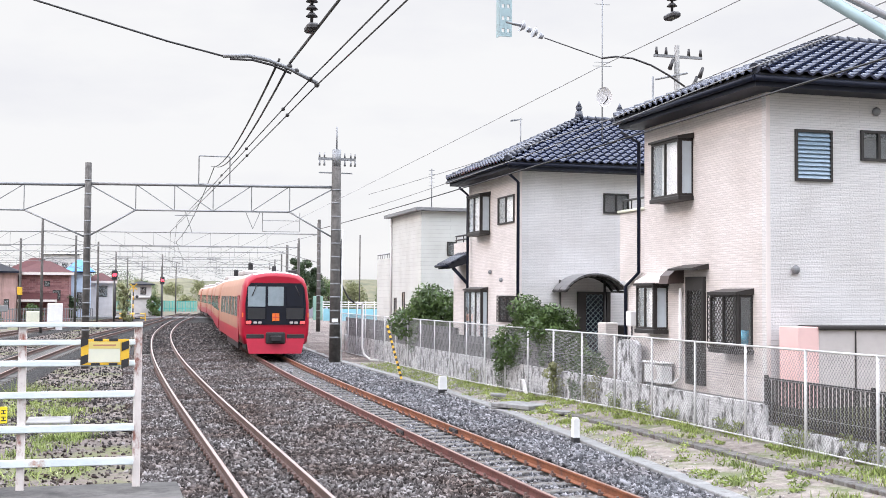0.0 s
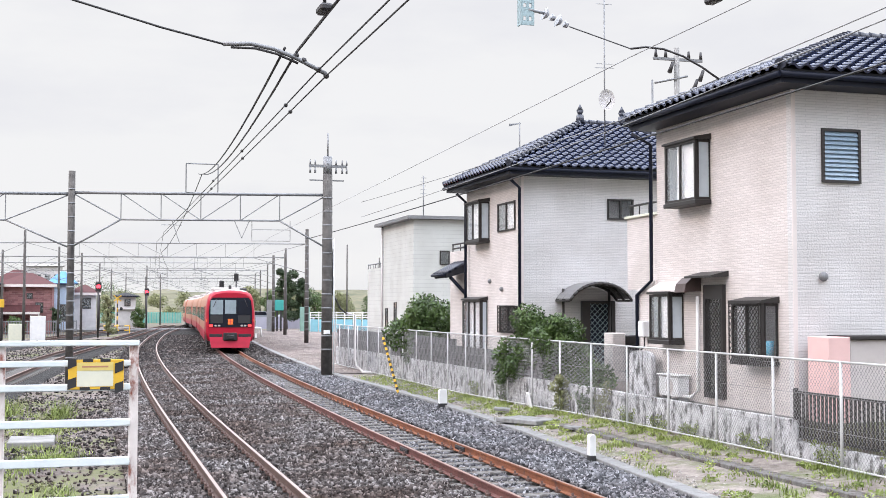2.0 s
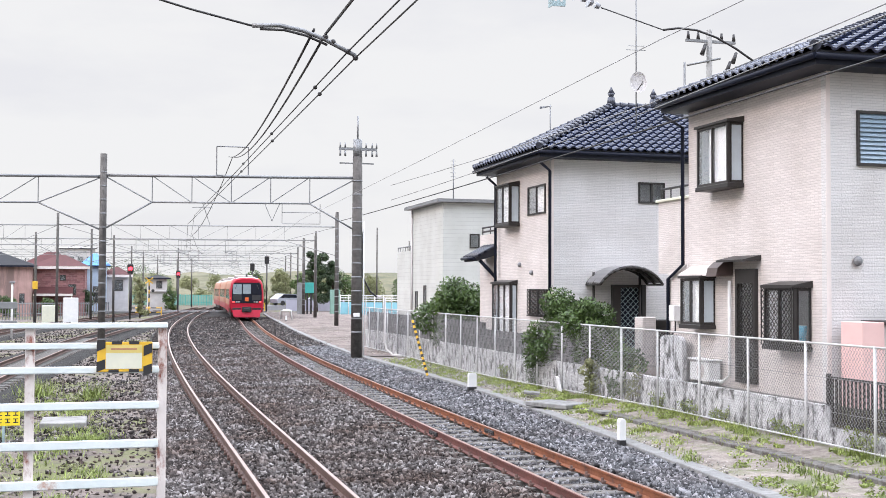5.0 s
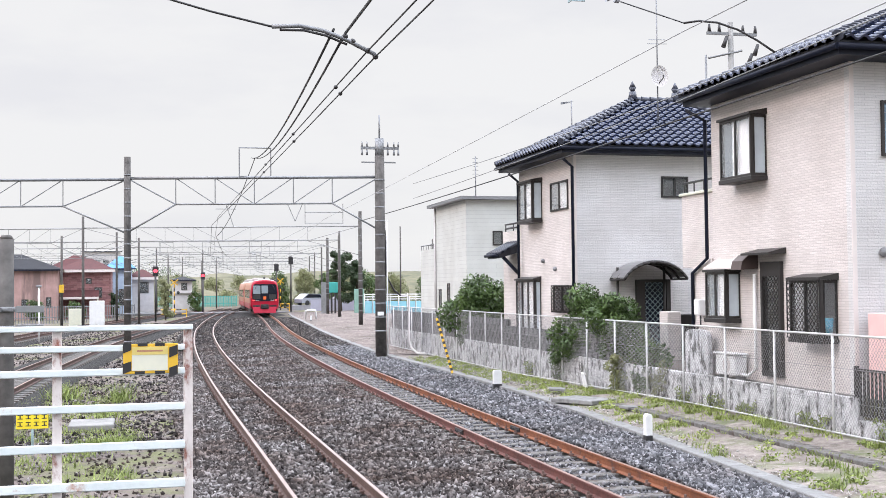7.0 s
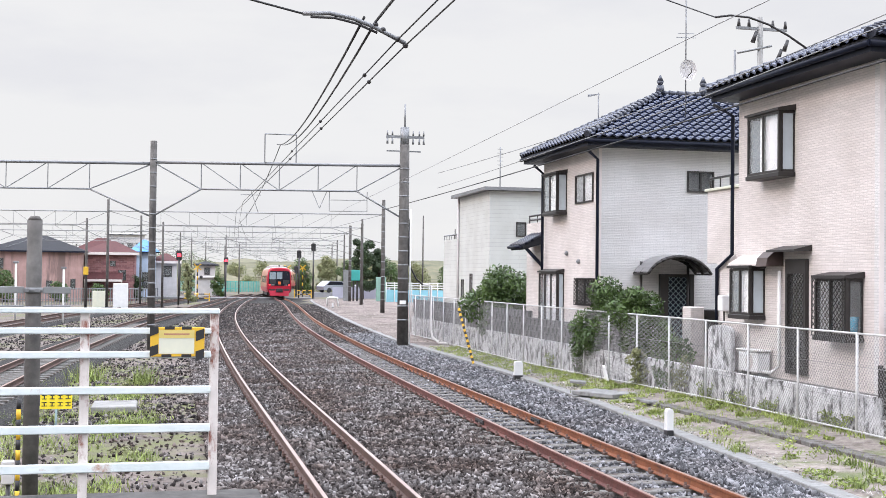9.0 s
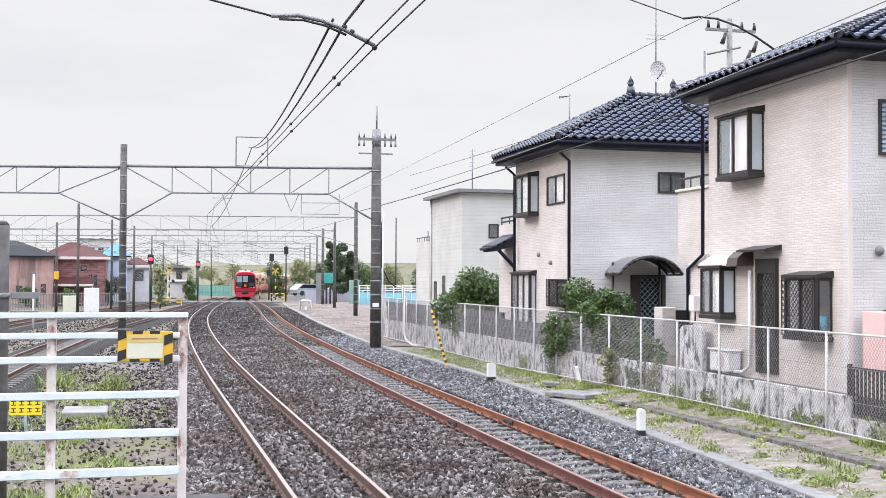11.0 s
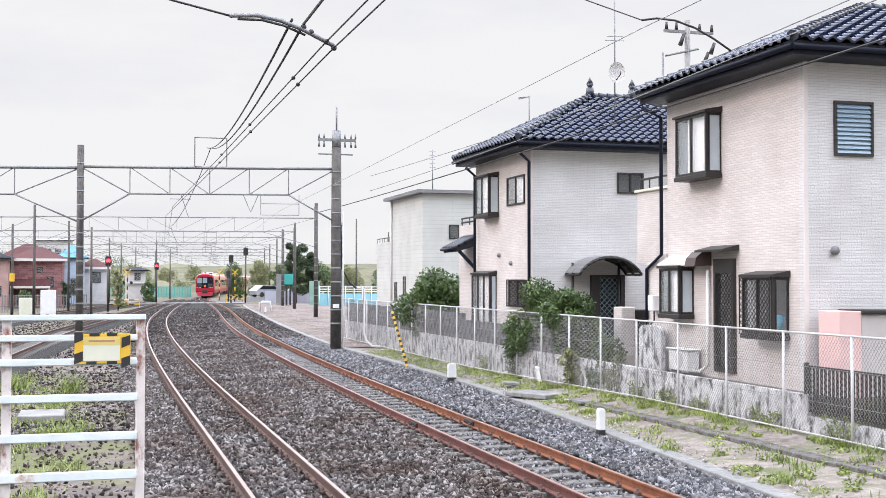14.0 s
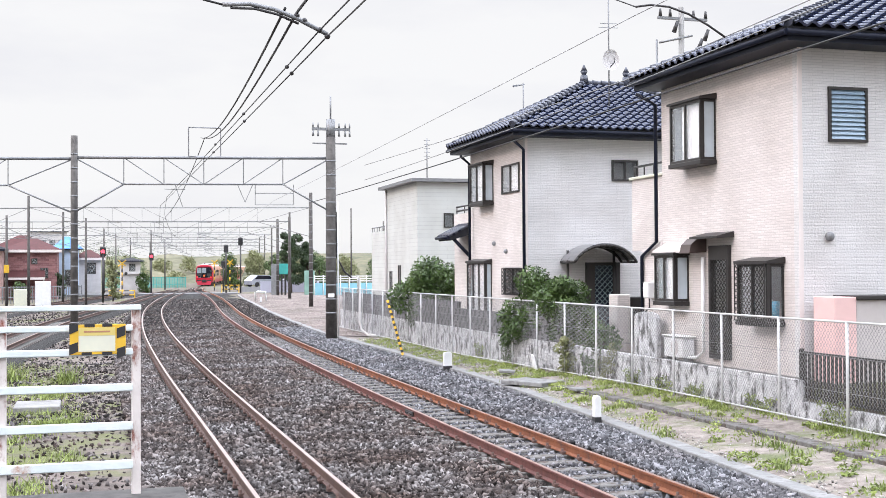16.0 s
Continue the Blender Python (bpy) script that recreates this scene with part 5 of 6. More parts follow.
def chain_fence():
    f = thing("chain_link_fence", (FENCE_X, 0, 0), "white chain-link fence with round posts along the line", "fence")
    y1 = 54.5
    ys = list(np.arange(16.79 - 1.86 * 6, y1, 1.86))
    for y in ys:
        bm = B()
        rod(bm, (0, y, fence_base(y) - 0.2), (0, y, fence_top(y)), 0.024, n=10)
        part("post", bm, M["fencewhite"], f)
    for a, b in zip(ys, ys[1:]):
        part("top_rail", rod(B(), (0, a, fence_top(a)), (0, b, fence_top(b)), 0.018, n=8), M["fencewhite"], f)
        part("bottom_rail", rod(B(), (-0.02, a, fence_base(a) + 0.09), (-0.02, b, fence_base(b) + 0.09), 0.014, n=8), M["fencewhite"], f)
        for h in (0.36, 0.68):
            za, zb = fence_base(a) + h * (fence_top(a) - fence_base(a)), fence_base(b) + h * (fence_top(b) - fence_base(b))
            part("tension_wire", rod(B(), (-0.01, a, za), (-0.01, b, zb), 0.005, n=4), M["mesh"], f)
    bm = B()
    for d in (1, -1):
        y = ys[0]
        while y < ys[-1] - 1.5:
            zb, zt = fence_base(y) + 0.08, fence_top(y) - 0.02
            h = (zt - zb) * 0.8
            a, b = (y, y + h) if d == 1 else (y + h, y)
            rod(bm, (0.004 * d, a, zb), (0.004 * d, b, zt), 0.0027, n=3)
            y += 0.075
    part("wire_mesh", bm, M["mesh"], f, "diamond wire netting")


chain_fence()


# ---------- gantries ----------
def banded_pole(parent, at, height, r0, r1, bands=True, name="post"):
    p = part(name, rod(B(), at, (at[0], at[1], at[2] + height), r0, r1, n=14), M["pole"], parent, "dark concrete pole")
    if bands:
        z = 1.0
        while z < height - 0.6:
            r = r0 + (r1 - r0) * z / height + 0.006
            part("band", rod(B(), (at[0], at[1], at[2] + z), (at[0], at[1], at[2] + z + 0.06), r, n=12), M["steel"], p)
            z += 0.55
    return p


def truss(parent, a, b, depth, n, r=0.035, far=False):
    """A lattice beam from a to b (points on the top chord), with knee braces down to the posts."""
    # far beams get the steel with haze mixed into its colour
    steel = M["farsteel"] if far else M["steel"]
    a, b = Vector(a), Vector(b)
    d = Vector((0, 0, -depth))
    part("top_chord", rod(B(), a, b, r * 1.7, n=6), steel, parent)
    lo, hi = a.lerp(b, 0.19), a.lerp(b, 0.81)
    part("bottom_chord", rod(B(), lo + d, hi + d, r, n=6), steel, parent)
    part("knee_brace", rod(B(), lo + d, a + d * 2.05, r, n=6), steel, parent)
    part("knee_brace", rod(B(), hi + d, b + d * 2.05, r, n=6), steel, parent)
    part("knee_brace", rod(B(), a, lo + d, r * 0.8, n=5), steel, parent)
    part("knee_brace", rod(B(), b, hi + d, r * 0.8, n=5), steel, parent)
    for i in range(n + 1):
        p = lo.lerp(hi, i / n)
        part("upright", rod(B(), p, p + d, r * 0.6, n=5), steel, parent)
        if i < n:
            q = lo.lerp(hi, (i + 1) / n)
            s, t = (p, q + d) if i < n / 2 else (q, p + d)
            part("diagonal", rod(B(), s, t, r * 0.55, n=5), steel, parent)


def dropper(parent, at, w, h, r=0.025):
    x, y, z = at
    bm = B()
    for s in (-1, 1):
        rod(bm, (x + s * w / 2, y, z), (x + s * w / 2, y, z + h), r, n=5)
    for k in (0.0, 1.0):
        rod(bm, (x - w / 2, y, z + k * h), (x + w / 2, y, z + k * h), r, n=5)
    part("hanger_frame", bm, M["steel"] if r > 0.02 else M["farsteel"], parent, "square steel hanger frame")


def gantry(xl, xr, yl, yr, zb, far_left, label, bands, group="gantries over the tracks", zg=-0.35, top=0.85):
    g = thing("overhead_gantry", (0, 0, 0), label, "gantry", group)
    banded_pole(g, (xl, yl, zg), zb - zg + top, 0.15 if bands else 0.11, 0.13 if bands else 0.09, bands)
    banded_pole(g, (xr, yr, -0.05), zb + 0.05 + top, 0.225 if bands else 0.11, 0.19 if bands else 0.09, bands)
    truss(g, (xl, yl, zb), (xr, yr, zb), 1.05, 4 if bands else 6, 0.035 if bands else 0.024, not bands)
    if far_left:
        slope = (yl - yr) / (xl - xr)
        xe = xl - far_left
        ye = yl - far_left * slope
        banded_pole(g, (xe, ye, zg), zb - zg + top, 0.13, 0.11, False)
        truss(g, (xe, ye, zb - 0.05), (xl, yl, zb - 0.05), 1.05, 5, 0.035 if bands else 0.024, not bands)
    return g


g1 = gantry(-1.2, 8.62, 48.0, 46.1, 7.15, 13.0, "steel truss gantry on banded concrete poles over the tracks", True)
dropper(g1, (3.75, 47.1, 7.2), 1.25, 1.15)
for a, b in (((5.0, 46.8, 6.1), (5.3, 46.8, 5.4)), ((5.6, 46.8, 6.1), (5.3, 46.8, 5.4)), ((5.7, 46.8, 5.75), (7.2, 46.6, 5.75)), ((5.7, 46.8, 5.3), (7.2, 46.6, 5.3)), ((5.7, 46.8, 5.3), (5.7, 46.8, 6.1)), ((7.2, 46.6, 5.3), (7.2, 46.6, 6.1)), ((2.6, 47.2, 6.1), (2.9, 47.2, 5.2)), ((2.2, 47.2, 5.9), (3.0, 47.2, 5.9))):
    part("cantilever", rod(B(), a, b, 0.015, n=5), M["farsteel"], g1)
# crossarm and mast on the tall pole
bm = B()
rod(bm, (8.62, 46.1, 7.95), (8.62, 46.1, 8.7), 0.18, n=12)
rod(bm, (8.62, 46.1, 8.7), (8.62, 46.1, 9.65), 0.035, n=6)
box(bm, 7.85, 9.4, 46.0, 46.06, 8.25, 8.36)
box(bm, 7.9, 9.3, 46.14, 46.2, 7.72, 7.77)
for x in (7.9, 8.1, 8.95, 9.2, 9.38):
    rod(bm, (x, 46.03, 8.36), (x, 46.03, 8.56), 0.04, 0.02, n=8)
    rod(bm, (x, 46.03, 8.24), (x, 46.03, 8.02), 0.03, 0.045, n=8)
part("crossarm", bm, M["steel"], g1, "steel crossarm with insulators and a mast")
bm = B()
pipe(bm, [(8.85, 46.0, 5.0), (8.83, 46.0, 3.2), (9.15, 46.0, 2.6), (9.4, 46.0, 2.4)], 0.035, 6)
part("conduit", rod(B(), (8.87, 45.96, -0.05), (8.87, 45.96, 5.4), 0.028, n=6), M["plastic"], g1, "thin white conduit")
part("cable_duct", bm, M["dark"], g1, "dark cable down the pole")
bm = B()
box(bm, 8.45, 8.7, 45.85, 45.89, 1.6, 1.75)
part("plate", bm, M["plastic"], g1, "small white plate")
for xl, xr, yl, yr, zb, fl in ((-4.9, 15.0, 90, 86.5, 7.3, 12), (-3.0, 17.1, 112, 109, 7.2, 14), (-2.0, 18.2, 128, 124, 7.2, 16), (1.0, 22.0, 158, 154, 7.3, 18), (3.0, 25.0, 186, 182, 7.4, 22), (6.0, 28.0, 214, 210, 7.6, 26), (11, 34, 250, 246, 7.8, 30)):
    gg = gantry(xl, xr, yl, yr, zb, fl, "distant steel truss gantry over several tracks", False)
    for k in (0.3, 0.45, 0.62):
        xx = xl + (xr - xl) * k
        yy = yl + (yr - yl) * k
        dropper(gg, (xx, yy, zb - 1.9), 0.9, 0.8, 0.015)
        part("registration_arm", rod(B(), (xx - 0.6, yy, zb - 1.9), (xx + 0.9, yy, zb - 2.3), 0.025, n=5), M["farsteel"], gg)

# ---------- overhead wires ----------
def wires(name, spans, r, label, material=None, drop=0.25):
    w = thing(name, (0, 0, 0), label, "wire", "overhead wires")
    for a, b in spans:
        part("strand", pipe(B(), sag(a, b, drop), r, 5), material or M["wire"], w)
    return w


PULL_Y = 11.6
wires("feeder_wire", [((1.48, PULL_Y, 5.36), (3.75, 47.1, 7.95)), ((1.36, PULL_Y, 5.40), (3.6, 47.1, 7.95))], 0.015, "thick dark messenger cable over the track", drop=0.42)
wires("feeder_wire", [((1.48, PULL_Y, 5.36), (1.35, -20, 5.6))], 0.015, "dark messenger cable above the platform", drop=0.05)
wires("contact_wire", [((1.80, PULL_Y, 5.13), (2.05, 47.4, 5.25)), ((1.80, PULL_Y, 5.13), (1.8, -20, 5.0)), ((2.05, 47.4, 5.25), (4.3, 91, 5.2)), ((4.3, 91, 5.2), (7.4, 127, 5.2))], 0.0085, "thin contact wire over the track", drop=0.02)
wires("contact_wire", [((1.72, PULL_Y, 5.19), (2.3, 47.4, 5.6)), ((1.72, PULL_Y, 5.19), (1.7, -20, 5.1)), ((2.3, 47.4, 5.6), (4.6, 91, 6.2))], 0.0085, "thin catenary wire over the track", drop=0.02)
pull = thing("pull_off", (0, 0, 0), "curved steel pull-off arm with its stay wire", "overhead fitting")
part("arm", pipe(B(), [(0.72, PULL_Y, 5.40), (1.0, PULL_Y, 5.42), (1.25, PULL_Y, 5.38), (1.48, PULL_Y, 5.30), (1.80, PULL_Y, 5.15)], 0.024, 8), M["steel"], pull)
part("arm", pipe(B(), [(0.80, PULL_Y, 5.37), (1.05, PULL_Y, 5.375), (1.28, PULL_Y, 5.33), (1.5, PULL_Y, 5.245)], 0.014, 8), M["dark"], pull)
part("stay_wire", pipe(B(), [(0.72, PULL_Y, 5.40), (0.1, PULL_Y, 5.53), (-1.32, PULL_Y, 5.89), (-3.4, PULL_Y, 6.5)], 0.012, 5), M["wire"], pull)
for x, z in ((1.48, 5.33), (1.56, 5.28), (1.72, 5.19), (1.80, 5.13)):
    bm = B()
    bmesh.ops.create_uvsphere(bm, u_segments=8, v_segments=6, radius=0.032, matrix=Matrix.Translation((x, PULL_Y, z)))
    part("clamp", bm, M["dark"], pull)
for yy in (14.0, 19.0, 24.5):
    for k, (x, z) in enumerate(((1.80, 5.13), (1.72, 5.19))):
        bm = B()
        s = (yy - PULL_Y) / 36
        bmesh.ops.create_uvsphere(bm, u_segments=8, v_segments=6, radius=0.027, matrix=Matrix.Translation((x + s * (0.25 if k == 0 else 0.58), yy, z + s * (0.12 if k == 0 else 0.41) - 0.01)))
        part("spacer", bm, M["dark"], pull)

# right-hand wires and pull-off
RY = 12.58
wires("contact_wire", [((5.8, RY, 5.78), (6.4, 46.5, 5.45)), ((5.8, RY, 5.78), (5.8, -20, 6.1)), ((6.4, 46.5, 5.45), (9.2, 86, 5.4)), ((9.2, 86, 5.4), (12.0, 126, 5.4))], 0.006, "thin grey contact wire over the main track", M["greywire"], 0.02)
wires("feeder_wire", [((3.75, 47.1, 7.95), (4.6, 88, 6.6)), ((4.6, 88, 6.6), (8.0, 126, 6.4))], 0.018, "dark sagging feeder cable between gantries", drop=0.5)
wires("power_line", [((10.35, -15, 6.5), (10.35, 21.4, 6.17)), ((10.35, 21.4, 6.17), (10.4, 60, 6.2))], 0.018, "black telephone cable running past the house eaves", M["black"], drop=0.06)
wires("power_line", [((10.2, -10, 7.6), (10.2, 22.4, 6.5)), ((10.2, 22.4, 6.5), (10.0, 46.1, 6.3)), ((10.3, -10, 7.9), (10.3, 22.4, 6.68)), ((10.3, 22.4, 6.68), (10.0, 46.1, 6.9))], 0.011, "thin grey wire passing in front of the roofs", M["farsteel"], 0.04)
pr = thing("pull_off", (0, 0, 0), "curved steel pull-off arm hung from ribbed insulators", "overhead fitting")
part("arm", pipe(B(), [(5.8, RY, 5.88), (6.0, RY, 5.915), (6.25, RY, 5.905), (6.52, RY, 5.83), (6.78, RY, 5.71), (7.02, RY, 5.57)], 0.014, 8), M["dark"], pr)
part("stay_wire", rod(B(), (4.98, RY, 6.10), (5.8, RY, 5.88), 0.008, n=5), M["wire"], pr)
part("link", rod(B(), (4.45, RY, 6.27), (4.66, RY, 6.24), 0.018, n=6), M["steel"], pr)
for k in range(4):
    s = Vector((4.64, RY, 6.245)).lerp(Vector((4.98, RY, 6.10)), k / 4 + 0.05)
    e = Vector((4.64, RY, 6.245)).lerp(Vector((4.98, RY, 6.10)), k / 4 + 0.2)
    part("insulator_disc", rod(B(), s, e, 0.085 if k % 2 == 0 else 0.045, 0.03, n=12), M["insul"], pr, "pale ribbed insulator")
bk = thing("steel_bracket", (4.44, RY, 6.08), "pale blue perforated steel bracket", "bracket")
bm = B()
for k in range(10):
    z = k * 0.16
    for a, b in ((-0.085, -0.055), (-0.018, 0.018), (0.055, 0.085)):
        box(bm, a, b, -0.01, 0.01, z, z + 0.16)
    for a, b in ((-0.055, -0.018), (0.018, 0.055)):
        box(bm, a, b, -0.01, 0.01, z, z + 0.055)
        box(bm, a, b, -0.01, 0.01, z + 0.105, z + 0.16)
part("plate", bm, M["bluesteel"], bk)
part("rear_flange", box(B(), -0.085, -0.075, 0.011, 0.12, 0, 1.6), M["bluesteel"], bk)
bm = B()
rod(bm, (-0.0, 0.1, 1.6), (-0.0, 0.1, 3.0), 0.08, n=8)
part("hanger", bm, M["bluesteel"], bk)


def wire_insulator(at, label):
    w = thing("insulator", at, label, "insulator", "hanging insulators")
    for k in range(4):
        part("disc", rod(B(), (0, 0, 0.06 + k * 0.075), (0, 0, 0.10 + k * 0.075), 0.062, 0.03, n=12), M["dark"], w)
    part("stem", rod(B(), (0, 0, -0.05), (0, 0, 2.2), 0.016, n=6), M["dark"], w)
    part("clamp", box(B(), -0.06, 0.06, -0.12, 0.12, -0.09, -0.02, 0.02), M["dark"], w)


wire_insulator((5.8, 10.55, 6.04), "dark ribbed insulator holding a wire")
wire_insulator((1.42, 9.75, 5.42), "dark ribbed insulator over the messenger cable")
mast = thing("overhead_mast", (7.6, 5.1, 0.0), "tall steel overhead line mast with pale blue tube arms", "mast")
part("shaft", rod(B(), (0, 0, -0.3), (0, 0, 7.5), 0.14, n=12), M["pole"], mast)
part("arm_tube", rod(B(), (-3.3, 0.85, 5.22), (-0.1, 0.02, 3.28), 0.045, n=10), M["bluesteel"], mast)
part("stay_tube", rod(B(), (-2.98, 0.76, 5.10), (-0.1, 0.05, 3.7), 0.03, n=8), M["steel"], mast)
near = thing("overhead_gantry", (0, 0, 0), "steel beam gantry over the tracks at the platform end", "gantry", "gantries over the tracks")
for x in (-4.2, 12.6):
    part("post", rod(B(), (x, 12.68, -0.4), (x, 12.68, 9.5), 0.16, n=12), M["pole"], near)
part("beam", box(B(), -4.2, 12.6, 12.56, 12.8, 8.9, 9.2, 0.02), M["steel"], near)


# roof aerials, utility pole
def aerial():
    a = thing("roof_aerial", (13.95, 31.2, 7.2), "thin roof mast with a grey satellite dish and aerials", "aerial")
    part("mast", rod(B(), (0, 0, 0), (0, 0, 4.7), 0.02, n=6), M["steel"], a)
    bm = B()
    n = 20
    c = bm.verts.new((0, -0.08, 1.56))
    prev = None
    for ring, (r, d) in enumerate(((0.12, 0.075), (0.22, 0.05), (0.31, 0.0))):
        vs = [bm.verts.new((r * 0.85 * math.cos(2 * math.pi * i / n), -0.08 - 0.08 + d, 1.56 + r * math.sin(2 * math.pi * i / n))) for i in range(n)]
        for i in range(n):
            if prev is None:
                bm.faces.new((c, vs[i], vs[(i + 1) % n]))
            else:
                bm.faces.new((prev[i], vs[i], vs[(i + 1) % n], prev[(i + 1) % n]))
        prev = vs
    part("dish", bm, M["greywall"], a, "pale grey satellite dish")
    part("feed_arm", pipe(B(), [(0, -0.1, 1.36), (0, -0.4, 1.46), (0, -0.42, 1.56)], 0.015, 5), M["dark"], a)
    for z, w in ((2.5, 0.35), (2.62, 0.3), (4.4, 0.3)):
        part("element", rod(B(), (-w, -0.1, z), (w, 0.1, z + 0.06), 0.01, n=5), M["steel"], a)
    b = thing("roof_aerial", (12.4, 34.2, 7.0), "small thin rooftop aerial on a mast", "aerial")
    part("mast", rod(B(), (0, 0, 0), (0, 0, 1.5), 0.02, n=6), M["steel"], b)
    for k in range(4):
        part("element", rod(B(), (-0.35, 0, 1.42 - k * 0.04 + k * 0.02), (0.05, 0, 1.46), 0.01, n=5), M["steel"], b)


aerial()


def utility_pole():
    u = thing("utility_pole", (20.3, 38.7, 0.0), "grey concrete utility pole with crossarm and switches", "utility pole")
    part("shaft", rod(B(), (0, 0, 0), (0, 0, 12.3), 0.14, 0.10, n=14), M["concrete"], u)
    part("crossarm", box(B(), -0.95, 1.05, -0.05, 0.05, 11.82, 11.92), M["steel"], u)
    part("crossarm", rod(B(), (-0.9, 0, 10.95), (0.4, -0.1, 11.25), 0.04, n=6), M["steel"], u)
    for x in (-0.85, -0.45, 0.5, 1.0):
        part("insulator", rod(B(), (x, 0, 11.93), (x, 0, 12.2), 0.07, 0.04, n=8), M["dark"], u)
    for x, z in ((-0.35, 11.35), (0.9, 11.1), (0.65, 10.75)):
        part("switch", rod(B(), (x, -0.1, z), (x + 0.15, -0.1, z + 0.4), 0.09, 0.06, n=8), M["dark"], u)
    part("second_mast", rod(B(), (-0.9, 0.2, 7.0), (-0.9, 0.2, 11.1), 0.04, n=6), M["steel"], u)


utility_pole()


# ---------- verge: markers, slabs, trough, guy ----------
def marker(at, label, w=0.07):
    m = thing("distance_marker", at, label, "marker post", "white marker posts")
    part("foot", box(B(), -w - 0.005, w + 0.005, -0.07, 0.07, -0.08, 0.07, 0.01), M["black"], m, "black base")
    bm = B()
    prism(bm, [(-w, 0.07), (w, 0.07), (w, 0.40), (w - 0.025, 0.44), (0.025 - w, 0.44), (-w, 0.40)], "y", -0.065, 0.065)
    part("body", bm, M["plastic"], m)


marker((8.02, 18.85, 0.0), "short white concrete marker post with a black base", 0.058)
marker((8.72, 30.35, 0.0), "broad white marker post with a dark base", 0.11)
marker((12.9, 98.0, 0.0), "white marker post far along the kerb")
bm = B()
box(bm, -0.42, 0.42, -0.62, 0.62, -0.05, 0.05, 0.015)
lid = solo("manhole_slab", bm, M["kerb"], "flat pale concrete manhole slab in the verge", "slab")
lid.matrix_basis = pose(9.12, 24.9, 0.10, 0, 0, 28)
for x, y, r in ((9.3, 22.6, 15), (9.35, 27.3, -20)):
    bm = B()
    box(bm, -0.2, 0.2, -0.15, 0.15, -0.03, 0.03, 0.01)
    s = solo("broken_slab", bm, M["kerb"], "small broken piece of concrete paving", "slab", "broken slabs")
    s.matrix_basis = pose(x, y, 0.15, 3, 4, r)
bm = B()
prism(bm, [(-0.14, 0.0), (0.16, 0.0), (0.08, 0.42), (-0.06, 0.38)], "y", -0.03, 0.03)
s = solo("concrete_shard", bm, M["plastic"], "pale broken concrete shard leaning on the wall", "slab")
s.matrix_basis = pose(10.3, 27.8, 0.1, -12, 0, 80)
trough = thing("cable_trough", (9.42, 0, 0), "row of weathered concrete cable trough lids", "cable trough", kind="structure")
bm = B()
box(bm, -0.15, 0.15, -0.245, 0.245, -0.1, 0.05, 0.01)
LID = to_mesh("trough_lid", bm, M["sleeper"])
y = 8.0
while y < 24.0:
    o = new("trough_lid", LID)
    o.parent = trough
    o.matrix_basis = pose(-0.02 * (y - 15) * 0.3, y, ground_z(9.42, y) + random.uniform(0.0, 0.02), 0, 0, random.uniform(-1.5, 1.5))
    y += 0.5


def guy_guard():
    g = thing("guy_guard", (8.86, 35.6, 0.0), "leaning pole cover with yellow and black bands", "pole")
    a, b = Vector((0, 0, -0.1)), Vector((-0.30, 0.9, 1.7))
    n = 22
    for k in range(n):
        part("band", rod(B(), a.lerp(b, k / n), a.lerp(b, (k + 1) / n), 0.042, n=5), M["yellow"] if k % 2 else M["black"], g)


guy_guard()


# ---------- plants ----------
def leaf_cloud(rng, centres, radii, count, size, squash=0.85):
    """Small folded leaves round several centres."""
    pick = rng.integers(0, len(centres), count)
    c, r = np.asarray(centres)[pick], np.asarray(radii)[pick][:, None]
    d = rng.normal(size=(count, 3))
    d /= np.linalg.norm(d, axis=1, keepdims=True)
    p = c + d * r * (0.35 + 0.65 * rng.random((count, 1)) ** 0.45) * [1, 1, squash]
    u = rng.normal(size=(count, 3))
    u /= np.linalg.norm(u, axis=1, keepdims=True)
    w = np.cross(u, d + 0.3 * rng.normal(size=(count, 3)))
    w /= np.linalg.norm(w, axis=1, keepdims=True) + 1e-6
    s = size * (0.6 + 0.8 * rng.random((count, 1)))
    v = np.stack([p - u * s, p + w * s * 0.42 , p + u * s, p - w * s * 0.42], 1)
    f = np.arange(count * 4).reshape(-1, 4)
    return v.reshape(-1, 3), f


def tree(name, at, height, spread, leaves, size, material, label, seed, trunk=0.12, bare=0.25, cat="tree", lobes=14):
    rng = np.random.default_rng(seed)
    t = thing(name, at, label, cat)
    bm = B()
    top = Vector((0.1 * spread * rng.normal(), 0.1 * spread * rng.normal(), height * 0.8))
    rod(bm, (0, 0, -0.1), top * 0.45, trunk, trunk * 0.7, n=8)
    rod(bm, top * 0.45, top, trunk * 0.7, trunk * 0.2, n=8)
    centres, radii = [], []
    for k in range(lobes):
        a, q = 2 * math.pi * (k / lobes + 0.1 * rng.random()), rng.random()
        z = height * (bare + (0.92 - bare) * ((k * 0.618) % 1.0))
        rr = spread * (0.25 + 0.75 * q) * (1.0 - 0.55 * abs((z / height - bare) / (1 - bare) - 0.4))
        c = Vector((rr * math.cos(a) * 0.75, rr * math.sin(a) * 0.75, z))
        rod(bm, top * min(0.95, 0.8 * z / (height * 0.8)), c, trunk * 0.35, trunk * 0.08, n=5)
        centres.append(tuple(c))
        radii.append(spread * (0.28 + 0.25 * rng.random()))
    part("trunk", bm, M["bark"], t)
    v, f = leaf_cloud(rng, centres, radii, leaves, size)
    o = new("crown", raw("crown", v, f, material))
    o.parent = t
    tagged(o, kind="stuff")
    return t


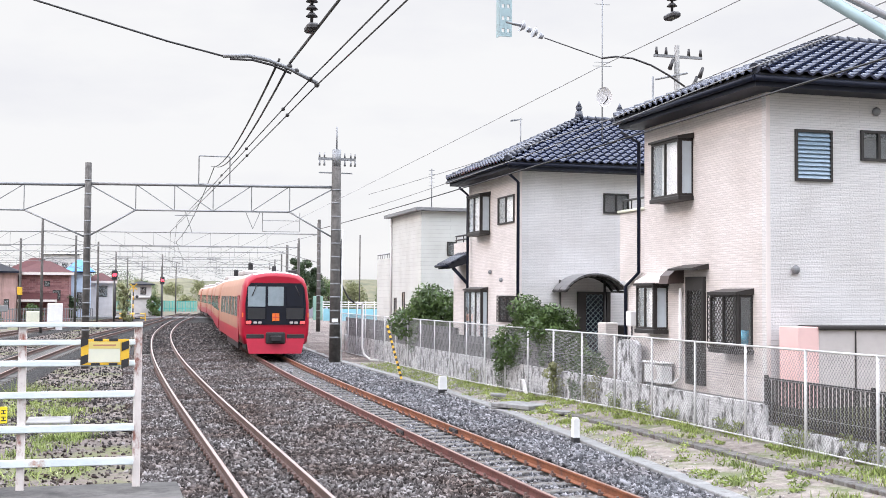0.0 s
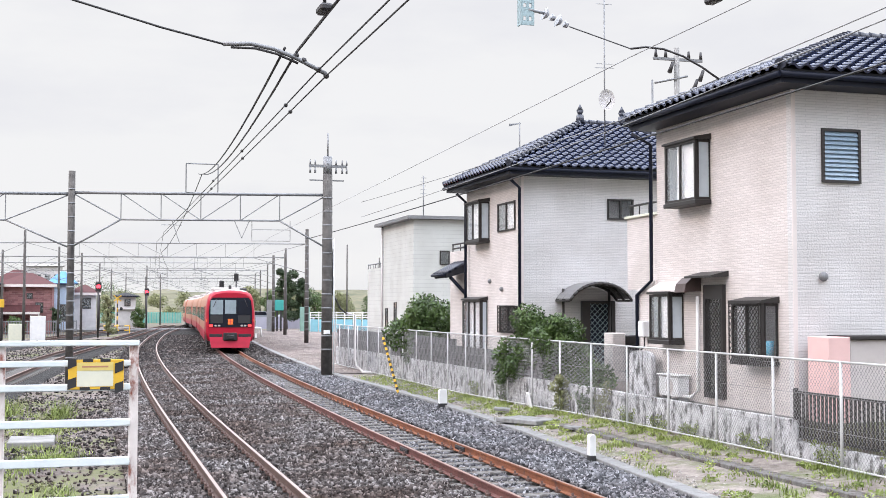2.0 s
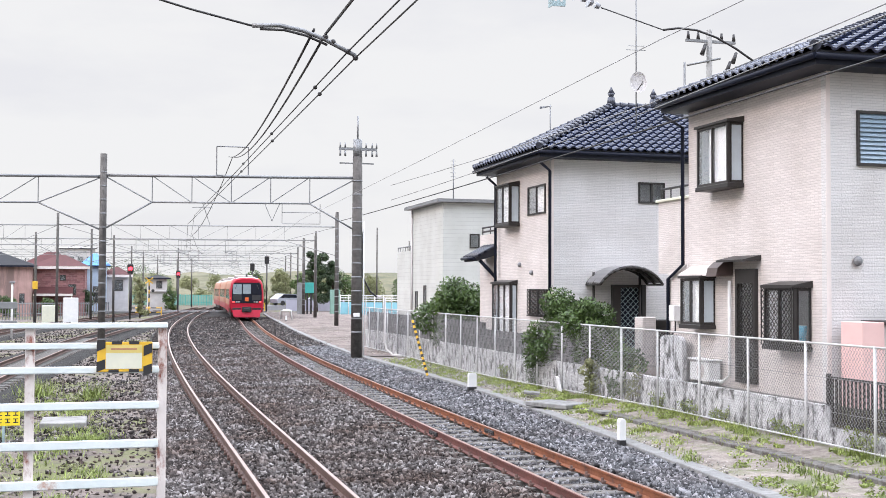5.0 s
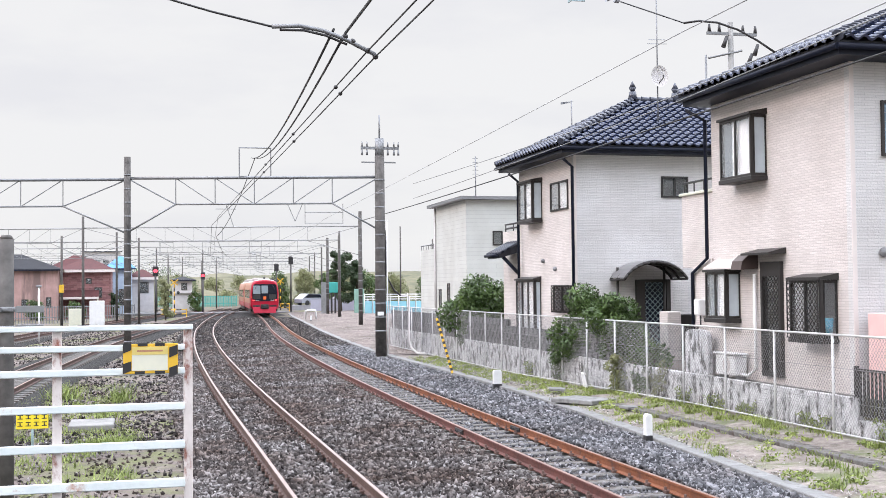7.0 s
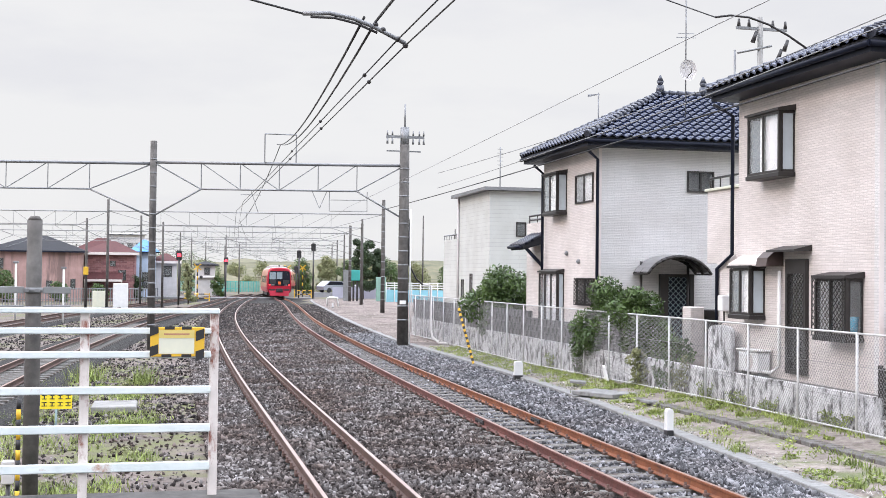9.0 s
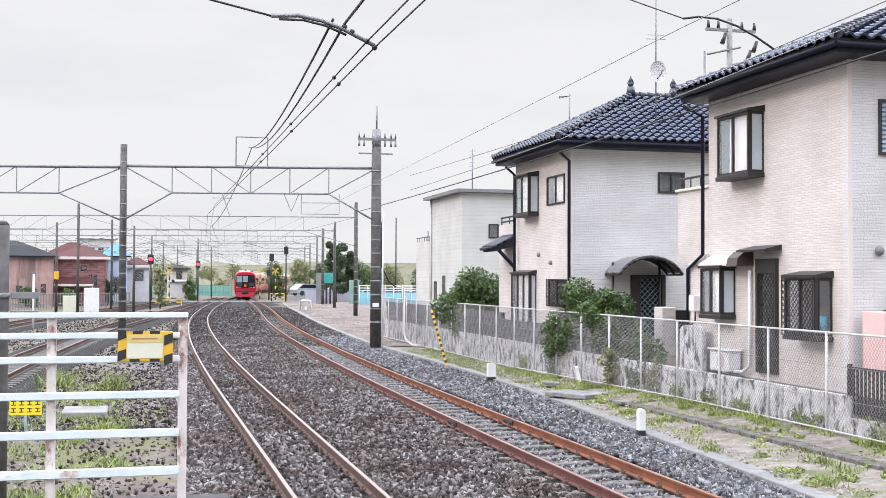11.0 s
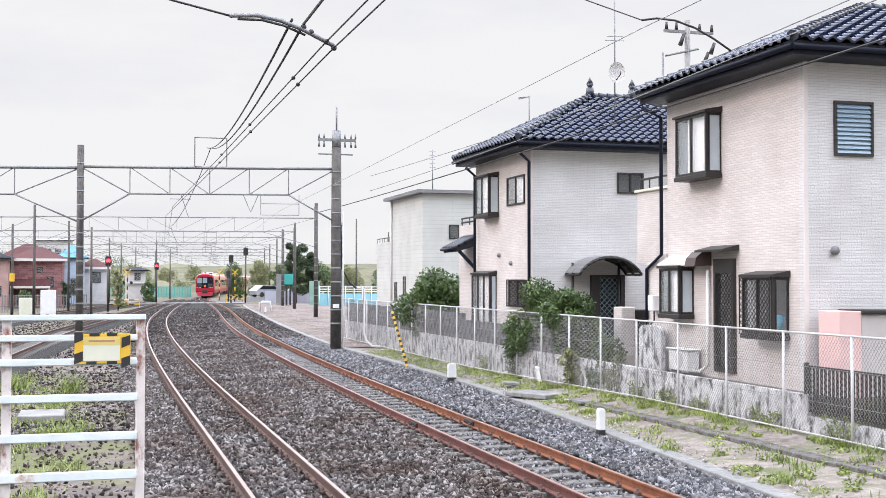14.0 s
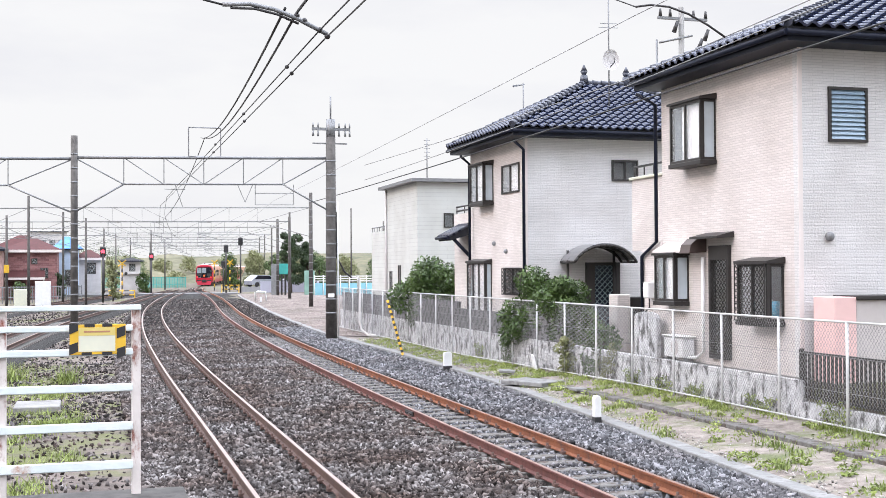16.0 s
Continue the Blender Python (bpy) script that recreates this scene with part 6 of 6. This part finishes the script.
tree("shrub", (10.98, 29.0, 0.8), 1.8, 1.0, 10500, 0.055, M["leaf"], "dense green shrub growing over the fence", 11, 0.05, 0.1, "shrub")
tree("shrub", (10.95, 27.2, 0.8), 1.65, 0.9, 8500, 0.055, M["leaf"], "rounded green shrub by the entrance", 12, 0.05, 0.1, "shrub")
tree("shrub", (10.62, 29.9, 0.5), 1.3, 0.6, 3000, 0.055, M["leaf"], "dark leafy branches hanging through the fence", 13, 0.03, 0.1, "shrub")
tree("shrub", (11.0, 25.2, 0.7), 0.7, 0.5, 1200, 0.05, M["leaf"], "low green shrub behind the fence", 14, 0.03, 0.05, "shrub")
tree("shrub", (10.45, 26.0, 0.1), 1.0, 0.34, 1200, 0.045, M["leafpale"], "narrow brownish-green weed clump on the fence", 15, 0.02, 0.05, "shrub")
tree("shrub", (11.3, 40.6, 0.2), 2.7, 1.6, 12000, 0.08, M["leaf"], "large glossy green garden tree beside the house", 16, 0.08, 0.2, "shrub")

def vine(at, w, h, count, label, seed, material):
    rng = np.random.default_rng(seed)
    v = thing("climbing_weed", at, label, "weed", "weeds on the wall")
    pts = []
    for k in range(7):
        x = w * (k / 6 - 0.5)
        top = h * (0.4 + 0.6 * rng.random())
        part("stem", rod(B(), (0.02, x * 0.4, 0), (0.0, x, top), 0.006, 0.003, n=4), M["bark"], v)
        pts += [(0.0, x * (0.4 + 0.6 * q), top * q) for q in (0.35, 0.6, 0.85, 1.0)]
    vv, ff = leaf_cloud(rng, pts, [0.07] * len(pts), count, 0.028)
    o = new("foliage", raw("foliage", vv, ff, material))
    o.parent = v
    tagged(o, kind="stuff")


for k, (y, w, h, n, m) in enumerate(((17.6, 0.9, 0.35, 420, "grass"), (19.9, 0.7, 0.3, 350, "grass"), (21.2, 0.8, 0.35, 320, "grass"), (22.6, 0.6, 0.4, 300, "grass"), (23.9, 0.9, 1.0, 600, "leafpale"), (24.8, 1.1, 0.8, 700, "leaf"), (15.4, 0.8, 0.4, 350, "grass"), (30.6, 1.0, 0.7, 500, "leaf"), (33.0, 0.8, 0.5, 350, "grass"), (13.6, 1.0, 0.45, 400, "grass"))):
    vine((10.5, y, ground_z(10.45, y) - 0.02), w, h, n, "straggling green weeds growing up the stained wall", 200 + k, M[m])


def grass(name, patches, material, label, seed, height=0.16):
    rng = np.random.default_rng(seed)
    vs, n = [], 0
    for x, y, z, rx, ry, count in patches:
        px, py = x + rx * rng.normal(size=count), y + ry * rng.normal(size=count)
        h = height * (0.4 + 0.9 * rng.random(count))
        a = rng.random(count) * 2 * math.pi
        lean = 1.3 * rng.random(count) * h
        w = 0.007 + 0.006 * rng.random(count)
        base = np.stack([px, py, np.full(count, z)], 1)
        side = np.stack([-np.sin(a) * w, np.cos(a) * w, 0 * a], 1)
        tip = base + np.stack([np.cos(a) * lean, np.sin(a) * lean, h], 1)
        vs.append(np.stack([base - side, base + side, tip], 1).reshape(-1, 3))
        n += count
    v = np.concatenate(vs)
    tagged(new(name, raw(name, v, np.arange(3 * n).reshape(-1, 3), material)), label, "grass", kind="stuff")


rng = random.Random(7)
patch = []
for k in range(250):
    y = rng.uniform(10.5, 44)
    k0 = x_kerb(y) + 0.25
    x = rng.uniform(k0, FENCE_X - 0.02)
    if rng.random() < 0.45:
        x = FENCE_X - abs(rng.gauss(0, 0.22))
    patch.append((x, y, ground_z(x, y) - 0.01, rng.uniform(0.04, 0.13), rng.uniform(0.05, 0.22), rng.randint(20, 120)))
grass("verge_grass", patch, M["grass"], "tufts of fresh green grass along the fence", 21, 0.11)
patch = []
for k in range(150):
    y = rng.uniform(10, 34)
    x = rng.uniform(-5.5, -0.9)
    patch.append((x, y, -0.33, rng.uniform(0.1, 0.35), rng.uniform(0.1, 0.5), rng.randint(60, 200)))
grass("weeds", patch, M["grass"], "low yellow-green weeds on bare ground", 22, 0.13)
patch = [(-1.9, 10.2, -0.33, 0.15, 0.15, 260), (-1.2, 10.6, -0.33, 0.12, 0.12, 200), (-2.7, 34, -0.33, 0.25, 0.3, 300), (-1.2, 33, -0.33, 0.15, 0.2, 200)]
grass("tall_weeds", patch, M["grass"], "taller green weed clumps near the platform", 23, 0.5)


rngl = np.random.default_rng(77)
cl, cr = [], []
for k in range(150):
    y = 10.5 + 33 * rngl.random()
    x = x_kerb(y) + 0.3 + (FENCE_X - 0.1 - x_kerb(y) - 0.3) * rngl.random()
    cl.append((x, y, ground_z(x, y) + 0.04))
    cr.append(0.08 + 0.16 * rngl.random())
lv, lf = leaf_cloud(rngl, cl, cr, 9000, 0.03, 0.35)
tagged(new("verge_weeds", raw("verge_weeds", lv, lf, M["grass"])), "low leafy green weeds in the verge", "weeds", kind="stuff")
cl, cr = [], []
for k in range(170):
    y = 9.6 + 26 * rngl.random()
    x = -6.0 + 5.2 * rngl.random()
    cl.append((x, y, -0.30))
    cr.append(0.12 + 0.25 * rngl.random())
lv, lf = leaf_cloud(rngl, cl, cr, 11000, 0.03, 0.25)
tagged(new("ground_weeds", raw("ground_weeds", lv, lf, M["leafpale"])), "low mossy yellow-green weeds on bare ground", "weeds", kind="stuff")


# low pebbles and litter in the verge
stones("verge_stones", 5000, 10, 44, lambda y: x_kerb(y) + 0.2, lambda y: FENCE_X, 0.03, 0.032, M["litter"], "scattered pale stones in the verge", 31, 1.2, 0.035)


stones("yard_stones", 9000, 47, 122, lambda y: x_kerb(y) + 0.3, lambda y: x_kerb(y) + 6.5, 0.0, 0.05, M["yardpebble"], "scattered beige stones in the gravel yard", 32, 1.3, 0.035)
bm = B()
box(bm, 18.9, 26.0, 142.0, 142.15, -0.1, 1.35)
solo("yard_wall", bm, M["lavender"], "low pale lavender-grey panel wall by the road", "wall", kind="structure")

# ---------- background ----------
def far_house(at, w, d, h, rise, wm, rm, label, windows, porch=None):
    o = thing("house", at, label, "house", "distant houses")
    part("wall", box(B(), -w / 2, w / 2, 0, d, -0.4, h), wm, o)
    bm = B()
    e = 0.5
    run = min(d / 2, w / 2.4)
    v = [bm.verts.new(p) for p in ((-w / 2 - e, -e, h), (w / 2 + e, -e, h), (w / 2 + e, d + e, h), (-w / 2 - e, d + e, h), (-w / 2 + run, d / 2, h + rise), (w / 2 - run, d / 2, h + rise))]
    for f in ((0, 1, 5, 4), (1, 2, 5), (2, 3, 4, 5), (3, 0, 4), (3, 2, 1, 0)):
        bm.faces.new([v[i] for i in f])
    part("roof", bm, rm, o)
    part("eaves_board", box(B(), -w / 2 - e, w / 2 + e, -e - 0.03, -e + 0.06, h - (0.3 if rm is M["maroon"] else 0.16), h - 0.01), M["trim"] if rm is M["maroon"] else M["gutter"], o)
    for x, z, ww, hh in windows:
        g = part("window", box(B(), x - ww / 2 - 0.06, x + ww / 2 + 0.06, -0.06, -0.005, z - 0.06, z + hh + 0.06), M["bronze"], o)
        part("pane", box(B(), x - ww / 2, x + ww / 2, -0.075, -0.061, z, z + hh), M["glass"], g)
    if porch:
        x0, x1, z = porch
        bm = B()
        prism(bm, [(-1.6, z), (-0.02, z), (-0.02, z + 0.9), (-1.6, z + 0.15)], "x", x0, x1)
        part("porch_roof", bm, rm, o)
        part("porch_beam", box(B(), x0, x1, -1.66, -1.605, z - 0.1, z + 0.14), M["trim"], o)
        for x in (x0 + 0.1, x1 - 0.1):
            part("porch_post", box(B(), x - 0.06, x + 0.06, -1.5, -1.38, -0.4, z), M["pale"], o)
    return o


far_house((-14.2, 130.5, 0), 9.6, 9, 5.0, 1.7, M["pinkwall"], M["darkroof"], "pink rendered house with a dark tiled roof", [(-3.6, 3.1, 0.9, 1.0), (1.5, 0.9, 0.5, 0.9), (3.9, 1.0, 0.4, 1.0)])
far_house((-22, 126, 0), 6, 8, 4.6, 1.8, M["pinkwall"], M["darkroof"], "dull pink house with a dark hip roof", [(0.5, 2.8, 0.9, 1.0)])
far_house((-6.7, 133.5, 0), 5.2, 8, 5.0, 1.3, M["brick"], M["maroon"], "red brick house with a maroon roof and porch", [(0.3, 3.5, 0.5, 0.5), (1.3, 2.0, 0.7, 1.0)], (-2.6, 1.4, 1.9))
far_house((-8.2, 143, 0), 6.0, 6, 5.2, 1.7, M["brick"], M["maroon"], "rear wing of a house with a maroon roof", [])
far_house((-3.3, 143.5, 0), 2.6, 7, 5.3, 1.5, M["bluewall"], M["blueroof"], "blue sided house with a bright blue roof", [(0.3, 1.0, 0.8, 1.8)])
far_house((-0.85, 150, 0), 2.9, 6, 4.3, 1.0, M["greywall"], M["maroon"], "pale grey house with a flat dull maroon roof", [(0.25, 2.4, 1.0, 1.2)])
far_house((4.7, 170, 0), 2.6, 5, 4.1, 0.45, M["greywall"], M["darkroof"], "small grey house beyond the crossing", [(0.2, 2.7, 0.7, 0.9)])
bm = B()
box(bm, 3.4, 5.9, 160, 163, -0.3, 2.2)
box(bm, 3.2, 6.1, 159.7, 163.2, 2.204, 2.42, 0.03)
solo("lineside_hut", bm, M["greywall"], "low grey concrete hut with a flat pale roof", "hut")
far_house((-11, 309, 0), 9, 8, 12.6, 0.4, M["greywall"], M["greywall"], "tall pale apartment block in the distance", [(k * 2.2 - 3.3, z, 1.2, 1.4) for k in range(4) for z in (6, 9)])


def side_fence(x0, y0, x1, y1, h, n, material, label, name="picket_fence"):
    f = thing(name, (x0, y0, 0), label, "fence")
    a, b = Vector((0, 0, 0)), Vector((x1 - x0, y1 - y0, 0))
    for k in range(n + 1):
        p = a.lerp(b, k / n)
        part("picket", rod(B(), p + Vector((0, 0, -0.4)), p + Vector((0, 0, h)), 0.05, n=5), material, f)
    for z in (0.25, h - 0.1):
        part("rail", rod(B(), a + Vector((0, 0, z)), b + Vector((0, 0, z)), 0.04, n=5), material, f)


side_fence(-20, 108, -1.5, 121, 1.3, 80, M["steel"], "grey picket fence along the side of the railway")
bm = B()
box(bm, -4.8, -3.65, 98, 98.4, -0.35, 1.9, 0.03)
solo("equipment_cabinet", bm, M["plastic"], "white trackside equipment cabinet", "cabinet")
bm = B()
box(bm, -6.5, -5.45, 100, 100.5, -0.35, 1.25, 0.03)
solo("equipment_cabinet", bm, M["pale"], "low cream trackside cabinet", "cabinet")
for x, y, h in ((-9.3, 73.3, 3.55), (-6.55, 72.7, 3.25)):
    lp = thing("lamp_post", (x, y, -0.32), "slim white lamp post beside the side tracks", "lamp post", "white lamp posts")
    part("shaft", rod(B(), (0, 0, 0), (0, 0, h), 0.06, n=8), M["plastic"], lp)
    part("head", box(B(), -0.15, 0.15, -0.1, 0.1, h, h + 0.12, 0.02), M["steel"], lp)
for x, y, h in ((-6.6, 93.2, 7.2), (-1.0, 104, 7.5), (6.8, 156, 8.2), (10.5, 190, 8), (14.5, 84.6, 0.0)):
    if h:
        up = thing("line_pole", (x, y, -0.33), "dark slender concrete line pole", "pole", "line poles")
        banded_pole(up, (0, 0, 0), h, 0.11, 0.08, False, "shaft")
        if x == -6.6:
            part("switch_box", box(B(), -0.18, 0.18, -0.35, -0.09, 2.9, 3.5, 0.02), M["yellow"], up, "orange switch box on the pole")


def signal(at, h, lit, label):
    s = thing("railway_signal", at, label, "signal", "railway signals")
    part("post", rod(B(), (0, 0, 0), (0, 0, h), 0.09, n=8), M["dark"], s)
    part("head", box(B(), -0.27, 0.27, -0.05, 0.12, h - 0.42, h + 0.5, 0.08), M["black"], s)
    part("lamp", rod(B(), (0, -0.12, h + 0.05), (0, -0.04, h + 0.05), 0.19 if lit else 0.1, n=14), lit or M["dark"], s)
    for k in (0.25, -0.25):
        part("hood", rod(B(), (0, -0.2, h + k + 0.1), (0, -0.04, h + k + 0.11), 0.10, n=10), M["black"], s)


signal((0.45, 112.0, -0.2), 4.6, M["signal_red"], "trackside signal showing red")
signal((6.45, 148.0, -0.2), 4.55, M["signal_red"], "far trackside signal showing red")
signal((16.2, 139.3, 0.0), 6.0, None, "tall dark unlit signal")
signal((14.75, 141.5, 0.0), 5.2, None, "dark unlit signal by the crossing")
signal((15.4, 150.5, 0.0), 3.4, None, "low dark unlit signal by the road")


def crossing_post(at, label):
    c = thing("crossing_signal", at, label, "crossing signal", "level crossing signals")
    for k in range(8):
        part("band", rod(B(), (0, 0, k * 0.45), (0, 0, (k + 1) * 0.45), 0.07, n=8), M["yellow"] if k % 2 else M["black"], c)
    for s in (-1, 1):
        part("cross_arm", rod(B(), (-0.4, -0.08, 3.7 - s * 0.32), (0.4, -0.08, 3.7 + s * 0.32), 0.07, n=4), M["yellow"], c)
        part("lamp", rod(B(), (s * 0.4, -0.15, 2.6), (s * 0.4, -0.05, 2.6), 0.17, n=12), M["black"], c)


crossing_post((16.1, 149.6, 0), "yellow and black level crossing signal")
crossing_post((15.0, 158.0, 0), "yellow and black crossing signal beyond the train")
crossing_post((2.6, 131.0, -0.2), "yellow and black crossing signal by a side road")


def barrier(at, w, label):
    b = thing("crossing_barrier", at, label, "barrier", "crossing barriers")
    for x in (0, w):
        part("post", box(B(), x - 0.05, x + 0.05, -0.05, 0.05, 0, 1.0), M["yellow"], b)
    for z in (0.45, 0.9):
        n = 6
        for k in range(n):
            part("segment", rod(B(), (w * k / n, 0, z), (w * (k + 1) / n, 0, z), 0.06, n=6), M["yellow"] if k % 2 else M["black"], b)


barrier((14.2, 141, 0), 2.0, "yellow and black crossing barrier")
barrier((0.6, 128, -0.3), 3.2, "yellow and black barrier by the side tracks")
bm = B()
box(bm, -14, 26, 143, 149, -0.3, -0.06)
solo("road", bm, M["asphalt"], "grey asphalt road at the level crossing", "road", kind="structure")


def aqua_wall():
    w = thing("site_hoarding", (21.9, 122.5, 0), "pale aqua panel fence with a white slatted top", "fence")
    n = 16
    for k in range(n):
        x0, x1 = 13.5 * k / n, 13.5 * (k + 1) / n
        part("panel", box(B(), x0 + 0.01, x1 - 0.01, -0.3 * k / n * 20 + 0.0, -0.3 * k / n * 20 + 0.06, -0.1, 1.3), M["aqua"], w)
        for z in (1.5, 1.75, 2.0):
            part("slat", box(B(), x0, x1, -0.3 * k / n * 20 + 0.0, -0.3 * k / n * 20 + 0.04, z - 0.04, z + 0.05), M["plastic"], w)
        part("post", rod(B(), (x0, -6.0 * k / n, -0.1), (x0, -6.0 * k / n, 2.1), 0.04, n=6), M["plastic"], w)


aqua_wall()
bm = B()
pipe(bm, [(13.1, 102.8, -0.1), (13.1, 102.8, 0.75), (13.3, 102.8, 0.82), (14.0, 103.2, 0.78), (14.1, 103.2, -0.05)], 0.09, 8)
solo("pipe_rail", bm, M["plastic"], "short white bent pipe rail in the gravel yard", "rail")
side_fence(2.0, 215, 15.0, 208, 1.6, 30, M["teal"], "pale green mesh fence at the foot of a slope")
bm = B()
box(bm, 1.5, 15.5, 213, 213.1, -0.3, 1.5)
solo("green_net", bm, M["net"], "pale green screen fence along the field", "fence", kind="structure")


def teal_sign():
    s = thing("vending_box", (19.03, 125, 0), "teal-topped roadside board on dark legs", "sign")
    part("board", box(B(), -0.47, 0.47, 0, 0.3, 2.22, 3.35, 0.04), M["teal"], s)
    for x in (-0.2, 0.2):
        part("leg", box(B(), x - 0.09, x + 0.09, 0.05, 0.25, -0.05, 2.22), M["dark"], s)
    part("side_panel", box(B(), -1.25, -0.52, 0.4, 0.5, -0.05, 3.35), M["farsteel"], s, "pale grey side panel")
    part("back_panel", box(B(), 2.3, 3.4, 0.4, 0.6, 0.0, 2.6, 0.04), M["net"], s)


teal_sign()


def parked_car(at, turn, label):
    c = thing("parked_car", at, label, "car", "parked cars", turn=turn)
    bm = B()
    prism(bm, [(-2.1, 0.3), (2.1, 0.3), (2.15, 0.8), (1.3, 0.95), (0.75, 1.45), (-1.2, 1.5), (-1.95, 0.95), (-2.15, 0.8)], "y", -0.82, 0.82)
    part("body", bm, M["carbody"], c)
    for s in (-1, 1):
        bm = B()
        prism(bm, [(-1.75, 0.97), (1.1, 0.97), (0.68, 1.38), (-1.15, 1.42)], "y", s * 0.825 - 0.008, s * 0.825 + 0.008)
        part("side_window", bm, M["mask"], c)
        for x in (-1.3, 1.35):
            part("wheel", rod(B(), (x, s * 0.7, 0.32), (x, s * 0.85, 0.32), 0.32, n=16), M["black"], c)
    return c


bm = B()
prism(bm, [(149.0, -0.3), (154.5, -0.3), (154.0, 0.55), (149.5, 0.55)], "x", 17.5, 45.0)
solo("road", bm, M["asphalt"], "raised grey asphalt approach road behind the yard", "road", kind="structure")
pc = parked_car((20.3, 151.2, 0.55), 28, "silver grey car parked beyond the yard wall")
copy_thing(pc, pose(25.2, 151.6, 0.55, 0, 0, 5))
# tall poles of the yard
for x, y, h in ((14.75, 84.8, 8.3), (17.15, 109.4, 7.6), (18.2, 123.6, 8.0), (27, 128, 9.5), (30, 118, 7.5), (36, 150, 9)):
    up = thing("line_pole", (x, y, 0), "dark concrete pole in the gravel yard", "pole", "yard poles")
    banded_pole(up, (0, 0, 0), h, 0.16 if x < 19 else 0.09, 0.12 if x < 19 else 0.07, x < 19, "shaft")
bm = B()
pipe(bm, [(10.3, 45.3, 0.06), (10.0, 45.6, 0.08), (9.8, 45.9, 0.3), (9.75, 46.0, 0.6), (9.75, 46.0, 2.35), (9.45, 46.0, 2.4)], 0.045, 8)
solo("cable_riser", bm, M["greywall"], "grey upright cable duct beside a pole", "pipe")


def slope(name, x0, x1, y0, y1, h, material, label):
    xs, ys = np.linspace(x0, x1, 60), np.linspace(y0, y1, 10)
    v = []
    for j, y in enumerate(ys):
        for i, x in enumerate(xs):
            e = min(1.0, j / 5.0)
            v.append((x, y, -0.4 + h * e * (0.8 + 0.4 * noise.noise((x * 0.03, y * 0.03, 1.0))) * min(1.0, (i + 0.2) / 8) * min(1.0, (59.2 - i) / 8)))
    f = [(j * 60 + i, j * 60 + i + 1, (j + 1) * 60 + i + 1, (j + 1) * 60 + i) for j in range(9) for i in range(59)]
    tagged(new(name, raw(name, v, f, material)), label, "hill", kind="structure")


slope("hillside", -5, 60, 262, 330, 8.5, M["hill"], "dry ochre grass embankment in the distance")
slope("hillside", 24, 120, 168, 230, 6.5, M["hill"], "green scrubby bank behind the yard")
slope("hillside", -200, 260, 600, 900, 14, M["hill"], "low hazy wooded rise on the horizon")
tree("tree", (21.9, 138, 0), 7.6, 1.5, 9000, 0.13, M["leafdark"], "tall dark evergreen tree behind the yard", 41, 0.2, 0.2, lobes=18)
tree("tree", (24.0, 139, 0), 6.4, 1.5, 7000, 0.13, M["leafdark"], "dark broad evergreen behind the poles", 42, 0.18, 0.2)
for k, (x, y, h, sp, m) in enumerate(((18.2, 168, 5.2, 2.0, "leaf"), (21.8, 168, 5.6, 2.2, "leafpale"), (24.6, 166, 4.8, 2.2, "leaf"), (27.5, 150, 4.6, 2.6, "leaf"), (31.5, 152, 4.4, 2.8, "leafpale"), (36, 150, 5.0, 3.0, "leaf"), (41, 150, 4.6, 3.0, "leafpale"), (27.5, 168, 4.6, 2.4, "leafpale"))):
    tree("tree", (x, y, 0), h, sp, 5000, 0.13, M[m], "loose green roadside tree with pale leaves" if m == "leafpale" else "leafy green roadside tree", 50 + k, 0.12, 0.12)
for k, (x, y, h, sp, m) in enumerate(((1.5, 121, 4.4, 0.9, "leafpale"), (-11.2, 126, 2.0, 1.1, "leaf"), (-16.5, 125, 3.4, 1.6, "leaf"), (-7.6, 130.5, 1.7, 1.1, "leaf"), (-3.9, 134, 3.0, 0.8, "leafdark"), (6.0, 158, 2.9, 1.1, "leaf"), (2.5, 195, 7.0, 4.5, "leaf"), (-2, 190, 7.0, 3.5, "leaf"), (7, 216, 5.5, 3, "leaf"))):
    tree("tree", (x, y, -0.3), h, sp, 3000, 0.11, M[m], "small leafy garden tree by distant houses", 70 + k, 0.08, 0.12)
for k in range(16):
    x = 4 + k * 3.4
    tree("tree", (x, 266 + (k % 3) * 6, 0.6 + 2.4 * (k % 2)), 1.5 + 0.4 * (k * 7 % 4), 2.6, 1500, 0.2, M["leafpale"], "scrubby bush on the dry embankment", 90 + k, 0.12, 0.0)


# ---------- movement ----------
def motions():
    for n, c in enumerate(cars):
        rows = []
        for k in range(33):
            t = k * 0.5
            y = train_y(t) + 20.6 * n
            ya, yb = y + 3.2, y + 16.8
            yaw = math.degrees(math.atan2(-(x_right(yb) - x_right(ya)), 13.6))
            x = x_right(ya) - 3.2 * math.sin(radians(-yaw))
            rows.append((t, pose(x, y, 0.0, 0, 0, yaw)))
        walk(c, rows)


motions()
